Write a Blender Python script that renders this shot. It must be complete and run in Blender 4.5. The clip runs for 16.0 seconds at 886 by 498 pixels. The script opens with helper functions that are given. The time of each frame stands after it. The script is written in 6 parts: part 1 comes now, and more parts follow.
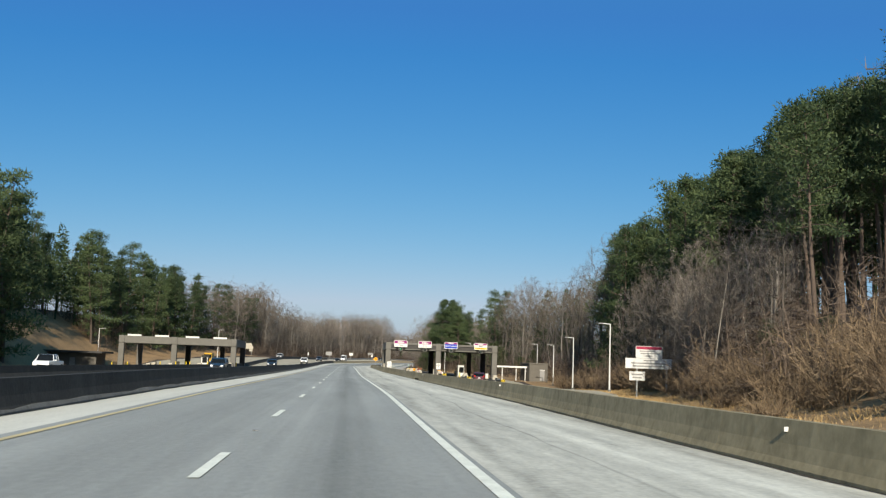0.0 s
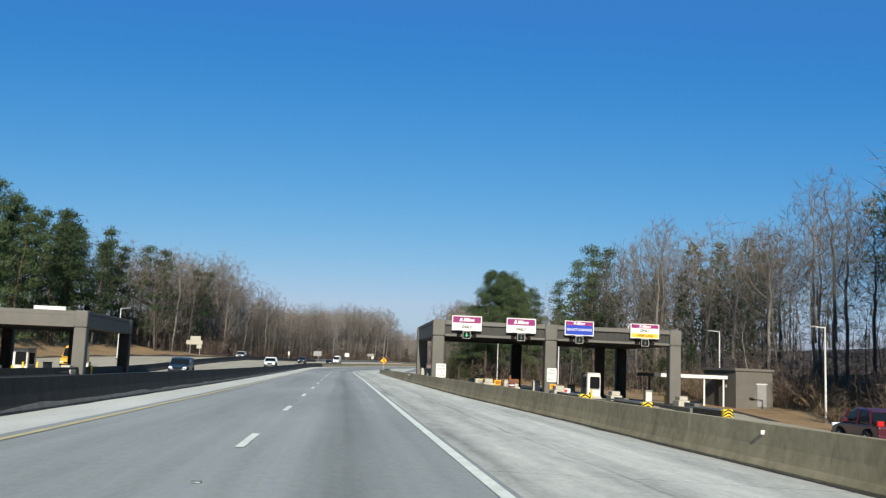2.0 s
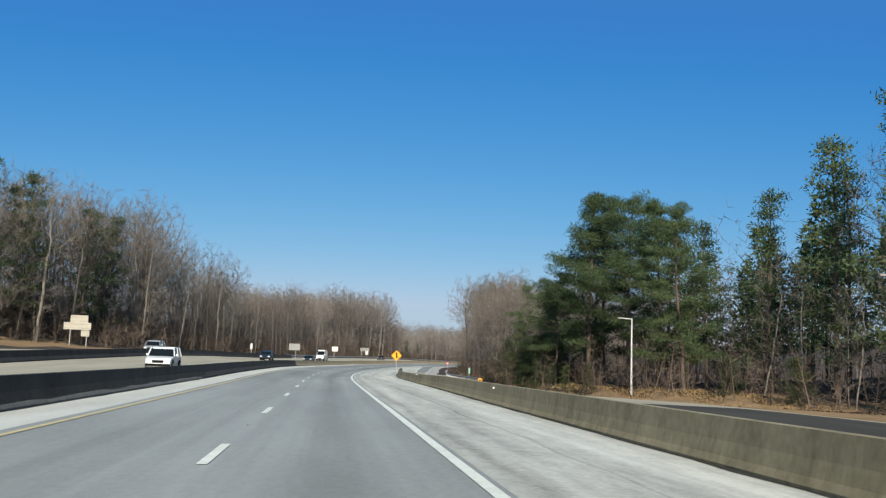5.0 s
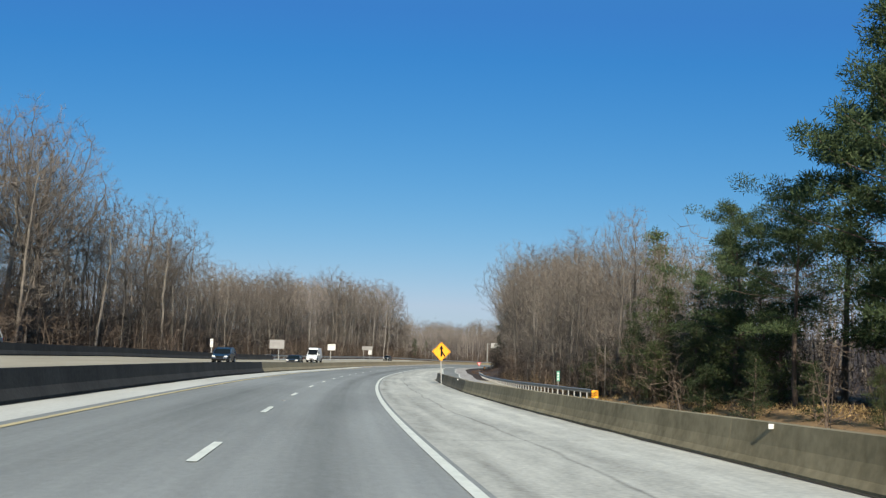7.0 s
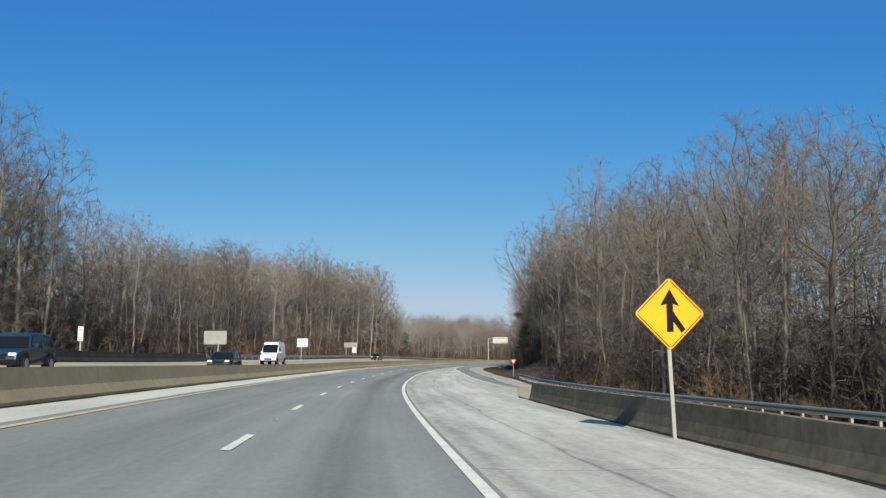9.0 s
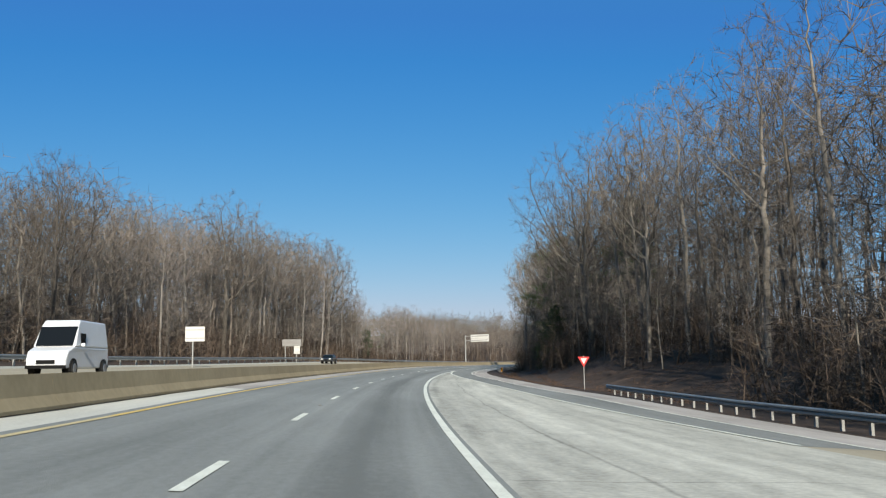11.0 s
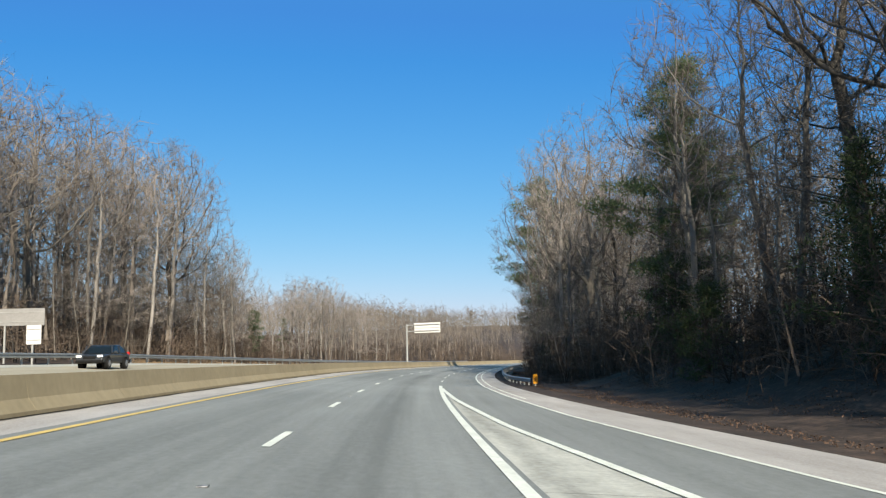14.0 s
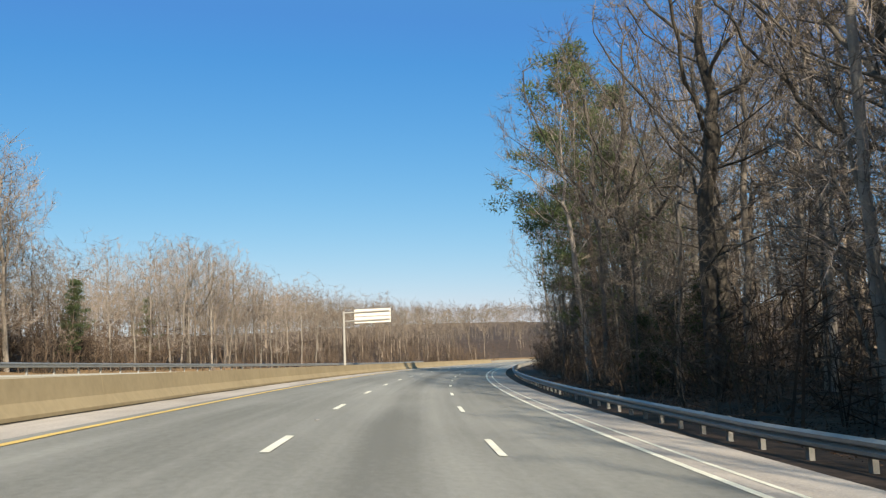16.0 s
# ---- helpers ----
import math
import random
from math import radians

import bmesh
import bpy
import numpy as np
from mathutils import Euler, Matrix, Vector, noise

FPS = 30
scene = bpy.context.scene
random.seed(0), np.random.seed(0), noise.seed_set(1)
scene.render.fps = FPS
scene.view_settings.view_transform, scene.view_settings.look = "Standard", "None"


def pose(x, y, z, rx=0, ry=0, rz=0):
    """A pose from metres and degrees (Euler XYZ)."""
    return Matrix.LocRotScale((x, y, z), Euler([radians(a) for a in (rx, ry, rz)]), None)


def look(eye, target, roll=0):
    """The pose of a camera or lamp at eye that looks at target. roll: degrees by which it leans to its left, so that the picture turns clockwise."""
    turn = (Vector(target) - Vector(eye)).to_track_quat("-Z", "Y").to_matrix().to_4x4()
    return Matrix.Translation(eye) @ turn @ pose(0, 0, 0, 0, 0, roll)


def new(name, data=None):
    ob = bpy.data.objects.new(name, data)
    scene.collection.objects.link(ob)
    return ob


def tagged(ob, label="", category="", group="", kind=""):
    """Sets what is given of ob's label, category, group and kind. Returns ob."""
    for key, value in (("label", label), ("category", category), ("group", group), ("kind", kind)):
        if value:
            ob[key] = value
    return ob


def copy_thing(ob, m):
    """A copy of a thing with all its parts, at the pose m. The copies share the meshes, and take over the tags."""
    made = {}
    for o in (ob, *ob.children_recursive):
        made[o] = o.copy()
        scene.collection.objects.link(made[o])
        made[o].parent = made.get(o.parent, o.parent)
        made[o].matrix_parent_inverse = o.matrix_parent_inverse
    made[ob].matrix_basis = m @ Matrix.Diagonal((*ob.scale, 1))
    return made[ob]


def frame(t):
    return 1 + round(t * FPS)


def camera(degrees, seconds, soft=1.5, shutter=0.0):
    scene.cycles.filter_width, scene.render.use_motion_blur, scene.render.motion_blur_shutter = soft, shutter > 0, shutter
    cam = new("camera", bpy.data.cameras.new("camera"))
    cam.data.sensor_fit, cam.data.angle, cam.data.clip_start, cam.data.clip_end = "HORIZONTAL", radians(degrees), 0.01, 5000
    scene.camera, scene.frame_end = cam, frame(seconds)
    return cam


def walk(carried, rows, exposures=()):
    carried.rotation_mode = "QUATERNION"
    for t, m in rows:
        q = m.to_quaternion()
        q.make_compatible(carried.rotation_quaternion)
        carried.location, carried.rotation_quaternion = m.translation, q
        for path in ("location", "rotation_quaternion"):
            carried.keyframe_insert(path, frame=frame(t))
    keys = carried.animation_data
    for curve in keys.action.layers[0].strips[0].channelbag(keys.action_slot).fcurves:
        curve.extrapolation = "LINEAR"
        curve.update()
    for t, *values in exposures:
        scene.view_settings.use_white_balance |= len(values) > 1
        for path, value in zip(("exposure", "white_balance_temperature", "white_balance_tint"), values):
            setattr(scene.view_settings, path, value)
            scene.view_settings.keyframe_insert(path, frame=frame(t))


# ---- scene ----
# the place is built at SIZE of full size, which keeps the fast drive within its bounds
SIZE = 0.68
cam = camera(50.49, 16.0, 1.3)
ROWS = [
    (0.00, 1.150, 0.000, 0.975, -6.26, 7.04, -2.06),
    (0.50, 1.285, 19.568, 0.985, -6.17, 7.02, -2.14),
    (1.00, 1.424, 39.277, 0.961, -6.24, 7.05, -2.15),
    (1.30, 1.456, 51.044, 0.931, -6.41, 7.09, -2.21),
    (1.40, 1.464, 54.966, 0.922, -6.47, 7.11, -2.23),
    (1.50, 1.473, 58.887, 0.913, -6.52, 7.13, -2.25),
    (1.60, 1.485, 62.808, 0.904, -6.55, 7.16, -2.27),
    (1.70, 1.498, 65.715, 0.897, -6.57, 7.19, -2.28),
    (1.80, 1.509, 67.713, 0.893, -6.58, 7.21, -2.30),
    (1.90, 1.521, 69.710, 0.893, -6.60, 7.24, -2.31),
    (2.00, 1.533, 71.707, 0.894, -6.63, 7.27, -2.32),
    (2.50, 1.596, 81.695, 0.898, -6.82, 7.37, -2.33),
    (3.00, 1.683, 91.691, 0.906, -7.00, 7.24, -2.14),
    (3.50, 1.770, 101.694, 0.922, -7.25, 7.20, -2.01),
    (4.00, 1.906, 111.708, 0.942, -7.36, 7.07, -2.06),
    (5.25, 2.115, 137.186, 0.993, -7.48, 7.07, -1.94),
    (6.50, 2.348, 162.875, 1.000, -7.58, 7.15, -1.53),
    (7.00, 2.605, 173.089, 1.002, -7.69, 7.10, -1.29),
    (7.50, 2.863, 183.265, 1.011, -7.92, 7.08, -0.91),
    (8.00, 3.242, 193.377, 1.019, -8.08, 7.06, -0.47),
    (8.50, 3.628, 203.332, 1.033, -8.49, 7.05, -0.10),
    (9.00, 4.218, 213.524, 1.047, -8.88, 7.04, -0.06),
    (10.25, 6.430, 240.960, 1.081, -10.42, 7.15, 0.44),
    (11.50, 9.781, 268.573, 1.179, -12.34, 7.25, 1.12),
    (12.00, 11.402, 278.957, 1.256, -13.09, 7.21, 1.33),
    (12.50, 13.200, 289.219, 1.343, -13.92, 7.11, 1.34),
    (13.00, 15.123, 299.284, 1.420, -14.72, 7.20, 1.29),
    (13.50, 17.125, 309.196, 1.498, -15.44, 7.07, 1.18),
    (14.00, 19.429, 319.504, 1.575, -16.27, 7.12, 1.25),
    (14.50, 21.896, 329.795, 1.652, -17.05, 7.09, 1.64),
    (15.00, 24.499, 339.975, 1.730, -17.91, 7.06, 1.72),
    (15.50, 27.230, 350.034, 1.809, -18.76, 7.02, 1.96),
    (16.00, 30.106, 360.042, 1.885, -19.78, 7.03, 2.16),
]
EXPOSURES = [(0.0, 0.46, 6900, 10), (0.8, 0.46, 6800, 10), (2.0, 0.44, 6500, 10), (4.2, 0.45, 6550, 10), (7.5, 0.46, 6750, 10), (9.2, 0.46, 6720, 10), (12.0, 0.46, 6650, 10), (13.0, 0.60, 6620, 10), (14.0, 0.81, 6880, 10), (15.5, 0.86, 7400, 11), (16.0, 0.88, 7900, 13)]
walk(cam, [(t, pose(x, y, z, 90 + pitch, roll, yaw)) for t, x, y, z, yaw, pitch, roll in ROWS], EXPOSURES)
# ---- end of path ----
# ---- light ----
world = bpy.data.worlds.new("sky")
scene.world = world
world.use_nodes = True
sky = world.node_tree.nodes.new("ShaderNodeTexSky")
sky.sky_type, sky.sun_disc = "NISHITA", False
sky.sun_elevation, sky.sun_rotation = radians(26), radians(183.4)
sky.air_density, sky.dust_density, sky.ozone_density = 1.0, 2.0, 2.0
sky.altitude = 1000
world.node_tree.nodes["Background"].inputs["Strength"].default_value = 0.06
# a clear winter sky: deep blue overhead, paler towards the horizon and the sun
tree = world.node_tree
apart, joined = tree.nodes.new("ShaderNodeSeparateColor"), tree.nodes.new("ShaderNodeCombineColor")
tree.links.new(sky.outputs["Color"], apart.inputs[0])
for i, (share, power, most, least) in enumerate(((0.147, 2.1, 5.4, 0.5), (0.98, 1.0, 7.7, 2.6), (3.68, 0.45, 9.9, 3.0))):
    last = apart.outputs[i]
    for deed, value in (("POWER", power), ("MULTIPLY", share), ("MINIMUM", most), ("MAXIMUM", least)):
        sum_node = tree.nodes.new("ShaderNodeMath")
        sum_node.operation = deed
        sum_node.inputs[1].default_value = value
        tree.links.new(last, sum_node.inputs[0])
        last = sum_node.outputs[0]
    tree.links.new(last, joined.inputs[i])
tree.links.new(joined.outputs[0], tree.nodes["Background"].inputs["Color"])
sun = new("sun", bpy.data.lights.new("sun", "SUN"))
sun.data.energy, sun.data.angle, sun.data.color = 5.0, radians(0.5), (1.0, 0.95, 0.84)
SUN_WAY = Vector((math.sin(radians(3.4)) * math.cos(radians(26)), math.cos(radians(3.4)) * math.cos(radians(26)), -math.sin(radians(26))))
sun.matrix_world = look(-200 * SUN_WAY, (0, 0, 0))

# ---- the road's line: bend (1/km), height (m) and lean (degrees) every 30 m along it ----
KNOTS = np.arange(-20, 731, 30.0)
BEND = [-1.343, -0.555, 0.324, 0.134, -0.255, -0.055, 0.089, -0.025, -0.035, -0.045, -1.243, -0.843, -0.654, -1.334, -1.062, -1.180, -1.061, -0.820, -1.181, -1.217, -1.219, -1.220, -1.221, -1.221, -1.221, -1.222]
RISE = [0.000, -0.000, 0.047, -0.028, -0.095, -0.089, -0.047, 0.029, 0.058, 0.088, 0.165, 0.247, 0.298, 0.338, 0.476, 0.726, 0.941, 1.161, 1.396, 1.611, 1.773, 1.934, 2.094, 2.254, 2.414, 2.574]
LEAN = [-1.09, -0.63, -0.14, 0.09, 0.11, -0.13, -0.39, -0.53, -0.02, 1.00, 2.29, 3.52, 3.89, 3.84, 3.68, 3.55, 3.44, 3.53, 3.79, 3.89, 3.52, 2.96, 2.38, 1.86, 1.42, 1.02]
ALONG = np.arange(-400.0, 1601.0, 1.0)
_bend = np.interp(ALONG, np.concatenate([[-60], KNOTS, [900, 1000]]), np.concatenate([[0], BEND, [BEND[-1], 0]])) / 1000
_turn = np.concatenate([[0], np.cumsum((_bend[1:] + _bend[:-1]) / 2)])
_turn -= _turn[400]
_mid = (_turn[1:] + _turn[:-1]) / 2
_x = np.concatenate([[0], np.cumsum(-np.sin(_mid))])
_y = np.concatenate([[0], np.cumsum(np.cos(_mid))])
_x -= _x[400]
_y -= _y[400]
_z = np.interp(ALONG, np.concatenate([KNOTS, [900, 1600]]), np.concatenate([RISE, [3.4, 3.4]]))
_lean = np.interp(ALONG, KNOTS, LEAN)



def step(a, b, v):
    """0 below a, 1 above b, smooth between."""
    u = np.clip((np.asarray(v, float) - a) / (b - a), 0, 1)
    return u * u * (3 - 2 * u)


def heading(s):
    return float(np.interp(s, ALONG, _turn))


def surface(s, d):
    """Height of the paved ground at s along the road and d to the right of the lane line."""
    s, d = np.asarray(s, float), np.asarray(d, float)
    z = np.interp(s, ALONG, _z) - np.clip(d, -45, 45) * np.tan(np.radians(np.interp(s, ALONG, _lean)))
    plain = 1 - step(200, 255, s)
    apron = np.interp(s, [-100, 110, 168, 180, 189, 200, 240], [0.03, 0.03, 0.096, 0.09, 0.068, 0.05, 0.03])
    z = z - plain * (0.03 * (np.clip(d - 3.75, 0, 5.15) + np.clip(-d - 6, 0, 40)) + apron * np.clip(d - 8.9, 0, 19) + 0.02 * np.clip(d - 27.9, 0, 12))
    hump = step(225, 300, s) * (1 - step(370, 420, s))
    return z + hump * 0.25 * step(3.75, 8.6, d) * (1 - step(10, 20, d))


def spot(s, d, h=0.0, flat=None):
    """Points in full-size metres, h above the surface."""
    s, d = np.broadcast_arrays(np.asarray(s, float), np.asarray(d, float))
    a = np.interp(s, ALONG, _turn)
    x = np.interp(s, ALONG, _x) + d * np.cos(a)
    y = np.interp(s, ALONG, _y) + d * np.sin(a)
    return np.stack([x, y, (surface(s, d) if flat is None else flat) + h], -1)


# feet of the banks on both sides, and how high they rise
def right_foot(s):
    return np.interp(s, [-100, 0, 30, 70, 95, 130, 190, 230, 300, 330, 445, 470, 500, 540, 760, 1000], [15, 15, 16, 24, 31, 36, 46, 40, 26, 23, 18, 14, 12.5, 11, 11, 14])


def left_foot(s):
    return np.interp(s, [-100, 60, 100, 240, 300, 340, 420, 760], [-24, -34, -50, -50, -40, -31, -26, -26])


def terrain(s, d):
    s, d = np.asarray(s, float), np.asarray(d, float)
    rise_r = np.interp(s, [-100, 60, 120, 165, 240, 330, 440, 480, 560, 800], [11, 11, 10, 5, 3, 1.5, 3.2, 4.5, 3.0, 5.0])
    rise_l = np.interp(s, [-100, 60, 120, 240, 330, 450, 800], [11, 13, 14, 11, 3, 1.5, 3])
    u_r, u_l = d - right_foot(s), left_foot(s) - d
    z = surface(s, d) - 0.12
    wide_r = np.interp(s, [-100, 420, 440, 540, 570, 800], [26, 26, 13, 12, 24, 26])
    z = z + rise_r * step(0, 1, u_r / wide_r) + rise_l * step(0, 1, u_l / np.interp(s, [-100, 290, 340], [19, 19, 30]))
    z = z + 9 * step(40, 260, u_r) + 9 * step(60, 300, u_l)
    z = z + 7 * step(10, 75, u_l) * step(240, 310, s) * (1 - 0.6 * step(580, 640, s)) + 5 * step(13, 65, u_r) * step(320, 380, s)
    z = z + 1.1 * step(-0.5, 3.5, u_r) * step(255, 275, s) * (1 - step(335, 350, s))
    return z + (5 * step(690, 800, s) + 22 * step(900, 1500, s)) * np.maximum(step(3, 40, u_r), step(3, 40, u_l))


# ---- building helpers ----
def mesh_of(name, verts, faces, smooth=False):
    me = bpy.data.meshes.new(name)
    me.from_pydata([tuple(v) for v in verts], [], [tuple(f) for f in faces])
    if smooth:
        me.polygons.foreach_set("use_smooth", [True] * len(me.polygons))
    me.update()
    return me


def setting(name, me, material, label, kind="structure", category=""):
    ob = new(name, me)
    ob.scale = (SIZE,) * 3
    if me is not None and material is not None and not me.materials:
        me.materials.append(material)
    return tagged(ob, label, category, "", kind)


def thing(name, where, turn=0.0, label="", category="", group="", kind=""):
    """An Empty at the base of a thing; where in full-size metres."""
    ob = new(name)
    ob.matrix_basis = Matrix.Translation(Vector(where) * SIZE) @ Matrix.Rotation(turn, 4, "Z") @ Matrix.Diagonal((SIZE, SIZE, SIZE, 1))
    return tagged(ob, label, category, group, kind)


def place(where, turn=0.0, size=1.0):
    return Matrix.Translation(Vector(where) * SIZE) @ Matrix.Rotation(turn, 4, "Z") @ Matrix.Diagonal((size, size, size, 1))


def part(name, shape, material, parent, label=""):
    """Links a bmesh or a mesh as one part of a thing."""
    if isinstance(shape, bmesh.types.BMesh):
        me = bpy.data.meshes.new(name)
        shape.to_mesh(me)
        shape.free()
    else:
        me = shape
    if not me.materials:
        me.materials.append(material)
    ob = new(name, me)
    ob.parent = parent
    if label:
        ob["label"] = label
    return ob


def box(x0, x1, y0, y1, z0, z1, bevel=0.0, bm=None):
    bm = bm or bmesh.new()
    r = bmesh.ops.create_cube(bm, size=1)
    bmesh.ops.transform(bm, matrix=Matrix.Translation(((x0 + x1) / 2, (y0 + y1) / 2, (z0 + z1) / 2)) @ Matrix.Diagonal((x1 - x0, y1 - y0, z1 - z0, 1)), verts=r["verts"])
    if bevel:
        edges = list({e for v in r["verts"] for e in v.link_edges})
        bmesh.ops.bevel(bm, geom=edges, offset=bevel, segments=2, affect="EDGES", profile=0.5)
    return bm


def tube_bm(points, radius, sides=8, bm=None, taper=1.0):
    """A round bar through the points."""
    bm = bm or bmesh.new()
    rings, n = [], len(points)
    for i, p in enumerate(points):
        p = Vector(p)
        way = (Vector(points[min(i + 1, n - 1)]) - Vector(points[max(i - 1, 0)])).normalized()
        side = way.orthogonal().normalized() if abs(way.z) > 0.9 else way.cross(Vector((0, 0, 1))).normalized()
        up = side.cross(way).normalized()
        r = radius * (1 + (taper - 1) * i / max(n - 1, 1))
        rings.append([bm.verts.new(p + r * (math.cos(2 * math.pi * k / sides) * side + math.sin(2 * math.pi * k / sides) * up)) for k in range(sides)])
    for a, b in zip(rings, rings[1:]):
        for k in range(sides):
            bm.faces.new((a[k], a[(k + 1) % sides], b[(k + 1) % sides], b[k]))
    bm.faces.new(rings[0])
    bm.faces.new(rings[-1])
    bmesh.ops.recalc_face_normals(bm, faces=bm.faces)
    return bm


def strip(name, s0, s1, ds, left, right, nd, h, material, label, kind="structure"):
    """A paved strip between two lines that follow the road."""
    ss = np.arange(s0, s1 + ds / 2, ds)
    a = np.array([left(s) if callable(left) else left for s in ss], float)
    b = np.array([right(s) if callable(right) else right for s in ss], float)
    u = np.linspace(0, 1, nd + 1)
    d = a[:, None] + (b - a)[:, None] * u[None]
    v = spot(ss[:, None], d, h).reshape(-1, 3)
    m = nd + 1
    f = [(i * m + j, i * m + j + 1, (i + 1) * m + j + 1, (i + 1) * m + j) for i in range(len(ss) - 1) for j in range(nd)]
    me = mesh_of(name, v, f)
    uv = np.stack([d.ravel(), np.repeat(ss, m)], 1)[np.array(f).ravel()]
    me.uv_layers.new(name="across_along").data.foreach_set("uv", uv.ravel())
    return setting(name, me, material, label, kind)


# ---- materials ----
def links(m):
    return m.node_tree.nodes, m.node_tree.links


def surface_material(name, dark, light, rough=0.85, big=0.6, fine=25.0, bump=0.15, metal=0.0, spec=0.3, contrast=0.5, random=0.0, stretch=(1, 1, 1), mid=None, paved=None):
    """Paint of two tones mixed by coarse stains and fine grain, with relief."""
    m = bpy.data.materials.new(name)
    m.use_nodes = True
    n, l = links(m)
    b = n["Principled BSDF"]
    co = n.new("ShaderNodeTexCoord")
    mp = n.new("ShaderNodeMapping")
    mp.inputs["Scale"].default_value = stretch
    l.new(co.outputs["UV" if paved else "Object"], mp.inputs["Vector"])
    a = n.new("ShaderNodeTexNoise")
    a.inputs["Scale"].default_value, a.inputs["Detail"].default_value, a.inputs["Roughness"].default_value = big, 6, 0.65
    c = n.new("ShaderNodeTexNoise")
    c.inputs["Scale"].default_value, c.inputs["Detail"].default_value = fine, 4
    l.new(mp.outputs["Vector"], a.inputs["Vector"])
    l.new(co.outputs["Object"], c.inputs["Vector"])
    mix = n.new("ShaderNodeMix")
    mix.data_type = "FLOAT"
    mix.inputs[0].default_value = 0.38
    l.new(a.outputs["Fac"], mix.inputs[2])
    l.new(c.outputs["Fac"], mix.inputs[3])
    src = mix.outputs[0]
    if random:
        info = n.new("ShaderNodeObjectInfo")
        add = n.new("ShaderNodeMath")
        add.operation = "MULTIPLY_ADD"
        add.inputs[1].default_value = random
        l.new(info.outputs["Random"], add.inputs[0])
        l.new(src, add.inputs[2])
        sub = n.new("ShaderNodeMath")
        sub.operation = "SUBTRACT"
        sub.inputs[1].default_value = random / 2
        l.new(add.outputs[0], sub.inputs[0])
        src = sub.outputs[0]
    if paved == "lanes":
        src = lane_wear(n, l, co, src, mp)
    if paved == "slabs":
        src = slab_wear(n, l, co, src)
    r = n.new("ShaderNodeValToRGB")
    r.color_ramp.elements[0].position, r.color_ramp.elements[1].position = 0.5 - contrast / 2, 0.5 + contrast / 2
    r.color_ramp.elements[0].color, r.color_ramp.elements[1].color = (*dark, 1), (*light, 1)
    if mid:
        e = r.color_ramp.elements.new(0.5)
        e.color = (*mid, 1)
    l.new(src, r.inputs["Fac"])
    l.new(r.outputs["Color"], b.inputs["Base Color"])
    b.inputs["Roughness"].default_value, b.inputs["Metallic"].default_value, b.inputs["Specular IOR Level"].default_value = rough, metal, spec
    if bump:
        bp = n.new("ShaderNodeBump")
        bp.inputs["Strength"].default_value, bp.inputs["Distance"].default_value = bump, 0.02
        l.new(c.outputs["Fac"], bp.inputs["Height"])
        l.new(bp.outputs["Normal"], b.inputs["Normal"])
    return m


def maths(n, l, kind, a, b=None, c=None):
    """One arithmetic node; a, b and c are sockets or numbers."""
    q = n.new("ShaderNodeMath")
    q.operation = kind
    for i, v in enumerate((a, b, c)):
        if v is None:
            continue
        if isinstance(v, (int, float)):
            q.inputs[i].default_value = v
        else:
            l.new(v, q.inputs[i])
    return q.outputs[0]


def streaks(n, l, co, across, along, detail=4, offset=0.0):
    mp = n.new("ShaderNodeMapping")
    mp.inputs["Scale"].default_value = (across, along, 1)
    mp.inputs["Location"].default_value = (offset, offset, 0)
    l.new(co.outputs["UV"], mp.inputs["Vector"])
    t = n.new("ShaderNodeTexNoise")
    t.inputs["Scale"].default_value, t.inputs["Detail"].default_value = 1.0, detail
    l.new(mp.outputs["Vector"], t.inputs["Vector"])
    return t.outputs["Fac"]


def band(n, l, u, centre, half):
    """1 on a line along the road, falling to 0 at half its width."""
    d = maths(n, l, "ABSOLUTE", maths(n, l, "SUBTRACT", u, centre))
    return maths(n, l, "SMOOTH_MIN", maths(n, l, "MAXIMUM", maths(n, l, "SUBTRACT", 1.0, maths(n, l, "DIVIDE", d, half)), 0.0), 1.0, 0.2)


def lane_wear(n, l, co, src, mp):
    """Oil-dark lane middles, paler wheel tracks, patches across and along."""
    sep = n.new("ShaderNodeSeparateXYZ")
    l.new(co.outputs["UV"], sep.inputs[0])
    u = sep.outputs[0]
    wob = maths(n, l, "MULTIPLY_ADD", streaks(n, l, co, 0.3, 0.05, 3, 5.0), 0.5, -0.25)
    u = maths(n, l, "ADD", u, wob)
    patch = streaks(n, l, co, 0.22, 0.045, 3, 9.0)
    for centre, half, amount in ((1.75, 0.75, -0.16), (-1.85, 0.8, -0.05), (0.75, 0.5, 0.05), (2.75, 0.5, 0.05), (-0.05, 0.45, 0.07), (-2.8, 0.5, 0.03)):
        k = maths(n, l, "MULTIPLY", band(n, l, u, centre, half), maths(n, l, "MULTIPLY", patch, 2.0 * amount))
        src = maths(n, l, "ADD", src, k)
    src = maths(n, l, "ADD", src, maths(n, l, "MULTIPLY_ADD", streaks(n, l, co, 3.5, 0.03, 5, 2.0), 0.22, -0.11))
    worn = maths(n, l, "MINIMUM", maths(n, l, "MAXIMUM", maths(n, l, "DIVIDE", maths(n, l, "SUBTRACT", 420.0, sep.outputs[1]), 220.0), 0.0), 1.0)
    src = maths(n, l, "ADD", src, maths(n, l, "MULTIPLY_ADD", worn, 0.14, -0.08))
    return maths(n, l, "ADD", src, maths(n, l, "MULTIPLY_ADD", streaks(n, l, co, 9.0, 4.0, 5, 3.0), 0.22, -0.11))


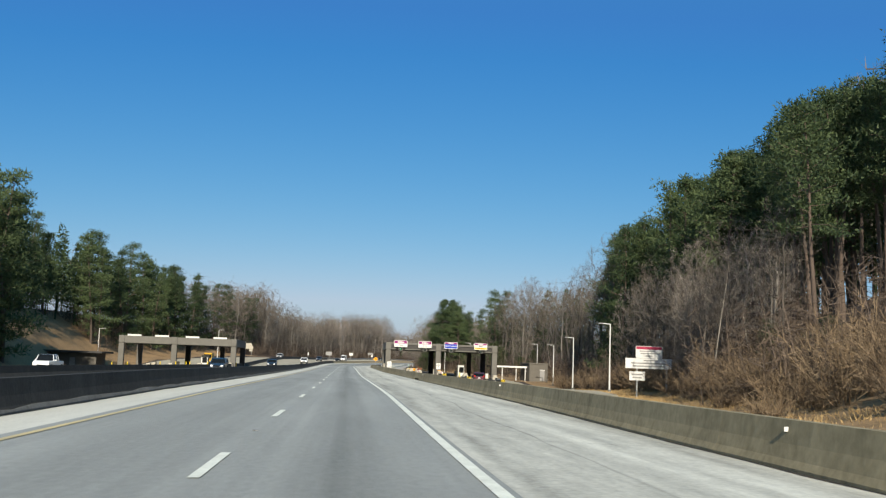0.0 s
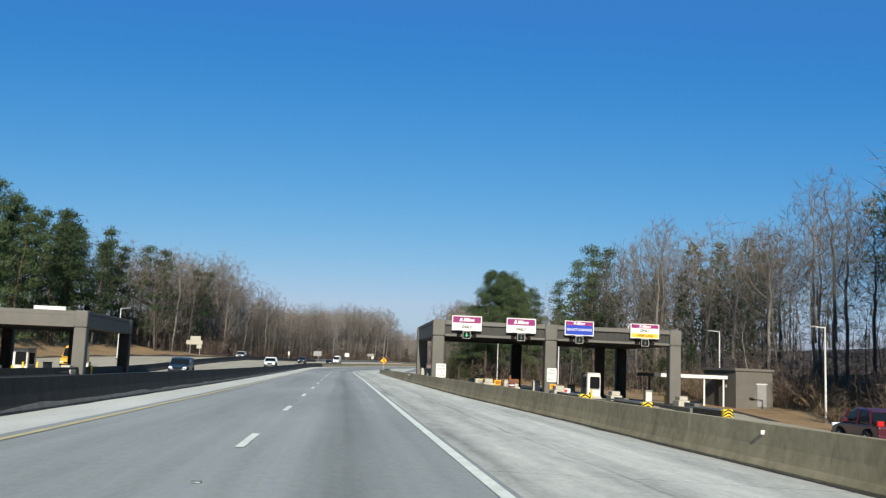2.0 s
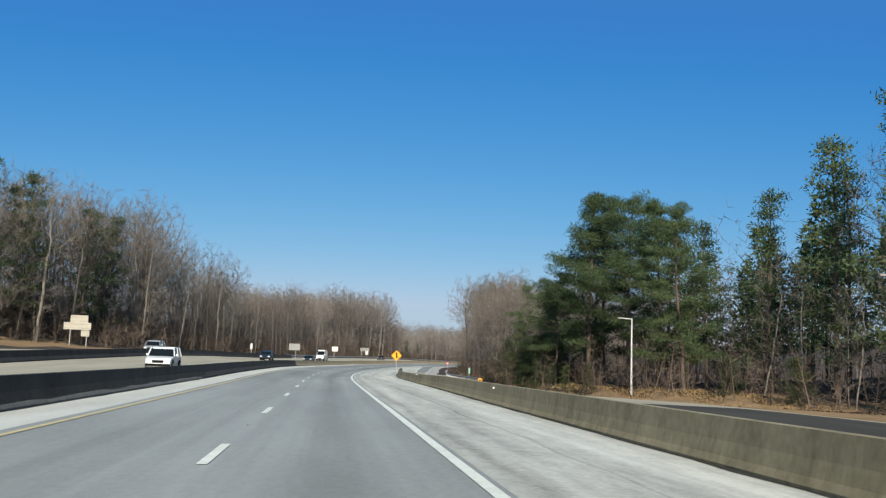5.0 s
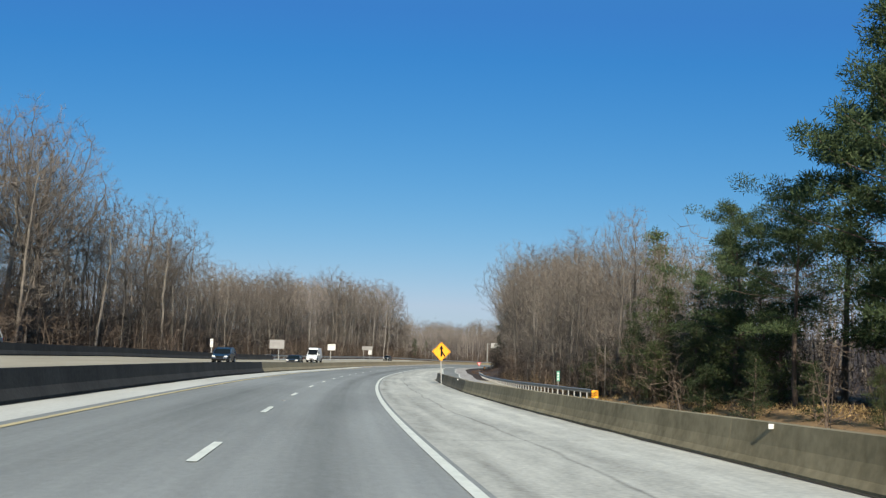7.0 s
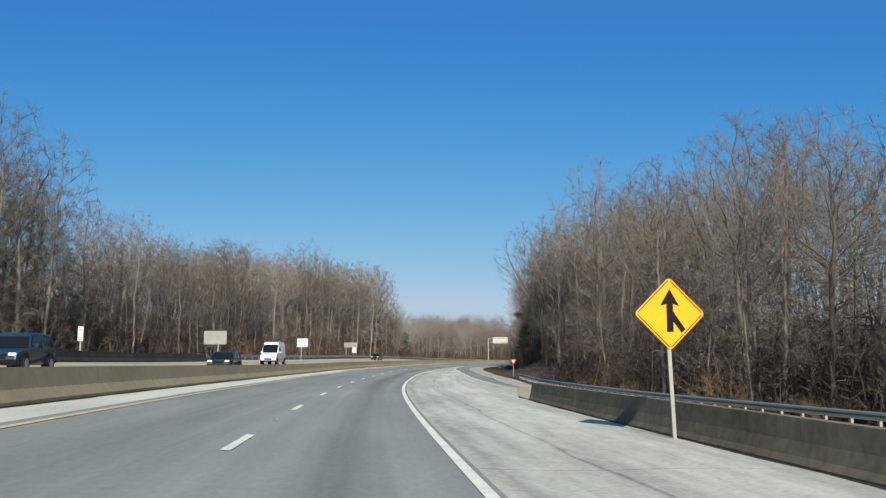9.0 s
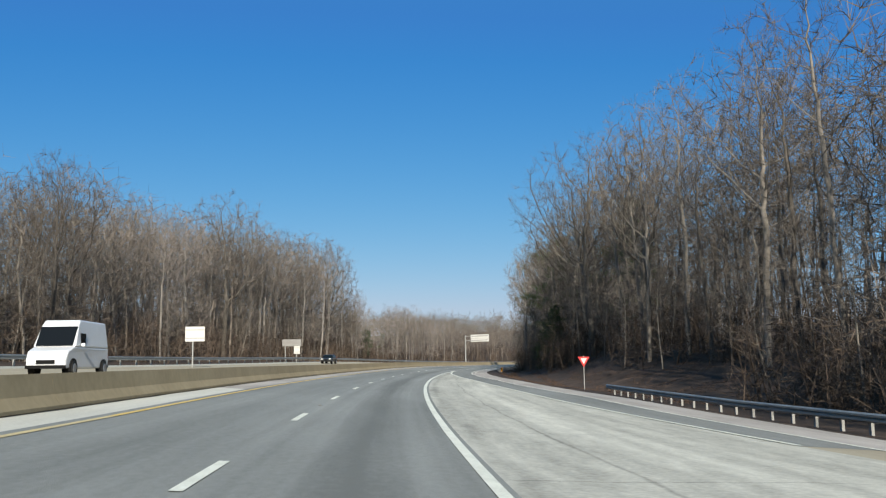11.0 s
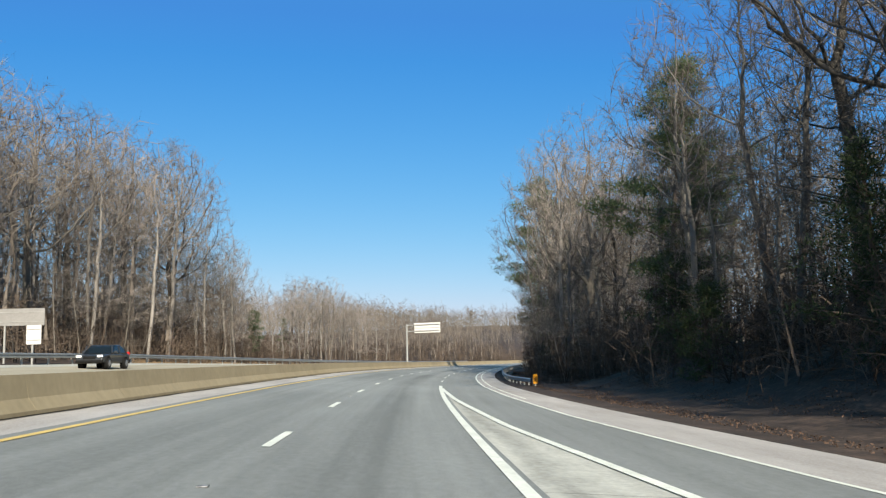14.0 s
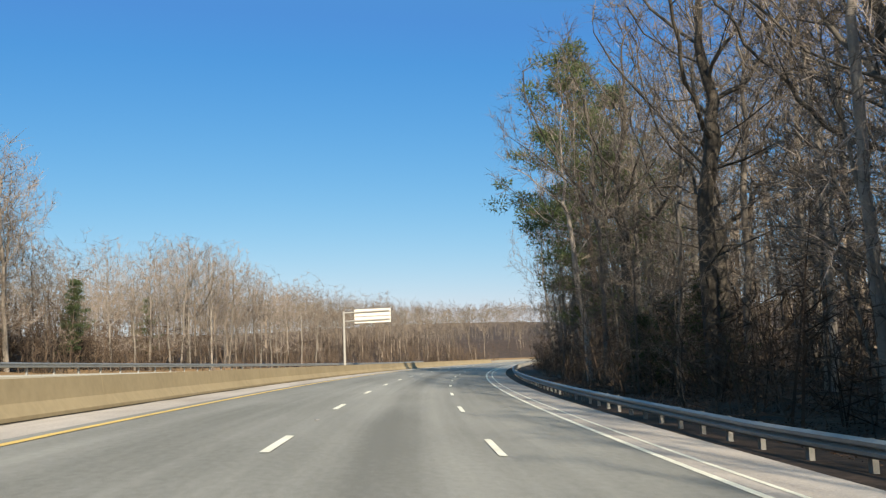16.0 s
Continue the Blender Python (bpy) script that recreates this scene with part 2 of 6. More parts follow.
def slab_wear(n, l, co, src):
    """Dusty streaks along the shoulder, dark joints and wandering cracks."""
    sep = n.new("ShaderNodeSeparateXYZ")
    l.new(co.outputs["UV"], sep.inputs[0])
    wob = maths(n, l, "MULTIPLY_ADD", streaks(n, l, co, 0.4, 0.12, 4, 1.0), 0.9, -0.45)
    u = maths(n, l, "ADD", sep.outputs[0], wob)
    for centre, half, amount in ((5.7, 0.07, -0.2), (4.05, 0.32, -0.14), (7.4, 0.6, 0.12), (6.7, 0.5, 0.1)):
        k = maths(n, l, "MULTIPLY", band(n, l, u, centre, half), maths(n, l, "MULTIPLY", streaks(n, l, co, 0.5, 0.14, 3, 4.0 + centre), 2.0 * amount))
        src = maths(n, l, "ADD", src, k)
    v = maths(n, l, "ADD", sep.outputs[1], maths(n, l, "MULTIPLY", wob, 0.5))
    joint = maths(n, l, "LESS_THAN", maths(n, l, "MODULO", maths(n, l, "ADD", v, 600.0), 9.1), 0.05)
    src = maths(n, l, "SUBTRACT", src, maths(n, l, "MULTIPLY", joint, 0.22))
    src = maths(n, l, "ADD", src, maths(n, l, "MULTIPLY_ADD", streaks(n, l, co, 1.6, 0.05, 5, 7.0), 0.42, -0.19))
    return maths(n, l, "ADD", src, maths(n, l, "MULTIPLY_ADD", streaks(n, l, co, 3.0, 0.9, 6, 3.0), 0.34, -0.16))


def island_material(name, dark, light, rough=0.8, spec=0.2, patches=False, thin=0.0):
    """Foliage and twigs: tone varies from piece to piece and from plant to plant."""
    m = bpy.data.materials.new(name)
    m.use_nodes = True
    n, l = links(m)
    b = n["Principled BSDF"]
    geo = n.new("ShaderNodeNewGeometry")
    info = n.new("ShaderNodeObjectInfo")
    mix = n.new("ShaderNodeMix")
    mix.data_type = "FLOAT"
    mix.inputs[0].default_value = 0.45
    l.new(geo.outputs["Random Per Island"], mix.inputs[2])
    l.new(info.outputs["Random"], mix.inputs[3])
    if patches:
        # plants merged in one mesh differ from clump to clump
        co = n.new("ShaderNodeTexCoord")
        t = n.new("ShaderNodeTexNoise")
        t.inputs["Scale"].default_value, t.inputs["Detail"].default_value = 0.16, 1.5
        l.new(co.outputs["Object"], t.inputs["Vector"])
        l.new(maths(n, l, "MULTIPLY_ADD", t.outputs["Fac"], 2.6, -0.8), mix.inputs[3])
        mix.inputs[0].default_value = 0.6
    r = n.new("ShaderNodeValToRGB")
    r.color_ramp.elements[0].position, r.color_ramp.elements[1].position = 0.15, 0.85
    r.color_ramp.elements[0].color, r.color_ramp.elements[1].color = (*dark, 1), (*light, 1)
    l.new(mix.outputs[0], r.inputs["Fac"])
    l.new(r.outputs["Color"], b.inputs["Base Color"])
    b.inputs["Roughness"].default_value, b.inputs["Specular IOR Level"].default_value = rough, spec
    if thin:
        glow, both = n.new("ShaderNodeBsdfTranslucent"), n.new("ShaderNodeMixShader")
        both.inputs[0].default_value = thin
        l.new(r.outputs["Color"], glow.inputs["Color"])
        l.new(b.outputs[0], both.inputs[1])
        l.new(glow.outputs[0], both.inputs[2])
        l.new(both.outputs[0], n["Material Output"].inputs["Surface"])
    return m


ASPHALT = surface_material("asphalt", (0.153, 0.158, 0.147), (0.366, 0.374, 0.352), 0.9, 0.5, 60, 0.5, stretch=(0.35, 0.06, 1), contrast=0.5, paved="lanes")
SHOULDER = surface_material("pale_concrete", (0.19, 0.183, 0.158), (0.66, 0.64, 0.55), 0.9, 0.6, 10, 0.3, stretch=(0.9, 0.1, 1), contrast=0.6, mid=(0.42, 0.408, 0.352), paved="slabs")
INNER = surface_material("bright_inner_shoulder", (0.36, 0.348, 0.30), (0.74, 0.72, 0.63), 0.9, 0.7, 14, 0.3, stretch=(0.8, 0.12, 1), contrast=0.6, paved="plain")
GRIT = surface_material("gritty_shoulder", (0.25, 0.225, 0.2), (0.54, 0.5, 0.46), 0.95, 0.8, 22, 0.6, stretch=(0.8, 0.15, 1), contrast=0.4, paved="plain")
RAMP = surface_material("ramp_concrete", (0.25, 0.215, 0.155), (0.49, 0.435, 0.325), 0.9, 0.6, 15, 0.2, stretch=(0.6, 0.08, 1), paved="plain")
CONCRETE = surface_material("stained_barrier_concrete", (0.14, 0.115, 0.065), (0.41, 0.345, 0.215), 0.92, 0.9, 5, 0.25, stretch=(1, 1, 0.3), random=0.12, contrast=0.5)
DARKER_CONCRETE = surface_material("dark_damp_concrete", (0.075, 0.064, 0.043), (0.25, 0.212, 0.142), 0.92, 0.9, 5, 0.25, stretch=(1, 1, 0.3), random=0.12, contrast=0.5)
OCHRE_CONCRETE = surface_material("ochre_stained_concrete", (0.19, 0.152, 0.088), (0.41, 0.338, 0.215), 0.92, 0.35, 4, 0.2, stretch=(1, 1, 0.8), random=0.04, contrast=0.8)
BLACKISH_CONCRETE = surface_material("sooty_barrier_concrete", (0.012, 0.012, 0.011), (0.052, 0.05, 0.046), 0.92, 0.8, 9, 0.25, stretch=(1, 1, 0.35), random=0.1)
CLEAN_CONCRETE = surface_material("toll_concrete", (0.098, 0.092, 0.080), (0.155, 0.147, 0.128), 0.88, 0.5, 14, 0.15, contrast=0.5)
PALE_BLOCK = surface_material("pale_block_concrete", (0.30, 0.275, 0.22), (0.48, 0.44, 0.36), 0.9, 0.9, 14, 0.15)
GROUND = surface_material("dry_grass", (0.10, 0.062, 0.028), (0.36, 0.225, 0.11), 0.95, 0.18, 3.5, 0.5, contrast=0.45, mid=(0.27, 0.172, 0.085))
LITTER = surface_material("leaf_litter", (0.018, 0.014, 0.012), (0.145, 0.095, 0.068), 0.95, 0.5, 5, 0.8, contrast=0.45, mid=(0.05, 0.035, 0.027))
WHITE_LINE = surface_material("worn_white_line", (0.60, 0.60, 0.51), (0.84, 0.84, 0.73), 0.7, 1.4, 18, 0.1, contrast=0.3)
YELLOW_LINE = surface_material("worn_yellow_line", (0.52, 0.37, 0.13), (0.80, 0.56, 0.17), 0.7, 1.0, 18, 0.1, contrast=0.4)
FADED_LINE = surface_material("faded_yellow_line", (0.40, 0.34, 0.21), (0.68, 0.54, 0.27), 0.7, 1.0, 18, 0.1, contrast=0.4)
STEEL = surface_material("galvanised_steel", (0.22, 0.23, 0.23), (0.40, 0.41, 0.40), 0.5, 2.0, 30, 0.05, metal=0.6, spec=0.4)
POST_STEEL = surface_material("dull_post_steel", (0.20, 0.20, 0.19), (0.38, 0.38, 0.36), 0.65, 2.0, 30, 0.05, metal=0.2)
BARK = surface_material("grey_bark", (0.058, 0.05, 0.042), (0.245, 0.218, 0.183), 0.95, 1.5, 14, 0.4, random=0.4, stretch=(1, 1, 0.25))
PALE_BARK = surface_material("pale_grey_bark", (0.09, 0.081, 0.071), (0.29, 0.265, 0.235), 0.95, 1.5, 14, 0.4, random=0.4, stretch=(1, 1, 0.25))
DARK_BARK = surface_material("dark_bark", (0.03, 0.027, 0.023), (0.14, 0.125, 0.105), 0.95, 1.5, 14, 0.4, random=0.3, stretch=(1, 1, 0.25))
PINE_BARK = surface_material("pine_bark", (0.05, 0.038, 0.03), (0.15, 0.11, 0.085), 0.95, 1.5, 14, 0.4, random=0.2, stretch=(1, 1, 0.3))
TWIG = island_material("bare_twigs", (0.056, 0.048, 0.041), (0.21, 0.179, 0.147))
TWIG_FAR = island_material("far_bare_twigs", (0.054, 0.046, 0.039), (0.24, 0.202, 0.166), patches=True)
PALE_TWIG = island_material("pale_twigs", (0.09, 0.077, 0.068), (0.33, 0.286, 0.25))
NEEDLE = island_material("pine_needles", (0.03, 0.052, 0.024), (0.108, 0.145, 0.06), 0.6, thin=0.35)
UNDERGROWTH = island_material("undergrowth_twigs", (0.031, 0.024, 0.019), (0.145, 0.108, 0.082), patches=True)
BRUSH = island_material("dry_brush", (0.07, 0.05, 0.034), (0.25, 0.18, 0.11))
DARK_LEAF = island_material("evergreen_leaves", (0.02, 0.033, 0.015), (0.075, 0.092, 0.034), 0.6, thin=0.25)

# ---- ground: one sheet ----
_s = np.unique(np.concatenate([np.arange(-390, -60, 30), np.arange(-60, 760, 5), np.arange(760, 1600, 40)]))
_d = np.unique(np.concatenate([-np.array([3000, 1800, 1000, 600, 400, 300, 240, 190, 150, 120, 100]), np.arange(-90, 70, 2.5), np.array([75, 85, 100, 120, 150, 190, 240, 300, 400, 560])]))
SS, DD = np.meshgrid(_s, _d, indexing="ij")


def rough(g):
    """Small hollows and humps of the soil at points in the plan."""
    return 0.38 * np.array([noise.noise(Vector((p[0] * 0.12, p[1] * 0.12, 0))) + 0.5 * noise.noise(Vector((p[0] * 0.4, p[1] * 0.4, 3))) for p in g.reshape(-1, 3)]).reshape(g.shape[:-1])


def soil(s, d):
    """Points on the ground outside the roads, with its humps."""
    s, d = np.broadcast_arrays(np.asarray(s, float), np.asarray(d, float))
    g = spot(s, d, 0, flat=terrain(s, d))
    g[..., 2] += rough(g) * np.maximum(step(0, 5, d - right_foot(s)), step(0, 5, left_foot(s) - d))
    return g


_g = soil(SS, DD)
_n = len(_d)
_f = [(i * _n + j, i * _n + j + 1, (i + 1) * _n + j + 1, (i + 1) * _n + j) for i in range(len(_s) - 1) for j in range(_n - 1)]
setting("ground", mesh_of("ground", _g.reshape(-1, 3), _f, True), LITTER, "brown winter soil and leaf litter on wooded banks")
_me = bpy.data.objects["ground"].data
_me.materials.append(GROUND)
_cs, _cd = (SS[:-1, :-1] + SS[1:, 1:]) / 2, (DD[:-1, :-1] + DD[1:, 1:]) / 2
_grass = ((_cd < left_foot(_cs) + 6) & (_cd > left_foot(_cs) - 17) & (_cs < 330)) | ((_cd > right_foot(_cs) - 8 - 7 * ((_cs > 190) & (_cs < 290))) & (_cd < right_foot(_cs) + 7 + 7 * (_cs < 135)) & (_cs < 340)) | ((_cd > -32) & (_cd < 6) & (_cs > 560))
_me.polygons.foreach_set("material_index", _grass.ravel().astype(np.int32))

# ---- pavement ----
RIGHT_WALL = lambda s: float(np.interp(s, [-100, 20, 75, 105, 135, 155, 185, 260, 290, 320, 358], [8.9, 8.9, 9.6, 9.6, 9.0, 8.2, 7.9, 8.4, 8.3, 8.8, 9.2]))
LEFT_WALL = lambda s: float(np.interp(s, [-100, 60, 220, 340, 760], [-5.75, -5.8, -5.8, -5.4, -5.35]))
OUTER = lambda s: float(np.interp(s, [360, 400, 432, 444, 457, 470, 485, 500, 515, 530, 760], [15.5, 13.2, 12.5, 11.4, 10.3, 9.6, 8.1, 7.0, 6.5, 6.2, 6.1]))
GORE = lambda s: float(np.interp(s, [360, 400, 412, 426, 440, 453, 459, 468, 477, 486, 494, 508, 522], [13.0, 11.2, 10.5, 9.6, 8.9, 8.0, 7.5, 6.85, 5.8, 5.15, 4.5, 3.9, 3.56]))
strip("road", -120, 900, 4, -4.15, 3.7, 4, 0.0, ASPHALT, "grey asphalt carriageway of two lanes")
strip("pavement", 400, 900, 2, lambda s: GORE(s) if s < 522 else 3.7, OUTER, 2, 0.0, ASPHALT, "grey asphalt merging lane")
strip("pavement", -120, 516, 3, 3.7, lambda s: RIGHT_WALL(s) + 0.3 if s < 358 else max(3.71, GORE(s) if s > 385 else 8.8 + (s - 358) / 27 * (GORE(385) - 8.8)), 6, 0.0, SHOULDER, "pale dusty concrete shoulder")
strip("pavement", -120, 420, 4, LEFT_WALL, -4.15, 2, 0.0, INNER, "pale concrete inner shoulder beside the median barrier")
strip("pavement", 420, 900, 4, LEFT_WALL, -4.15, 2, 0.0, GRIT, "pinkish gritty inner shoulder beside the median barrier")
strip("pavement", -120, 400, 4, lambda s: RIGHT_WALL(s) + 0.3, lambda s: min(float(right_foot(s)) - 1.5, float(np.interp(s, [100, 130, 160, 185, 200, 240, 300], [60, 34.5, 35.5, 36, 32, 25.5, 24.5]))), 6, -0.02, RAMP, "dusty concrete ramp and toll apron")
# dark sheet over the apron that deepens the canopy's shadow by colour
CANOPY_SHADE = surface_material("oil_dark_asphalt", (0.035, 0.033, 0.03), (0.095, 0.09, 0.08), 1.0, 0.6, 15, 0.2, spec=0.05, stretch=(0.6, 0.08, 1), paved="plain")
strip("pavement", 184, 246, 4, lambda s: RIGHT_WALL(s) + 0.8, lambda s: min(float(np.interp(s, [184, 200, 246], [31, 31, 24])), 31), 6, -0.014, CANOPY_SHADE, "asphalt toll lanes darkened in colour where the canopy's shadow falls")
strip("pavement", 360, 760, 4, OUTER, lambda s: OUTER(s) + float(np.interp(s, [500, 540], [2.4, 1.7])), 2, 0.0, GRIT, "pale gritty shoulder of the merging lane")
strip("pavement", 396, 404, 4, GORE, OUTER, 2, -0.004, RAMP, "dusty ramp lane")
strip("road", -120, 900, 4, -20.2, -6.3, 6, 0.0, RAMP, "pale concrete opposite carriageway")
strip("pavement", 20, 330, 5, lambda s: float(np.interp(s, [20, 110, 230, 330], [-21, -44, -44, -21])), -20.0, 6, -0.02, RAMP, "pale concrete apron of the opposite toll plaza")
strip("pavement", 330, 900, 5, -22.5, -20.2, 2, 0.0, SHOULDER, "pale gritty shoulder of the opposite carriageway")


def line(name, s0, s1, d, width, material, label, h=0.012):
    return strip(name, s0, s1, 1.5, (lambda s: d(s) - width / 2) if callable(d) else d - width / 2, (lambda s: d(s) + width / 2) if callable(d) else d + width / 2, 1, h, material, label)


line("edge_line", -120, 400, -3.78, 0.16, FADED_LINE, "faded pale yellow edge line")
line("edge_line", 400, 900, -3.78, 0.16, YELLOW_LINE, "worn yellow edge line")
line("edge_line", -120, 527, 3.51, 0.18, WHITE_LINE, "solid white edge line")
line("edge_line", 400, 522, GORE, 0.2, WHITE_LINE, "white line of the merging lane", 0.018)
line("edge_line", 380, 900, lambda s: OUTER(s) - 0.1, 0.14, WHITE_LINE, "white outer edge line", 0.008)
line("edge_line", 512, 900, lambda s: OUTER(s) + 0.38, 0.1, WHITE_LINE, "second thin white line at the edge", 0.006)
line("edge_line", -120, 900, -8.2, 0.14, YELLOW_LINE, "yellow edge line of the opposite carriageway")

PHASE = 11.55
lines = thing("lane_line", (0, 0, 0), 0, "broken white lane line of thick dashes", "road marking", "", "structure")


def dash(s, d, wide=0.15, length=3.05):
    v = spot(np.repeat([s, s + length / 2, s + length], 2), np.tile([d - wide / 2, d + wide / 2], 3), 0.014)
    return part("lane_dash", mesh_of("lane_dash", v, [(0, 1, 3, 2), (2, 3, 5, 4)]), WHITE_LINE, lines)


for k in range(-3, 62):
    dash(PHASE + 12.192 * k, 0.0)
for k in range(43, 62):
    dash(PHASE + 12.192 * k + 0.4, 3.53, 0.13)
for k in range(-3, 62):
    dash(PHASE + 12.192 * k + 5, -12.0)

_b = box(-0.06, 0.06, -0.07, 0.07, 0.0, 0.016, 0.006)
MARKER = bpy.data.meshes.new("pavement_marker")
_b.to_mesh(MARKER)
_b.free()
MARKER.materials.append(surface_material("marker_casting", (0.03, 0.03, 0.03), (0.3, 0.3, 0.3), 0.6, 9, 40, 0.1, contrast=0.2))
for k in range(-2, 31):
    s = PHASE + 24.384 * k + 7.6
    p = part("pavement_marker", MARKER, None, lines)
    p.matrix_basis = Matrix.Translation(spot(s, 0.0, 0.004)) @ Matrix.Rotation(heading(s), 4, "Z")

# ---- concrete barriers in cast sections ----
SLOT = (100, 106)
PROFILE = [(0, 0), (0, 0.08), (0.17, 0.33), (0.25, 0.81), (0.40, 0.81), (0.48, 0.33), (0.65, 0.08), (0.65, 0)]

STEEP = [(0, 0), (0, 0.06), (0.06, 0.18), (0.12, 0.42), (0.17, 0.81), (0.40, 0.81), (0.46, 0.42), (0.56, 0.18), (0.6, 0)]


def barrier(name, s0, s1, foot, side, label, tone, length=6.0, tall=1.0, profile_at=PROFILE):
    """Sections of a concrete barrier; side 1: the foot faces left, -1: it faces right."""
    wall = thing(name, (0, 0, 0), 0, label, "barrier", "", "structure")
    s = s0
    while s < s1 - 0.5:
        e = min(s + length, s1)
        profile = profile_at(s) if callable(profile_at) else profile_at
        shape = [(0.12, 0.22), (0.12, 0.26)] + profile[2:] if SLOT[0] <= s < SLOT[1] and side > 0 and foot(s) > 0 else profile
        rows = [spot(u, np.array([foot(u) + side * p for p, _ in shape]), np.array([q * (tall(u) if callable(tall) else tall) for _, q in shape]), flat=surface(u, foot(u) + side * 0.3)) for u in np.linspace(s, e - 0.008, 3)]
        n = len(profile)
        f = [(i * n + j, i * n + j + 1, (i + 1) * n + j + 1, (i + 1) * n + j) for i in range(2) for j in range(n - 1)]
        f += [tuple(range(n)), tuple(range(3 * n - 1, 2 * n - 1, -1))]
        if side < 0:
            f = [g[::-1] for g in f]
        part("barrier_section", mesh_of("barrier_section", np.concatenate(rows), f), tone(s) if callable(tone) else tone, wall)
        s = e
    return wall


# near black up to s = 330, ochre beyond
barrier("median_barrier", -120, 760, LEFT_WALL, -1, "long concrete median barrier, near black then ochre stained, with sloped foot", lambda s: BLACKISH_CONCRETE if s < 330 else OCHRE_CONCRETE, profile_at=lambda s: STEEP if s < 250 else PROFILE)
# the ramp barrier has a darker tone from s = 312 on
barrier("ramp_barrier", -120, 358, RIGHT_WALL, 1, "brown-stained concrete barrier between road and toll ramp", lambda s: CONCRETE if s < 312 else DARKER_CONCRETE, tall=lambda s: float(np.interp(s, [250, 275, 310, 335], [1, 0.82, 0.84, 0.98])), profile_at=STEEP)
FOOT = surface_material("scuffed_barrier_foot", (0.09, 0.087, 0.078), (0.21, 0.203, 0.185), 0.92, 1.2, 9, 0.25, contrast=0.4)
_fs = np.arange(-120, 252, 1.5)
_ft = 0.15 + 0.035 * np.sin(_fs * 0.9) * np.sin(_fs * 0.23) + 0.02 * np.sin(_fs * 2.7)
_fp = np.maximum(0, (_ft - 0.06) / 2)
_fd = np.array([LEFT_WALL(u) for u in _fs])
_fv = np.stack([spot(_fs, _fd + p, q, flat=surface(_fs, _fd - 0.3)) for p, q in ((0.016 + 0 * _fp, 0 * _ft), (0.016 + 0 * _fp, 0.06 + 0 * _ft), (0.016 - _fp, _ft), (-0.02 - _fp, _ft + 0.012))], 1).reshape(-1, 3)
setting("barrier_foot", mesh_of("barrier_foot", _fv, [(4 * i + j, 4 * i + j + 1, 4 * i + j + 5, 4 * i + j + 4) for i in range(len(_fs) - 1) for j in range(3)]), FOOT, "scuffed grey foot of the median barrier")
# dark strips that paint the shadow gap at the feet of both barriers
SHADOW_GAP = surface_material("dark_gutter_dirt", (0.015, 0.013, 0.01), (0.07, 0.06, 0.045), 0.95, 2.0, 15, 0.3)
strip("gutter_dirt", -120, 358, 2, lambda s: RIGHT_WALL(s) - 0.1 - 0.06 * math.sin(s * 1.7) * math.sin(s * 0.37), lambda s: RIGHT_WALL(s) + 0.05, 1, 0.008, SHADOW_GAP, "thin dark strip painting the shadow gap at the barrier foot")
strip("gutter_dirt", -120, 760, 2, lambda s: LEFT_WALL(s) - 0.05, lambda s: LEFT_WALL(s) + 0.07 + 0.05 * math.sin(s * 1.3) * math.sin(s * 0.41), 1, 0.008, SHADOW_GAP, "thin dark strip painting the shadow gap at the median barrier")
barrier("ramp_barrier", -120, 420, lambda s: -19.9, -1, "dark concrete barrier beyond the opposite carriageway", BLACKISH_CONCRETE)

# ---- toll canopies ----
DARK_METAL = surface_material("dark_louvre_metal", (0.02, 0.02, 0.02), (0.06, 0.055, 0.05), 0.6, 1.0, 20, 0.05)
LOUVRE = surface_material("grey_louvre_ribs", (0.022, 0.022, 0.021), (0.055, 0.053, 0.05), 0.7, 1.0, 20, 0.05)
# near black: the shade under the canopy is put into this column colour
SHADED_COLUMN = surface_material("blackened_column_paint", (0.014, 0.013, 0.013), (0.035, 0.033, 0.031), 0.6, 1.0, 14, 0.05)
WHITE_PAINT = surface_material("white_sign_paint", (0.50, 0.49, 0.46), (0.62, 0.61, 0.575), 0.55, 1.2, 8, 0.02)
BLACK_PAINT = surface_material("black_paint", (0.005, 0.005, 0.005), (0.014, 0.014, 0.014), 0.75, 1.5, 12, 0.02, spec=0.1)
PURPLE = surface_material("magenta_sign_sheet", (0.19, 0.008, 0.10), (0.24, 0.013, 0.13), 0.5, 1.0, 8, 0.0)
BLUE = surface_material("blue_sign_sheet", (0.006, 0.03, 0.30), (0.01, 0.045, 0.38), 0.5, 1.0, 8, 0.0)
AMBER = surface_material("amber_sign_sheet", (0.70, 0.38, 0.03), (0.80, 0.46, 0.05), 0.5, 1.0, 8, 0.0)
SIGN_YELLOW = surface_material("yellow_sign_sheet", (0.78, 0.30, 0.004), (0.88, 0.365, 0.007), 0.5, 1.0, 8, 0.0)
SIGN_BLACK = surface_material("faded_black_letters", (0.03, 0.032, 0.035), (0.07, 0.072, 0.075), 0.6, 1.5, 12, 0.0)
RED = surface_material("red_sign_sheet", (0.45, 0.02, 0.02), (0.6, 0.035, 0.03), 0.5, 1.0, 8, 0.0)
SAFETY_YELLOW = surface_material("yellow_post_paint", (0.55, 0.38, 0.02), (0.75, 0.54, 0.04), 0.6, 2, 12, 0.02)
GREY_SHEET = surface_material("bare_sign_back", (0.19, 0.184, 0.176), (0.30, 0.29, 0.277), 0.6, 1.2, 10, 0.02, metal=0.2)


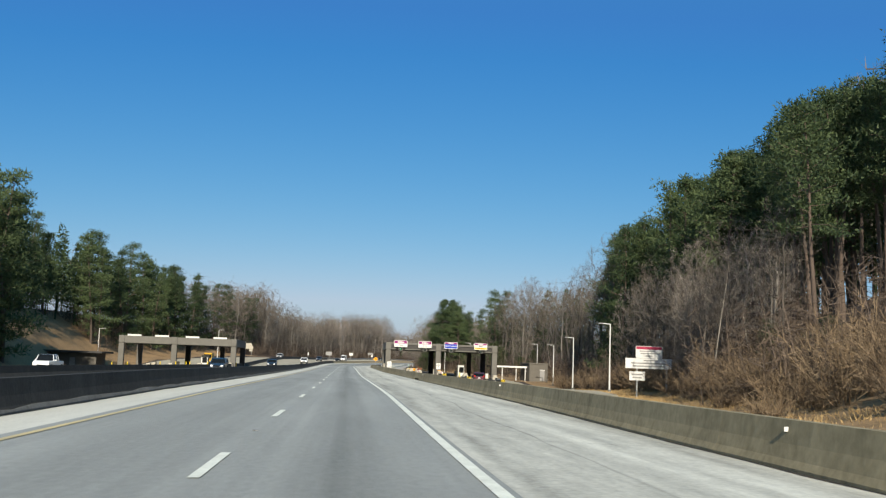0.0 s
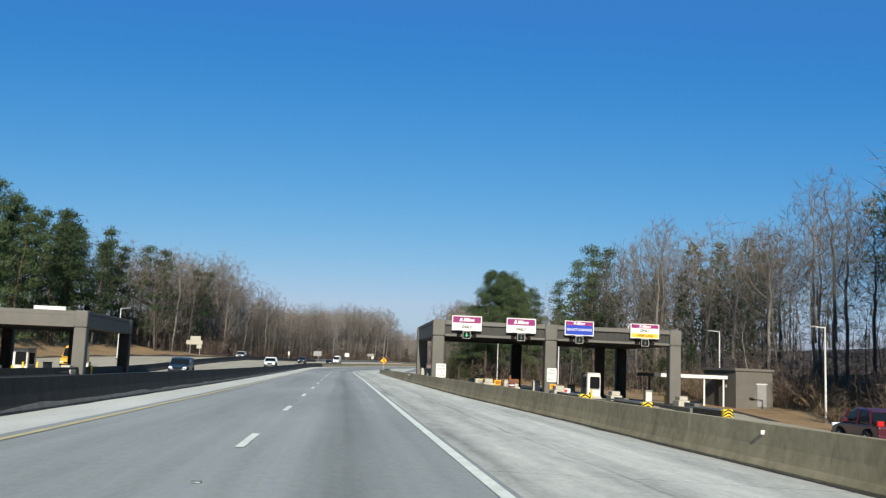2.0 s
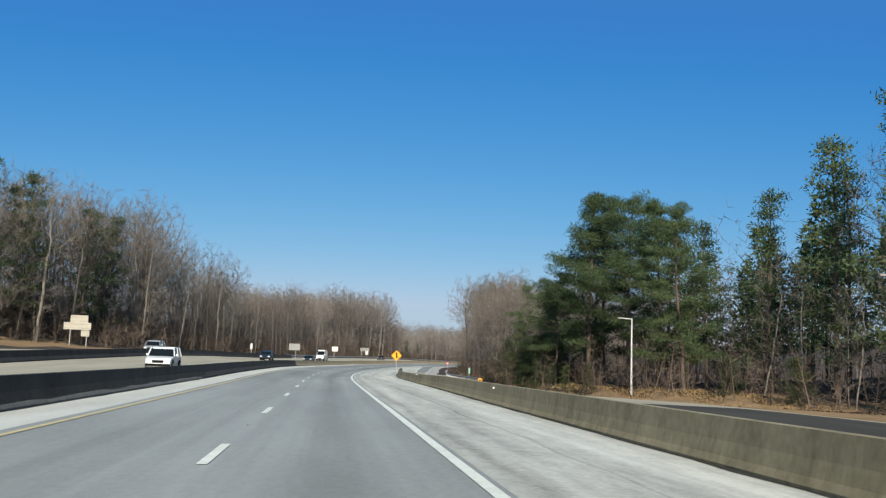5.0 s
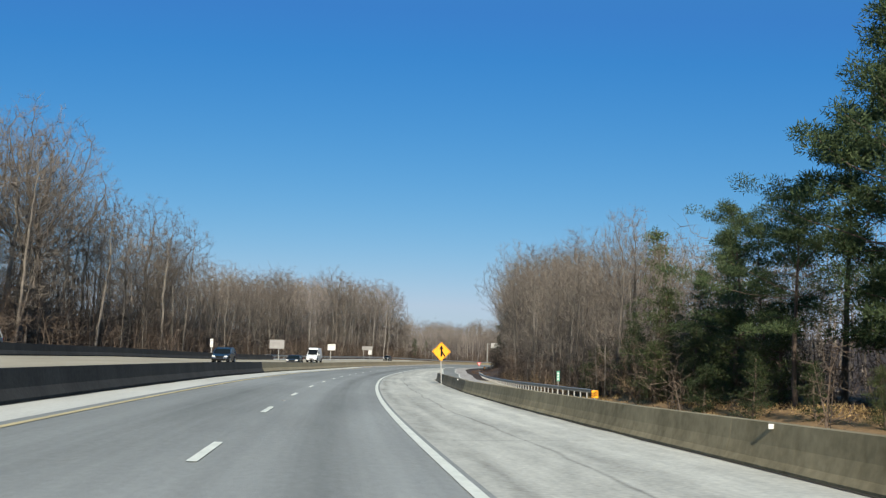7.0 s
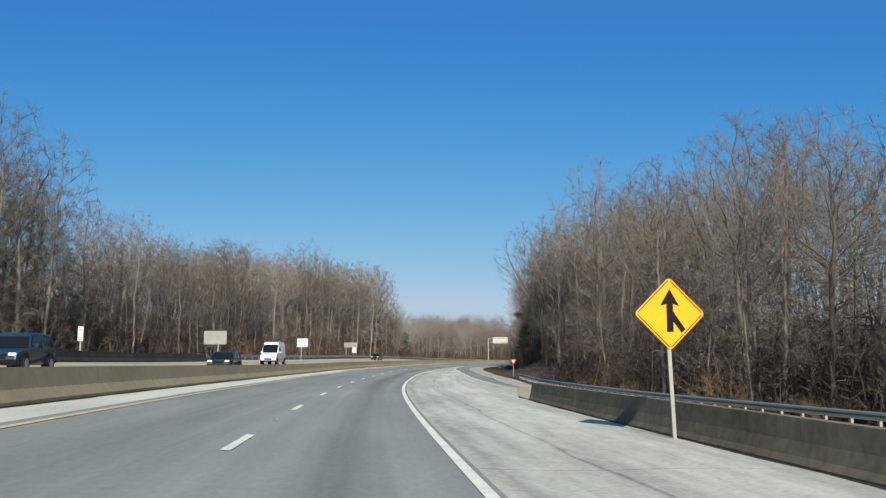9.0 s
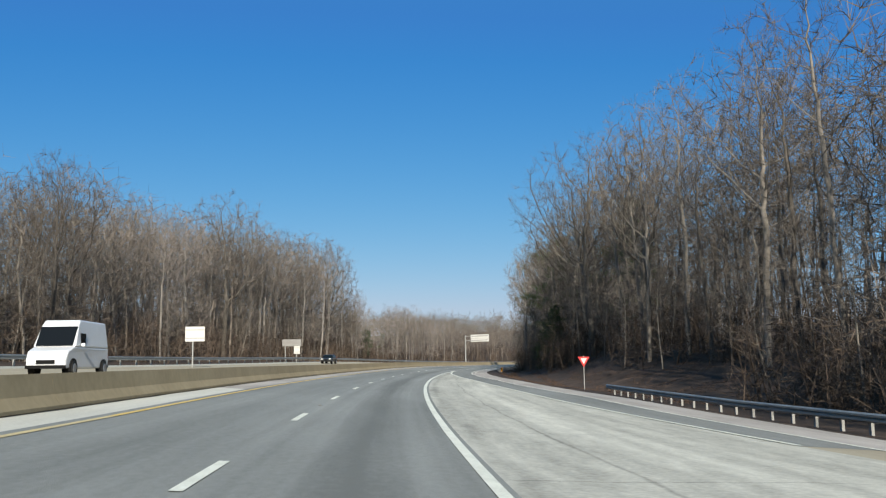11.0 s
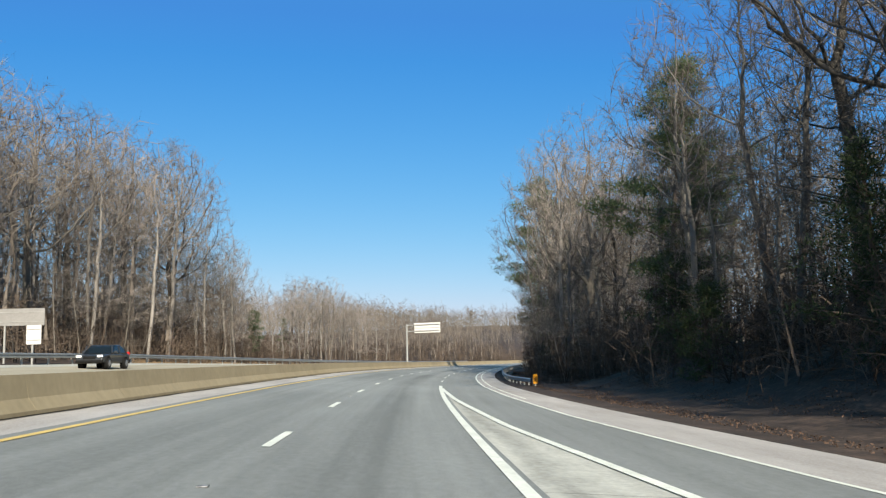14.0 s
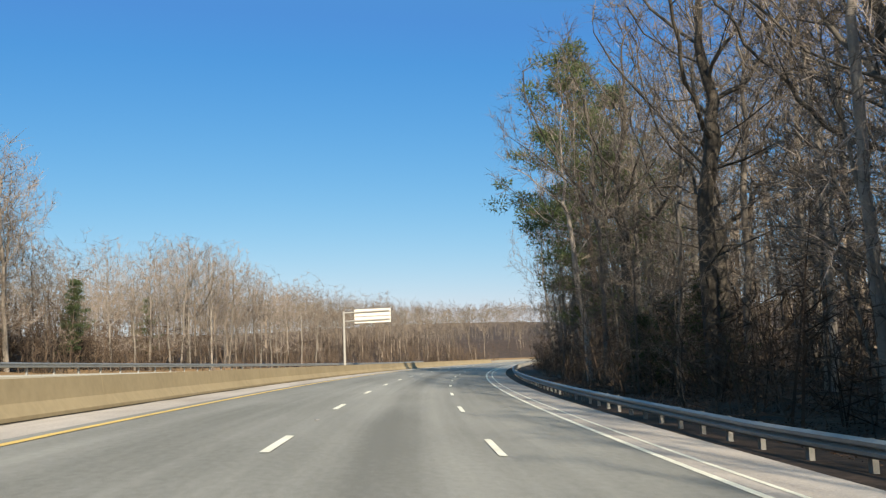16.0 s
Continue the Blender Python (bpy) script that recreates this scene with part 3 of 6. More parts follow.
def lettering(body, size, material, parent, where, turn=(90, 0, 0), name="lettering", wide=1.0, squash=1.0, bold=0.025):
    """Raised writing in the built-in font, centred."""
    cu = bpy.data.curves.new(name, "FONT")
    cu.body, cu.size, cu.align_x, cu.align_y, cu.extrude = body, size, "CENTER", "CENTER", 0.004
    cu.space_character, cu.offset = wide, size * bold
    ob = bpy.data.objects.new(name, cu)
    scene.collection.objects.link(ob)
    me = bpy.data.meshes.new_from_object(ob.evaluated_get(bpy.context.evaluated_depsgraph_get()))
    bpy.data.objects.remove(ob)
    me.materials.clear()
    p = part(name, me, material, parent)
    p.matrix_basis = pose(*where, *turn) @ Matrix.Diagonal((squash, 1, 1, 1))
    return p


COLS, DEEP, TOP, LOW = (0.35, 10.3, 21.6), 16.2, 5.97, 4.55


def canopy(where, turn, label, solid=False):
    """A toll canopy: deep concrete edge beams on six columns; x across the lanes, y away from the camera at its front."""
    c = thing("toll_canopy", where, turn, label, "toll canopy", "toll canopies")
    for x in COLS:
        for y in (0.0, DEEP):
            bm = bmesh.new()
            box(x - 0.52, x + 0.52, y - 0.5, y + 0.5, -1.3, LOW + 0.0, 0.12, bm)
            # rear columns under the roof take the colour with shade painted in
            part("column", bm, CLEAN_CONCRETE if y == 0 or x == COLS[0] else SHADED_COLUMN, c)
            part("column_head", box(x - 0.545, x + 0.545, y - 0.53, y + 0.53, LOW, TOP, 0.12), CLEAN_CONCRETE, c)
    for y in (0.0, DEEP):
        for x0, x1 in zip(COLS, COLS[1:]):
            part("top_beam", box(x0 + 0.545, x1 - 0.545, y - 0.42, y + 0.42, TOP - 0.42, TOP - 0.06, 0.02), CLEAN_CONCRETE, c)
            part("bottom_beam", box(x0 + 0.545, x1 - 0.545, y - 0.42, y + 0.42, LOW, LOW + 0.2, 0.02), CLEAN_CONCRETE, c)
            lv = part("louvre_panel", box(x0 + 0.545, x1 - 0.545, y - 0.2, y + 0.2, LOW + 0.2, TOP - 0.42), DARK_METAL, c, "dark ribbed metal louvre")
            if solid:
                part("facing", box(x0 + 0.545, x1 - 0.545, y - 0.40, y - 0.37, LOW + 0.2, TOP - 0.42), CLEAN_CONCRETE, c)
            rib = mesh_of("louvre_rib", *slab(-0.018, 0.018, y - 0.26, y + 0.26, LOW + 0.2, TOP - 0.42))
            n = int((x1 - x0 - 1.1) / 0.125)
            for k in range(n):
                p = part("louvre_rib", rib, LOUVRE, lv)
                p.location.x = x0 + 0.6 + k * (x1 - x0 - 1.2) / (n - 1)
    for x in (COLS[0], COLS[-1]):
        part("side_beam", box(x - 0.45, x + 0.45, 0.53, DEEP - 0.53, LOW - 0.02, TOP - 0.36, 0.02), CLEAN_CONCRETE, c)
        part("coping", box(x - 0.47, x + 0.47, 0.53, DEEP - 0.53, TOP - 0.33, TOP - 0.03, 0.02), CLEAN_CONCRETE, c)
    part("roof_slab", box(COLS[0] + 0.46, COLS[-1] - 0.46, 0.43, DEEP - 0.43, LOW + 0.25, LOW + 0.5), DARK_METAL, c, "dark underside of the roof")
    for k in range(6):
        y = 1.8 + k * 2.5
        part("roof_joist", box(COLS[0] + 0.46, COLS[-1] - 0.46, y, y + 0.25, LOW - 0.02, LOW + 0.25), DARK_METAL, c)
    return c


def slab(x0, x1, y0, y1, z0, z1):
    v = [(x, y, z) for z in (z0, z1) for y in (y0, y1) for x in (x0, x1)]
    return v, [(0, 2, 3, 1), (4, 5, 7, 6), (0, 1, 5, 4), (2, 6, 7, 3), (0, 4, 6, 2), (1, 3, 7, 5)]


right_plaza = spot(187.4, 9.45)[0:3]
right_plaza[2] = surface(187, 8.9) - 0.333
canopy(right_plaza, heading(187), "grey-brown concrete toll canopy on square columns over the ramp lanes")
left_plaza = spot(187.4, -41.9)
left_plaza[2] = surface(187, -30) - 0.05
canopy(left_plaza, heading(187), "grey-brown concrete toll canopy over the opposite ramp lanes", True)

# ---- woods ----
class Plant:
    """Collects tapered limbs and single twigs or needles as arrays."""

    def __init__(self, seed):
        self.r = np.random.RandomState(seed)
        self.v, self.f, self.n = [], [], 0
        self.t = []

    def limb(self, pts, r0, r1, sides):
        pts = np.asarray(pts, float)
        way = np.gradient(pts, axis=0)
        way /= np.linalg.norm(way, axis=1)[:, None] + 1e-9
        ref = np.where(np.abs(way[:, 2:3]) > 0.9, [[1.0, 0, 0]], [[0, 0, 1.0]])
        a = np.cross(way, ref)
        a /= np.linalg.norm(a, axis=1)[:, None] + 1e-9
        b = np.cross(way, a)
        rad = (np.linspace(r0, r1, len(pts)) if r1 is not None else np.asarray(r0))[:, None, None]
        ang = np.arange(sides) * 2 * math.pi / sides
        ring = pts[:, None] + rad * (np.cos(ang)[None, :, None] * a[:, None] + np.sin(ang)[None, :, None] * b[:, None])
        self.v.append(ring.reshape(-1, 3))
        for i in range(len(pts) - 1):
            for k in range(sides):
                p, q = self.n + i * sides + k, self.n + i * sides + (k + 1) % sides
                self.f.append((p, q, q + sides, p + sides))
        self.n += len(pts) * sides

    def blades(self, base, way, length, width, face=None):
        """Thin single triangles from base points along way, turned to face a side if it is given."""
        base, way = np.asarray(base, float), np.asarray(way, float)
        way = way / (np.linalg.norm(way, axis=1)[:, None] + 1e-9)
        side = np.cross(way, self.r.normal(size=way.shape) if face is None else face)
        side /= np.linalg.norm(side, axis=1)[:, None] + 1e-9
        w = np.asarray(width, float).reshape(-1, 1) * np.ones((len(base), 1))
        self.t.append(np.stack([base - side * w / 2, base + side * w / 2, base + way * np.asarray(length, float).reshape(-1, 1)], 1).reshape(-1, 3))

    def wood(self, name):
        return mesh_of(name, np.concatenate(self.v), self.f, True)

    def crown(self, name):
        t = np.concatenate(self.t)
        return mesh_of(name, t, np.arange(len(t)).reshape(-1, 3))


def bend(r, start, way, length, n, lift=0.0, wander=0.12):
    pts, p, w = [np.array(start, float)], np.array(start, float), np.array(way, float)
    for i in range(n):
        w = w + r.normal(size=3) * wander + np.array([0, 0, lift])
        w = w / np.linalg.norm(w)
        p = p + w * length / n
        pts.append(p.copy())
    return np.array(pts)


def spread_limbs(r, nodes, marks, reach, near, lift, wander):
    """Branches grow from the given nodes towards free marks in the crown until each mark is met. Gives the nodes and their parents."""
    at = np.array(nodes, float)
    up = list(range(-1, len(at) - 1))
    far = np.full(len(marks), 1e9)
    who = np.zeros(len(marks), int)
    fresh = np.arange(len(at))
    for _ in range(70):
        gap = np.linalg.norm(marks[:, None] - at[None, fresh], axis=2)
        best = gap.argmin(1)
        gap = gap[np.arange(len(marks)), best]
        who, far = np.where(gap < far, fresh[best], who), np.minimum(gap, far)
        keep = far > near
        marks, who, far = marks[keep], who[keep], far[keep]
        if not len(marks):
            break
        tips, back = np.unique(who, return_inverse=True)
        pull = np.zeros((len(tips), 3))
        np.add.at(pull, back, (marks - at[who]) / far[:, None])
        pull /= np.linalg.norm(pull, axis=1)[:, None] + 1e-9
        pull += r.normal(size=pull.shape) * wander + np.array([0, 0, lift])
        grown = at[tips] + pull / np.linalg.norm(pull, axis=1)[:, None] * reach
        free = np.linalg.norm(grown[:, None] - at[None], axis=2).min(1) > 0.45 * reach
        if not free.any():
            break
        fresh = np.arange(len(at), len(at) + free.sum())
        at = np.concatenate([at, grown[free]])
        up += list(tips[free])
    return at, up


def bare_tree(seed, tall, wide, low, marks=330, girth=0.2, crook=0.16, fork=0.3, reach=0.75, twigs=6, fine=0.026, lean=0.03):
    """A leafless broadleaf tree: a trunk that forks into rising limbs, branches that fill a rounded crown, and fine twigs."""
    g = Plant(seed)
    r = g.r
    top = tall * (low + fork * (1 - low))
    trunk = bend(r, (0, 0, -0.3), (r.normal() * lean, r.normal() * lean, 1), top, max(4, int(top / 1.1)), 0.05, crook * 0.22)
    q = r.normal(size=(marks, 3))
    q *= (r.rand(marks, 1) ** 0.42) / np.linalg.norm(q, axis=1)[:, None]
    half = tall * (1 - low) / 2
    wave = 1 + 0.25 * np.sin(2 * np.arctan2(q[:, 1], q[:, 0]) + seed) * (1 - np.abs(q[:, 2]))
    slim = wave * (1 - 0.22 * np.abs(q[:, 2] - 0.15))
    spots_in = np.stack([q[:, 0] * wide * slim + trunk[-1][0], q[:, 1] * wide * slim + trunk[-1][1], tall - half + q[:, 2] * half * 0.97], 1)
    low_side = r.rand(marks // 7, 3)
    az = low_side[:, 0] * 6.28
    out = wide * (0.25 + 0.5 * low_side[:, 1])
    spots_in = np.concatenate([spots_in, np.stack([np.cos(az) * out, np.sin(az) * out, tall * (0.16 + (low + 0.05 - 0.16) * low_side[:, 2])], 1)])
    at, up = spread_limbs(r, trunk, spots_in, reach, reach * 1.05, 0.1, crook)
    n = len(at)
    root = np.array([max(u, 0) for u in up])
    for _ in range(2):
        ends = np.zeros((n, 3))
        count = np.zeros(n)
        np.add.at(ends, root[1:], at[1:])
        np.add.at(count, root[1:], 1)
        soft = np.where(count[:, None] > 0, ends / np.maximum(count, 1)[:, None], at)
        at = np.where((np.arange(n) < 2)[:, None], at, 0.5 * at + 0.25 * at[root] + 0.25 * soft)
    flow = np.zeros(n)
    thick, heir = np.zeros(n), np.full(n, -1)
    tip = 0.006
    for i in range(n - 1, -1, -1):
        thick[i] = max(tip, flow[i] ** 0.5)
        if up[i] >= 0:
            flow[up[i]] += thick[i] ** 2
            if heir[up[i]] < 0 or thick[i] > thick[heir[up[i]]]:
                heir[up[i]] = i
    thick = tip + (thick - tip) * (girth - tip) / (thick[0] - tip)
    base, way, ln, wd = [], [], [], []
    for i in range(n):
        if up[i] >= 0 and heir[up[i]] == i:
            continue
        chain = [i] if up[i] < 0 else [up[i], i]
        while heir[chain[-1]] >= 0:
            chain.append(heir[chain[-1]])
        rad = thick[chain].copy()
        if up[i] >= 0:
            rad[0] = rad[1]
        k = 0
        while k < len(chain) and rad[k] > 0.026:
            k += 1
        if k > 1:
            pick = sorted({0, k - 1, *range(0, k, 1 if rad[0] > 0.07 else 2)})
            g.limb(at[[chain[j] for j in pick]], rad[pick], None, 7 if rad[0] > 0.11 else 5 if rad[0] > 0.06 else 3)
        for j in range(max(k - 1, 0), len(chain) - 1, 2):
            e = min(j + 2, len(chain) - 1)
            base.append(at[chain[j]])
            way.append(at[chain[e]] - at[chain[j]])
            ln.append(np.linalg.norm(way[-1]) * 1.15)
            wd.append(max(2.6 * rad[j], fine * 1.2))
    if base:
        g.blades(base, way, ln, wd)
    slender = np.array([i for i in range(len(trunk), n) if thick[i] < 0.024])
    j = np.repeat(slender, twigs)
    d = at[j] - at[np.array(up)[j]]
    d /= np.linalg.norm(d, axis=1)[:, None] + 1e-9
    d = d * 0.75 + r.normal(size=d.shape) * 0.5 + np.array([0, 0, 0.38])
    d /= np.linalg.norm(d, axis=1)[:, None]
    ln = (0.45 + 0.7 * r.rand(len(j))) * reach * 1.4
    foot = at[j] - (at[j] - at[np.array(up)[j]]) * r.rand(len(j), 1)
    g.blades(foot, d, ln, fine)
    foot, d, ln = foot[::2], d[::2], ln[::2]
    mid = foot + d * (ln * (0.25 + 0.6 * r.rand(len(ln))))[:, None]
    g.blades(mid, d * 0.8 + r.normal(size=d.shape) * 0.6, ln * 0.65, fine * 0.9)
    return g.wood("trunk"), g.crown("crown")


def pine_tree(seed, tall, spread, clear, whorls, clumps=5, dense=30, tuft=0.62, needle=0.42, wide=0.15, layers=11):
    """A pine: straight trunk, uneven level limbs that carry cloud-like clumps of needles."""
    g = Plant(seed)
    r = g.r
    trunk = bend(r, (0, 0, -0.3), (r.normal() * 0.02, r.normal() * 0.02, 1), tall, 9, 0.06, 0.03)
    g.limb(trunk, 0.17 + tall * 0.004, 0.03, 7)
    cen, rad = [], []
    for i in range(whorls):
        v = (i + r.rand() * 0.8) / whorls
        v = 0.45 * (math.floor(v * layers) + 0.5) / layers + 0.55 * v
        u = clear + (0.985 - clear) * v
        k = u * 9
        a = int(min(k, 8))
        p = trunk[a] + (trunk[a + 1] - trunk[a]) * (k - a)
        az = i * 2.4 + r.rand() * 0.9
        el = radians(r.normal() * 9 + 4 + 34 * v)
        w = np.array([math.cos(az) * math.cos(el), math.sin(az) * math.cos(el), math.sin(el)])
        ln = spread * (0.62 + 0.38 * math.sin(math.pi * min(1, v * 1.25 + 0.1))) * (1.0 - 0.58 * v ** 2.4) * (0.35 + 0.8 * r.rand())
        br = bend(r, p, w, ln, 4, 0.03, 0.1)
        g.limb(br, 0.055, 0.014, 3)
        n = max(2, int(round(clumps * (0.5 + 0.5 * ln / spread))))
        for j in range(n):
            t = 0.38 + 0.66 * (j + r.rand()) / n
            cen.append(br[0] + (br[-1] - br[0]) * t + r.normal(size=3) * np.array([0.34, 0.34, 0.15]) * (0.5 + ln * 0.16))
            rad.append(tuft * (0.75 + 0.5 * r.rand()))
    for h in (0.0, 0.5, 1.0):
        cen.append(trunk[-1] - np.array([0, 0, h]))
        rad.append(tuft * 0.8)
    cen, rad = np.array(cen), np.array(rad)
    c = np.repeat(cen, dense, 0)
    q = r.normal(size=c.shape)
    q /= np.linalg.norm(q, axis=1)[:, None]
    off = q * (np.repeat(rad, dense) * r.rand(len(c)) ** 0.4)[:, None] * np.array([1.3, 1.3, 0.62])
    g.blades(c + off, q * 0.7 + np.array([0, 0, 0.3]) + r.normal(size=c.shape) * 0.6, needle * (0.7 + 0.5 * r.rand(len(c))), wide, q + np.array([0, 0, 0.25]) + r.normal(size=c.shape) * 0.25)
    return g.wood("trunk"), g.crown("crown")


def bush(seed, tall, wide, stems, twigs, leaves=0):
    """A many-stemmed bush; leaves: fine blades on the stems."""
    g = Plant(seed)
    r = g.r
    tip, way = [], []
    for i in range(stems):
        az, out = r.rand() * 6.28, r.rand() ** 0.6 * wide
        st = bend(r, (math.cos(az) * out * 0.35, math.sin(az) * out * 0.35, -0.1), (math.cos(az) * 0.7, math.sin(az) * 0.7, 0.9), tall * (0.6 + 0.5 * r.rand()), 4, 0.02, 0.2)
        g.limb(st[::2], 0.022, 0.007, 3)
        n = twigs
        t = 0.2 + 0.8 * r.rand(n)
        k = np.minimum((t * 4).astype(int), 3)
        tip.append(st[k] + (st[k + 1] - st[k]) * (t * 4 - k)[:, None])
        way.append((st[-1] - st[0])[None] / tall + r.normal(size=(n, 3)) * 0.6)
    tip, way = np.concatenate(tip), np.concatenate(way)
    g.blades(tip, way, 0.3 + 0.5 * r.rand(len(tip)), 0.028)
    if leaves:
        n = len(tip) * leaves
        c = np.repeat(tip, leaves, 0) + r.normal(size=(n, 3)) * 0.22
        g.blades(c, r.normal(size=(n, 3)) + np.array([0, 0, 0.3]), 0.14 + 0.1 * r.rand(n), 0.085)
    return g.wood("brushwood"), g.crown("foliage")


rng = np.random.RandomState(7)


def stand(s, d):
    """A place on the ground of the woods."""
    p = soil(s, d)
    return (float(p[0]), float(p[1]), float(p[2]) - 0.1)


def plant_kind(name, shapes, woods, leaves, label, category, group):
    """A kind of plant: its shapes and looks; grow() sets plants of it."""
    return dict(name=name, shapes=shapes, woods=woods, leaves=leaves, label=label, category=category, group=group, made={})


def grow(kind, k, s, d, size, turn=None):
    turn = rng.rand() * 6.28 if turn is None else turn
    k = k % len(kind["shapes"])
    if k not in kind["made"]:
        t = thing(kind["name"], stand(s, d), turn, kind["label"], kind["category"], kind["group"])
        wood, crown = kind["shapes"][k]
        part(wood.name.split(".")[0], wood, kind["woods"], t)
        part(crown.name.split(".")[0], crown, kind["leaves"], t)
        t.scale = (SIZE * size,) * 3
        kind["made"][k] = (t, size)
        return t
    t0, size0 = kind["made"][k]
    return copy_thing(t0, place(stand(s, d), turn, size / size0))


BARE = plant_kind("bare_tree", [bare_tree(11, 22, 4.8, 0.34, 620, 0.19, 0.12), bare_tree(12, 22, 4.2, 0.42, 540, 0.17, 0.14), bare_tree(13, 22, 5.2, 0.38, 640, 0.2, 0.12, 0.2), bare_tree(14, 22, 4.6, 0.26, 640, 0.19, 0.12, 0.4), bare_tree(15, 22, 3.6, 0.46, 460, 0.15, 0.1, 0.4), bare_tree(16, 22, 4.6, 0.32, 600, 0.18, 0.18)], BARK, TWIG, "leafless grey-brown broadleaf tree in winter woods", "tree", "bare trees of the woods")
PALE_TREE = plant_kind("bare_tree", [bare_tree(81, 22, 4.6, 0.36, 560, 0.18, 0.12), bare_tree(82, 22, 5.0, 0.3, 620, 0.2, 0.16, 0.2), bare_tree(83, 22, 4.0, 0.42, 480, 0.16, 0.12, 0.4)], PALE_BARK, PALE_TWIG, "pale grey leafless tree beyond the opposite carriageway", "tree", "bare trees of the woods")
SLIM = plant_kind("young_bare_tree", [bare_tree(71, 14, 2.8, 0.2, 330, 0.085, 0.16, 0.6, 0.55, 4, 0.024, 0.08), bare_tree(72, 14, 2.4, 0.3, 280, 0.07, 0.16, 0.7, 0.55, 4, 0.024, 0.1), bare_tree(73, 14, 3.2, 0.12, 360, 0.09, 0.18, 0.5, 0.55, 4, 0.024, 0.08)], BARK, TWIG, "slender young leafless tree at the wood's edge", "tree", "young bare trees")
OAK = plant_kind("bare_tree", [bare_tree(21, 24, 7.2, 0.3, 900, 0.36, 0.2, 0.08, 0.75, 6, 0.024), bare_tree(22, 24, 6.6, 0.36, 820, 0.33, 0.2, 0.12, 0.75, 6, 0.024)], DARK_BARK, TWIG, "tall dark leafless tree with wide crooked limbs", "tree", "bare trees of the woods")
PINE = plant_kind("pine_tree", [pine_tree(31, 22, 4.4, 0.5, 28, 5, 34, 0.85, 0.42, 0.148), pine_tree(32, 22, 4.0, 0.44, 28, 5, 34, 0.85, 0.42, 0.148), pine_tree(33, 22, 4.6, 0.55, 26, 5, 34, 0.88, 0.42, 0.148), pine_tree(34, 22, 4.6, 0.14, 36, 5, 34, 0.88, 0.42, 0.148)], PINE_BARK, NEEDLE, "tall green pine with level limbs and needle clumps", "tree", "pines of the woods")
FAR_PINE = plant_kind("pine_tree", [pine_tree(38, 22, 5.2, 0.1, 34, 6, 26, 0.9, 0.5, 0.17), pine_tree(39, 22, 4.8, 0.04, 36, 6, 26, 0.9, 0.5, 0.17), pine_tree(40, 22, 5.0, 0.22, 32, 6, 26, 0.95, 0.5, 0.17)], PINE_BARK, NEEDLE, "green pine on the slope beyond the opposite toll plaza", "tree", "pines of the woods")
NEAR_PINE = plant_kind("pine_tree", [pine_tree(36, 20, 6.4, 0.16, 40, 7, 120, 0.72, 0.3, 0.075), pine_tree(37, 20, 5.8, 0.2, 40, 7, 120, 0.72, 0.3, 0.075, 10), pine_tree(47, 20, 8.6, 0.34, 30, 8, 120, 0.8, 0.3, 0.075, 6)], PINE_BARK, NEEDLE, "big dense pine with level limbs beside the ramp", "tree", "pines of the woods")
YOUNG = plant_kind("young_evergreen", [pine_tree(41, 5.5, 2.2, 0.03, 30, 4, 60, 0.55, 0.24, 0.055), pine_tree(42, 8.0, 2.6, 0.05, 34, 4, 60, 0.6, 0.24, 0.055)], PINE_BARK, DARK_LEAF, "young bushy evergreen at the wood's edge", "tree", "young evergreens")
SCRUB = plant_kind("dry_bush", [bush(51, 2.4, 1.6, 40, 22), bush(52, 1.7, 1.5, 36, 22), bush(53, 3.2, 1.6, 40, 24)], BRUSH, BRUSH, "leafless brown bush on the bank", "bush", "dry bushes")


def treetops(s, d):
    """How high the woods stand over the road on either side."""
    if d > 0:
        return 0.6 * max(0.0, d - float(right_foot(s)) - 11) * float(1 - step(140, 190, s)) + float(np.interp(s, [50, 75, 88, 100, 155, 190, 215, 240, 260, 280, 305, 335, 350, 375, 395, 425, 455, 480, 515, 535, 560, 585, 610, 680, 760], [22, 23, 26, 28.5, 28, 27, 25, 25.5, 22.5, 21, 22, 18, 20.5, 21, 23.5, 26, 28, 29, 29, 24, 25, 25, 28, 26, 22]))
    return float(np.interp(s, [150, 220, 240, 280, 310, 335, 355, 372, 382, 400, 415, 450, 475, 500, 520, 560, 585, 597, 610, 622, 636, 655, 680, 720], [32, 32, 30, 26.5, 23.5, 25, 27, 27, 22, 22, 18.5, 18, 20.5, 22.5, 25.5, 25, 28, 22, 16, 11, 15.5, 18.5, 17, 17]))


def wood(kind, tall, k, s, off, share=1.0):
    """A tree off metres behind the bank's foot whose top comes to the height of the woods; off < 0: on the left side."""
    d = float(right_foot(s)) + off if off > 0 else float(left_foot(s)) + off
    room = treetops(s, d) - float(terrain(s, d) - surface(s, d))
    return grow(kind, k, s, d, max(0.3, share * room / tall))


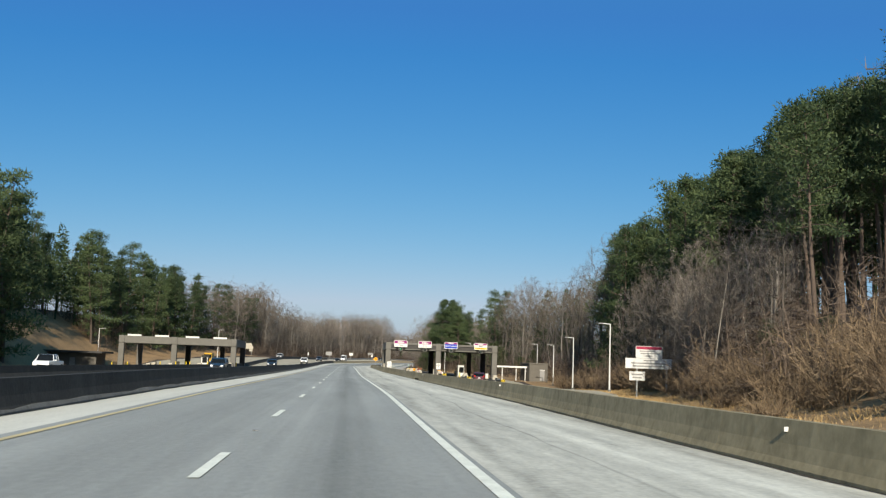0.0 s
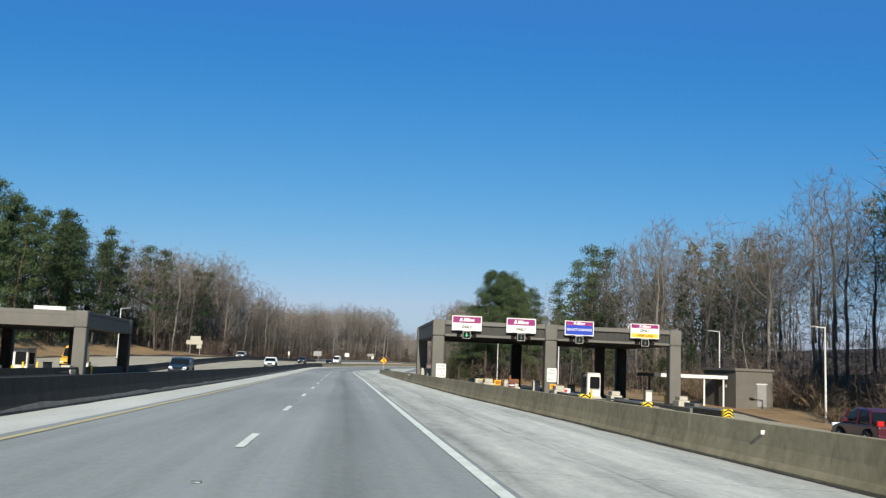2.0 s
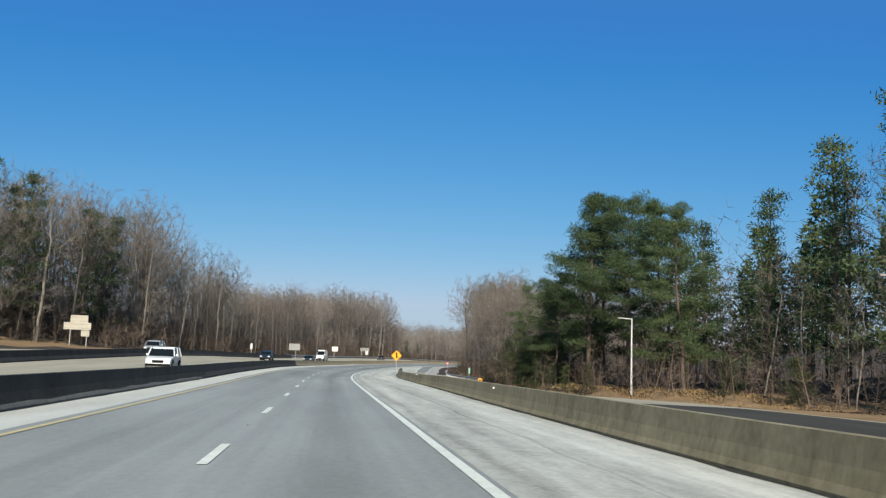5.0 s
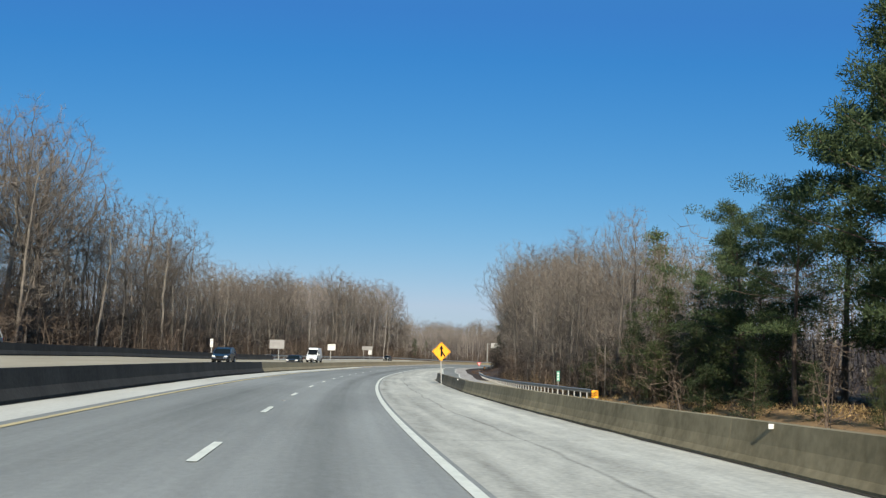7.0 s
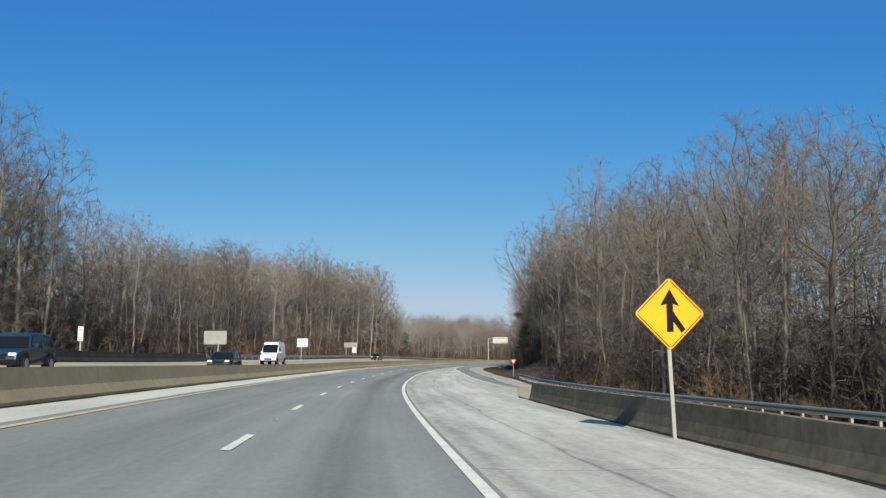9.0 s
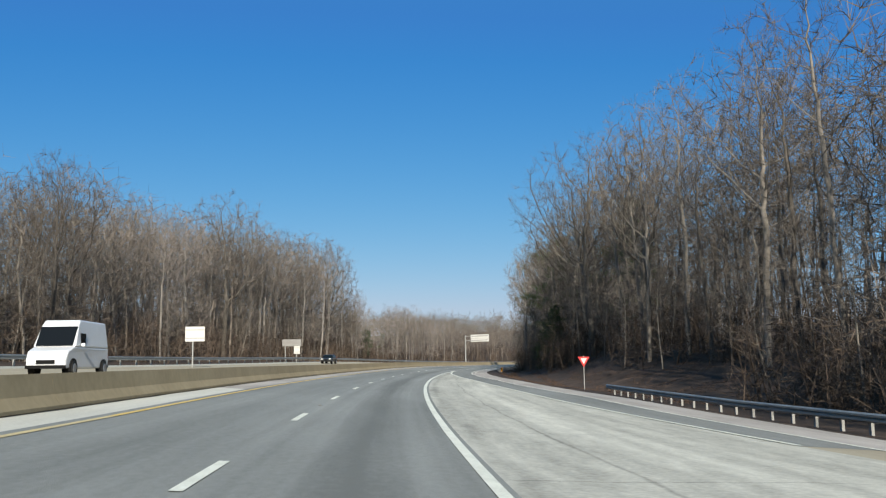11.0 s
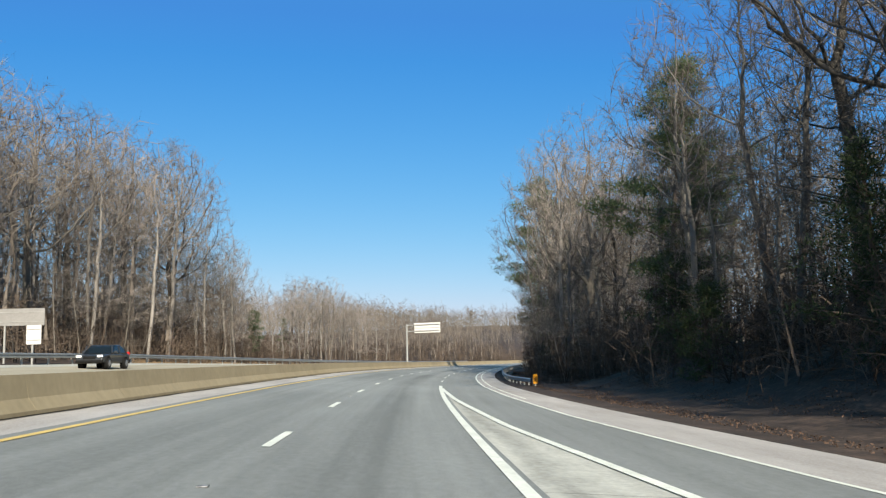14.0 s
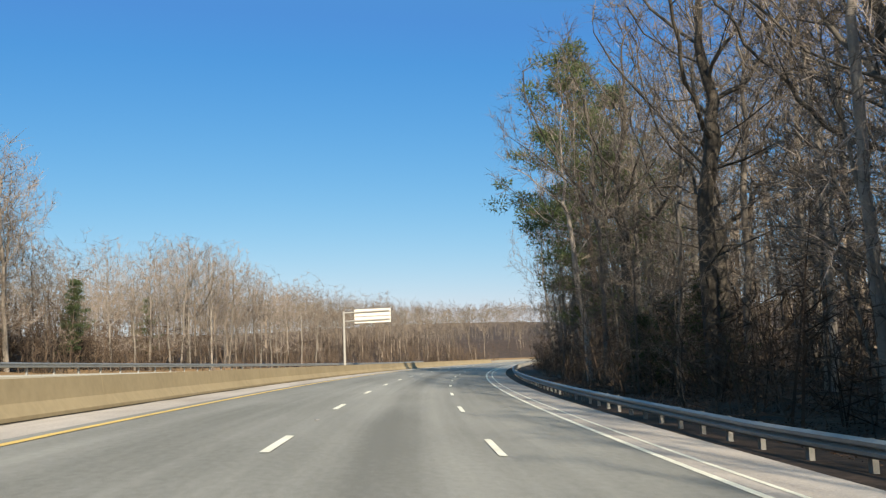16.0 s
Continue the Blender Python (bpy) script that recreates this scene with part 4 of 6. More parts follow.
# ours, right: pines on the bank before the toll plaza
for i in range(92):
    s = 54 + 120 * (i + rng.rand()) / 92
    wood(PINE, 22, i % 3, s, 9 + 18 * rng.rand(), 0.86 + 0.16 * rng.rand())
for s, o, z in ((138, 5, 0.9), (143, 8, 0.98), (148, 5.5, 0.95), (153, 9, 1.0), (158, 6, 0.95), (163, 9, 0.98), (168, 6.5, 0.88), (172, 10, 0.92)):
    wood(PINE, 22, 3, s, o, z)
for i in range(10):
    s = 60 + 90 * (i + rng.rand()) / 10
    wood(BARE, 22, i, s, 22 + 8 * rng.rand(), 0.95 + 0.1 * rng.rand())
for i in range(26):
    s = 60 + 90 * (i + rng.rand()) / 26
    grow(SLIM, i, s, float(right_foot(s)) + 4.5 + 6 * rng.rand(), 0.5 + 0.35 * rng.rand())
for i in range(104):
    s = 30 + 110 * (i + rng.rand()) / 104
    grow(SCRUB, i, s, float(right_foot(s)) + (1.5 if s < 62 else 3) + 8 * rng.rand() ** 0.8, 0.8 + 0.5 * rng.rand())
for s, o, z in ((52, 9, 0.55), (61, 7.5, 0.5), (84, 8, 0.55), (97, 7, 0.6)):
    grow(YOUNG, int(s), s, float(right_foot(s)) + o, z)
for i in range(34):
    s = 116 + 54 * (i + rng.rand()) / 34
    grow(SCRUB, i, s, float(right_foot(s)) + 0.5 + 6 * rng.rand(), 1.0 + 0.5 * rng.rand())
for i in range(20):
    s = 60 + 76 * (i + rng.rand()) / 20
    wood(PALE_TREE if i % 2 else BARE, 22, i, s, 5.5 + 4.5 * rng.rand(), 0.42 + 0.24 * rng.rand())
for i in range(24):
    s = 58 + 80 * (i + rng.rand()) / 24
    grow(SLIM, i, s, float(right_foot(s)) + 4 + 4.5 * rng.rand(), 0.6 + 0.4 * rng.rand())
# right: behind the plaza
for s, o, z in ((172, 9, 0.95), (179, 12, 1.0), (186, 8, 0.95), (192, 13, 1.0), (255, 7, 1.0), (259, 10, 1.04), (264, 8, 1.0), (268, 12, 0.95), (273, 8, 0.9), (284, 9, 0.85), (296, 11, 0.95), (308, 14, 0.95), (316, 5, 0.62), (325, 7, 0.7), (226, 17, 0.75), (236, 20, 0.7), (246, 16, 0.7), (220, 12, 0.6)):
    wood(PINE, 22, 3 if s > 200 else int(s), s, o, z)
for s, o, z in ((300, 4.0, 1.1), (294, 6, 1.05), (306, 8, 1.12), (288, 6, 0.98), (320, 5.5, 0.74), (314, 9, 1.0), (309, 3, 0.66), (281, 5, 0.9)):
    wood(NEAR_PINE, 20, 2 if s in (320, 309) else int(s) // 3, s, o, z)
for i in range(34):
    s = 150 + 110 * (i + rng.rand()) / 34
    wood(BARE, 22, i, s, 5 + 18 * rng.rand(), 0.82 + 0.2 * rng.rand())
for i in range(22):
    s = 158 + 122 * (i + rng.rand()) / 22
    grow(SLIM, i, s, float(right_foot(s)) + 3 + 7 * rng.rand(), 0.6 + 0.4 * rng.rand())
for s, d, z in ((303, 26.5, 0.42), (309, 25.5, 0.5), (316, 25, 0.62), (321, 26, 0.7), (297, 27, 0.4), (291, 28, 0.45), (326, 24.5, 0.9), (318, 28, 1.25), (324, 27.5, 1.15), (331, 26.5, 1.1), (312, 28.5, 1.1), (335, 25, 0.8), (503, 18, 1.0), (520, 17, 0.9), (531, 18, 1.0), (348, 25, 1.0), (214, 47, 0.7), (221, 45.5, 0.8), (228, 44, 0.9), (235, 44.5, 0.7), (243, 42, 0.9), (252, 40, 0.8), (262, 37, 0.7), (270, 35, 0.6), (586, 14.5, 0.8), (592, 17, 1.0), (577, 15.5, 0.7)):
    grow(YOUNG, int(s), s, d, z)
for k, (s, o, z) in enumerate(((240, 9, 1.05), (250, 12, 1.02), (246, 6, 0.97), (236, 7, 1.0), (229, 10, 0.95), (243, 12, 1.05), (254, 8, 0.98))):
    wood(BARE, 22, (0, 2, 3, 5)[k % 4], s, o, z)
for k, s, o, z in ((1, 340, 8, 0.7), (0, 337, 12, 0.62), (1, 344, 6, 0.42), (1, 333, 7, 0.5)):
    grow(FAR_PINE, k, s, float(right_foot(s)) + o, z)
for i in range(44):
    s = 164 + 54 * (i + rng.rand()) / 44
    grow(SCRUB, i, s, float(right_foot(s)) - 2 + 8 * rng.rand(), 0.9 + 0.5 * rng.rand())
# right: woods along the merge
for i in range(96):
    s = 332 + 330 * (i + rng.rand()) / 96
    open_bank = 430 < s < 545
    wood(PALE_TREE if s > 540 else BARE, 22, i, s, (7 if open_bank else 2.5) + 13 * rng.rand() ** 1.2, 0.8 + 0.22 * rng.rand())
for i in range(70):
    s = 326 + 310 * (i + rng.rand()) / 70
    grow(SLIM, i, s, float(right_foot(s)) + (6 if 430 < s < 545 else 1.2) + 6 * rng.rand(), 0.55 + 0.5 * rng.rand())
for s, o, z in ((508, 9, 1.03), (515, 11, 1.08), (490, 8, 1.05), (545, 12, 1.0), (568, 9, 1.0), (384, 8, 1.05), (470, 10, 1.0), (584, 7, 1.05), (598, 5, 1.06), (575, 4, 1.1), (560, 6, 1.05)):
    wood(OAK, 24, int(s), s, o, z)
for s, o, z in ((330, -9, 1.0), (346, -8, 1.0), (360, -7, 1.05), (368, -9, 1.05), (394, -6, 1.1), (430, -8, 1.0), (470, -7, 1.0), (488, -9, 1.0), (522, -6, 1.05), (536, -8, 1.0), (552, -6, 1.0), (566, -9, 1.05), (578, -8, 1.05), (586, -6, 1.03), (650, -6, 1.0)):
    wood(OAK, 24, int(s), s, o, z)
for s, o, k, z in ((614, 4.6, 0, 1.04), (622, 6, 1, 0.98), (536, 8, 1, 0.95), (500, 15, 1, 0.8)):
    wood(NEAR_PINE, 20, k, s, o, z)
for i in range(14):
    s = 330 + 90 * rng.rand()
    grow(SCRUB, i, s, float(right_foot(s)) + 0.8 + 3 * rng.rand(), 0.7 + 0.4 * rng.rand())
# left: behind the opposite plaza and along the far side
for i in range(56):
    s = 96 + 204 * (i + rng.rand()) / 56
    wood(FAR_PINE, 22, i, s, -(1.5 + 9 * rng.rand() if s < 165 else 13 + 11 * rng.rand() if s < 222 else 5 + 9 * rng.rand()), 0.82 + 0.22 * rng.rand())
for s, o, z in ((262, -5, 0.8), (268, -8, 0.9), (274, -4.5, 0.75), (280, -7, 0.85), (290, -5, 0.8), (296, -6.5, 0.8), (286, -9, 0.9), (298, -10, 0.95), (304, -9, 0.9), (312, -7, 0.95), (320, -5, 0.85), (327, -8, 0.95), (335, -6, 0.8), (343, -8, 0.8), (617, -5, 0.62), (621, -7, 0.75), (642, -8, 0.5)):
    wood(FAR_PINE, 22, int(s), s, o, z)
for i in range(110):
    s = 305 + 305 * (i + rng.rand()) / 110
    wood(PALE_TREE if s > 470 else BARE, 22, i, s, -2.5 - 11 * rng.rand() ** 1.2, 0.78 + 0.24 * rng.rand())
for i in range(60):
    s = 310 + 300 * (i + rng.rand()) / 60
    grow(SLIM, i, s, float(left_foot(s)) - 2 - 5 * rng.rand(), 0.55 + 0.45 * rng.rand())
for i in range(36):
    s = 600 + 100 * (i + rng.rand()) / 36
    wood(PALE_TREE, 22, i, s, -1.5 - 9 * rng.rand(), 0.78 + 0.25 * rng.rand())


def far_woods(name, places, shares, seed, material, label, pine=False, twigs=100, thick=0.1):
    """Woods too far to tell tree from tree: one mesh of many small trees."""
    r = np.random.RandomState(seed)
    kinds = []
    for k in range(5):
        g = Plant(seed + k)
        tall = 14 + 3 * g.r.rand()
        if pine:
            n = 430
            u = 0.25 + 0.75 * g.r.rand(n)
            az = g.r.rand(n) * 6.28
            out = 3.0 * (1.05 - u) ** 0.7 * g.r.rand(n) ** 0.4
            base = np.stack([np.cos(az) * out, np.sin(az) * out, u * tall], 1)
            g.blades(base, g.r.normal(size=(n, 3)) + np.stack([np.cos(az), np.sin(az), 0.4 + 0 * az], 1), 0.5 + 0.4 * g.r.rand(n), 0.27)
            g.blades([(0, 0, 0), (0, 0, 0)], [(0, 0, 1), (0, 0, 1)], [tall, tall], 0.3)
        else:
            q = g.r
            pole = bend(q, (0, 0, 0), (q.normal() * 0.04, q.normal() * 0.04, 1), tall * 0.5, 5, 0.05, 0.03)
            w = q.normal(size=(twigs // 2, 3))
            w *= q.rand(len(w), 1) ** 0.42 / np.linalg.norm(w, axis=1)[:, None]
            at, up = spread_limbs(q, pole, np.array([pole[-1][0], pole[-1][1], tall * 0.66]) + w * np.array([3.6, 3.6, tall * 0.36]), 1.2, 1.3, 0.1, 0.12)
            foot, way = at[np.array(up[1:])], at[1:] - at[np.array(up[1:])]
            g.blades(foot, way, np.linalg.norm(way, axis=1) * 1.2, np.where(np.arange(len(way)) < 5, 0.26, thick * 1.15))
            j = np.repeat(np.arange(5, len(way)), 2)
            g.blades(at[1:][j], way[j] / 1.2 * 0.7 + q.normal(size=(len(j), 3)) * 0.6 + np.array([0, 0, 0.1]), 0.8 + 0.9 * q.rand(len(j)), thick * 0.8)
        kinds.append(np.concatenate(g.t))
    chunks = []
    for (x, y, z, room), share in zip(places, shares):
        t = kinds[r.randint(5)]
        a = r.rand() * 6.28
        q = t * max(0.45, share * room / 15.5)
        chunks.append(np.stack([q[:, 0] * math.cos(a) - q[:, 1] * math.sin(a) + x, q[:, 0] * math.sin(a) + q[:, 1] * math.cos(a) + y, q[:, 2] + z], 1))
    return setting(name, fast_mesh(name, np.concatenate(chunks)), material, label, "stuff", "woods")


def fast_mesh(name, v):
    """Loose triangles from rows of corners."""
    me = bpy.data.meshes.new(name)
    me.vertices.add(len(v))
    me.vertices.foreach_set("co", v.ravel())
    nf = len(v) // 3
    me.loops.add(len(v))
    me.loops.foreach_set("vertex_index", np.arange(len(v)))
    me.polygons.add(nf)
    me.polygons.foreach_set("loop_start", np.arange(0, len(v), 3))
    me.polygons.foreach_set("loop_total", np.full(nf, 3))
    me.update(calc_edges=True)
    return me


def scatter(n, s0, s1, off0, off1, side, r):
    s = s0 + (s1 - s0) * r.rand(n)
    o = off0 + (off1 - off0) * r.rand(n)
    d = right_foot(s) + o if side > 0 else left_foot(s) - o
    room = np.maximum(np.array([treetops(a, b) for a, b in zip(s, d)]) - (terrain(s, d) - surface(s, d)), np.where(s > 700, 14, np.where(o > 20, 12, 7)))
    return np.concatenate([soil(s, d) - np.array([0, 0, 0.2]), room[:, None]], 1)


r9 = np.random.RandomState(99)
P = np.concatenate([scatter(90, 142, 200, 8, 26, 1, r9), scatter(200, 160, 330, 10, 40, 1, r9), scatter(210, 338, 430, 9, 36, 1, r9), scatter(320, 430, 560, 12, 34, 1, r9), scatter(190, 560, 700, 8, 32, 1, r9), scatter(240, 290, 430, 5, 24, -1, r9), scatter(420, 430, 612, 4, 24, -1, r9)])
far_woods("woods", P, 0.72 + 0.3 * r9.rand(len(P)), 61, TWIG_FAR, "leafless brown winter woods behind the road", False, 130, 0.055)
P = np.concatenate([scatter(120, 620, 800, 20, 60, 1, r9), scatter(260, 90, 240, 18, 60, -1, r9), scatter(200, 200, 430, 22, 60, -1, r9), scatter(160, 430, 610, 24, 60, -1, r9), scatter(60, 60, 160, 24, 44, 1, r9)])
far_woods("woods", P, 0.8 + 0.25 * r9.rand(len(P)), 65, TWIG_FAR, "leafless brown winter woods on the slopes farther back", False, 100, 0.085)
P = scatter(620, 612, 840, 2, 46, -1, r9)
far_woods("woods", P, 0.65 + 0.4 * r9.rand(len(P)), 71, TWIG_FAR, "young leafless woods along the far bend", False, 120, 0.055)
P = np.concatenate([scatter(420, 780, 1100, 0, 170, -1, r9), scatter(420, 690, 960, 30, 130, -1, r9), scatter(180, 700, 1100, 3, 80, 1, r9)])
far_woods("woods", P, 0.85 + 0.35 * r9.rand(len(P)), 73, TWIG_FAR, "leafless woods beyond the bend", False, 80, 0.11)
P = np.concatenate([scatter(460, 1050, 1560, -30, 320, -1, r9), scatter(140, 1050, 1500, -20, 200, 1, r9)])
far_woods("woods", P, 1.15 + 0.5 * r9.rand(len(P)), 75, TWIG_FAR, "distant leafless woods on the ridge", False, 60, 0.2)
P = np.concatenate([scatter(70, 66, 175, 20, 42, 1, r9), scatter(40, 240, 330, 14, 34, 1, r9), scatter(130, 95, 300, 12, 40, -1, r9)])
far_woods("pine_woods", P, 0.75 + 0.22 * r9.rand(len(P)), 81, NEEDLE, "dark green pines deep in the woods", True)


def undergrowth(places, sizes, seed, material, label):
    """Saplings and tangled twigs along the wood's edge, one mesh."""
    r = np.random.RandomState(seed)
    kinds = []
    for k in range(6):
        g = Plant(seed + 10 + k)
        q = g.r
        n = 4
        foot = q.normal(size=(n, 3)) * np.array([0.7, 0.7, 0])
        way = q.normal(size=(n, 3)) * 0.16 + np.array([0, 0, 1])
        ln = 2.2 + 3.8 * q.rand(n)
        g.blades(foot, way, ln, 0.075)
        m = 46
        i = q.randint(n, size=m)
        t = q.rand(m) * 0.9
        base = foot[i] + way[i] / np.linalg.norm(way[i], axis=1)[:, None] * (ln[i] * t)[:, None]
        w2 = q.normal(size=(m, 3)) * np.array([1, 1, 0.5]) + np.array([0, 0, 0.5])
        l2 = (0.8 + 1.1 * q.rand(m)) * (1.1 - 0.6 * t)
        g.blades(base, w2, l2, 0.042)
        j = np.repeat(np.arange(m), 2)
        b3 = base[j] + w2[j] / np.linalg.norm(w2[j], axis=1)[:, None] * (l2[j] * q.rand(len(j)))[:, None]
        g.blades(b3, w2[j] + q.normal(size=(len(j), 3)), 0.4 + 0.6 * q.rand(len(j)), 0.034)
        kinds.append(np.concatenate(g.t))
    chunks = []
    for (x, y, z, room), size in zip(places, sizes):
        t = kinds[r.randint(6)] * size
        a = r.rand() * 6.28
        chunks.append(np.stack([t[:, 0] * math.cos(a) - t[:, 1] * math.sin(a) + x, t[:, 0] * math.sin(a) + t[:, 1] * math.cos(a) + y, t[:, 2] + z], 1))
    return setting("undergrowth", fast_mesh("undergrowth", np.concatenate(chunks)), material, label, "stuff", "undergrowth")


P = np.concatenate([scatter(340, 325, 430, 1.5, 14, 1, r9), scatter(200, 430, 545, 6, 20, 1, r9), scatter(120, 488, 550, 4.0, 11, 1, r9), scatter(300, 545, 700, 1.0, 14, 1, r9), scatter(130, 40, 118, 4, 12, 1, r9), scatter(170, 118, 175, 0.5, 13, 1, r9), scatter(110, 165, 220, -1, 9, 1, r9), scatter(200, 175, 330, -2, 18, 1, r9), scatter(900, 310, 640, 1.5, 16, -1, r9), scatter(140, 555, 640, 4, 18, -1, r9), scatter(420, 640, 860, 1.5, 30, -1, r9), scatter(200, 250, 470, 12, 40, -1, r9), scatter(90, 80, 225, 14, 30, -1, r9), scatter(160, 225, 330, 4, 16, -1, r9)])
undergrowth(P, 0.7 + 0.7 * r9.rand(len(P)), 5, UNDERGROWTH, "tangled leafless saplings and undergrowth at the wood's edge")
P = np.concatenate([scatter(480, 312, 612, 7, 22, -1, r9), scatter(150, 332, 430, 6, 20, 1, r9), scatter(50, 436, 560, 11, 24, 1, r9), scatter(40, 560, 680, 10, 22, 1, r9)])
undergrowth(P, 1.5 + 0.9 * r9.rand(len(P)), 6, TWIG_FAR, "tall tangled saplings under the trees")


def scattered(name, n, s0, s1, off0, off1, side, length, width, upright, seed, material, label, lift=0.11):
    """Loose leaves or dry blades lying on the ground, one mesh."""
    g = Plant(seed)
    at = scatter(n, s0, s1, off0, off1, side, g.r)[:, :3] + np.array([0, 0, 0.1 + lift])
    g.blades(at, g.r.normal(size=(n, 3)) * np.array([1, 1, 0.35]) + np.array([0, 0, upright]), length * (0.6 + 0.8 * g.r.rand(n)), width)
    return setting(name, fast_mesh(name, np.concatenate(g.t)), material, label, "stuff", name.replace("_", " "))


DRY_GRASS = island_material("dry_grass_blades", (0.16, 0.10, 0.04), (0.46, 0.32, 0.15))
FALLEN = island_material("fallen_leaves", (0.03, 0.02, 0.015), (0.16, 0.10, 0.07))
scattered("grass", 20000, 26, 140, -1.8, 4.5, 1, 0.34, 0.05, 1.4, 201, DRY_GRASS, "dry golden grass at the foot of the bank", 0.0)
scattered("grass", 16000, 258, 348, -1.0, 4.5, 1, 0.34, 0.05, 1.4, 202, DRY_GRASS, "dry orange-brown grass between ramp and woods", 0.0)
scattered("leaf_litter", 60000, 430, 610, -1.2, 9, 1, 0.07, 0.05, 0.05, 203, FALLEN, "fallen brown leaves on the bank", 0.145)
scattered("leaf_litter", 9000, 235, 330, -1.0, 12, 1, 0.22, 0.14, 0.05, 204, FALLEN, "fallen brown leaves under the trees")

# ---- guard rails ----
WAVE = [(0, 0.44), (0.075, 0.49), (0.075, 0.55), (0.0, 0.595), (0.075, 0.64), (0.075, 0.70), (0, 0.75)]


def post_shape():
    bm = box(-0.05, 0.05, -0.075, 0.075, -0.3, 0.72)
    return box(-0.03, 0.03, -0.06, 0.06, 0.46, 0.74, 0, bm)


def guard_rail(s0, s1, line_d, face, label, step_m=1.905, rise=lambda s: 0.0):
    """W-beam rail on posts; face 1: the rail faces right, -1: it faces left."""
    g = thing("guard_rail", spot(s0, line_d(s0)), 0, label, "guard rail", "guard rails")
    inv = g.matrix_basis.inverted()
    post_me = bpy.data.meshes.new("rail_post")
    bm = post_shape()
    bm.to_mesh(post_me)
    bm.free()
    s = s0
    while s < s1:
        p = part("rail_post", post_me, POST_STEEL, g)
        q = Vector(spot(s, line_d(s) - face * 0.16, rise(s))) * SIZE
        p.matrix_basis = inv @ Matrix.Translation(q) @ Matrix.Rotation(heading(s), 4, "Z") @ Matrix.Diagonal((SIZE, SIZE, SIZE, 1))
        s += step_m
    s = s0
    n = len(WAVE)
    while s < s1 - 0.1:
        e = min(s + 3.81, s1)
        rows = []
        for u in (s, (s + e) / 2, e):
            for back in (0.0, 0.006):
                rows.append(spot(u, np.array([line_d(u) + face * (w - back) for w, _ in WAVE]), np.array([h + rise(u) for _, h in WAVE]), flat=surface(u, line_d(u))))
        v = [inv @ (Vector(q) * SIZE) for r in rows for q in r]
        f = []
        for i in range(2):
            for side in (0, 1):
                a, b = (2 * i + side) * n, (2 * i + 2 + side) * n
                for j in range(n - 1):
                    q = (a + j, a + j + 1, b + j + 1, b + j)
                    f.append(q if (side == 0) == (face > 0) else q[::-1])
        for i in range(2):
            for j in (0, n - 1):
                f.append((2 * i * n + j, (2 * i + 1) * n + j, (2 * i + 3) * n + j, (2 * i + 2) * n + j))
        part("rail_beam", mesh_of("rail_beam", v, f), STEEL, g)
        s = e
    return g


guard_rail(331, 445, lambda s: float(np.interp(s, [331, 345, 445], [20.8, 19.6, 15.9])), -1, "galvanised steel guard rail on pale posts along the ramp", rise=lambda s: float(np.interp(s, [345, 420], [0.22, -0.22])))
guard_rail(541, 740, lambda s: float(np.interp(s, [541, 552, 740], [9.9, 8.8, 8.5])), -1, "galvanised steel guard rail on pale posts below the woods", rise=lambda s: -0.32)
guard_rail(424, 760, lambda s: -22.2, 1, "galvanised steel guard rail beyond the opposite carriageway", 3.81)


# ---- signs ----
def flat_board(w, h, t=0.025, corner=0.0):
    return box(-w / 2, w / 2, -t / 2, t / 2, -h / 2, h / 2, 0)


def rounded_plate(w, h, r, t=0.012):
    bm = bmesh.new()
    pts = []
    for cx, cz, a0 in ((w / 2 - r, h / 2 - r, 0), (-w / 2 + r, h / 2 - r, 90), (-w / 2 + r, -h / 2 + r, 180), (w / 2 - r, -h / 2 + r, 270)):
        for k in range(5):
            a = radians(a0 + 22.5 * k)
            pts.append((cx + r * math.cos(a), cz + r * math.sin(a)))
    front = [bm.verts.new((x, -t / 2, z)) for x, z in pts]
    back = [bm.verts.new((x, t / 2, z)) for x, z in pts]
    bm.faces.new(front[::-1])
    bm.faces.new(back)
    for i in range(len(pts)):
        j = (i + 1) % len(pts)
        bm.faces.new((front[i], front[j], back[j], back[i]))
    bmesh.ops.recalc_face_normals(bm, faces=bm.faces)
    return bm


def moved(ob, x=0, y=0, z=0, rx=0, ry=0, rz=0):
    ob.matrix_basis = pose(x, y, z, rx, ry, rz)
    return ob


def polygon_plate(pts, t=0.01):
    bm = bmesh.new()
    front = [bm.verts.new((x, -t / 2, z)) for x, z in pts]
    back = [bm.verts.new((x, t / 2, z)) for x, z in pts]
    bm.faces.new(front)
    bm.faces.new(back[::-1])
    for i in range(len(pts)):
        j = (i + 1) % len(pts)
        bm.faces.new((front[i], back[i], back[j], front[j]))
    bmesh.ops.recalc_face_normals(bm, faces=bm.faces)
    return bm


def bars(parent, rows, material, y=-0.02):
    """Writing too small to read: plain bars."""
    for x, z, w, h in rows:
        part("writing_bar", box(x - w / 2, x + w / 2, y - 0.004, y, z - h / 2, z + h / 2), material, parent)


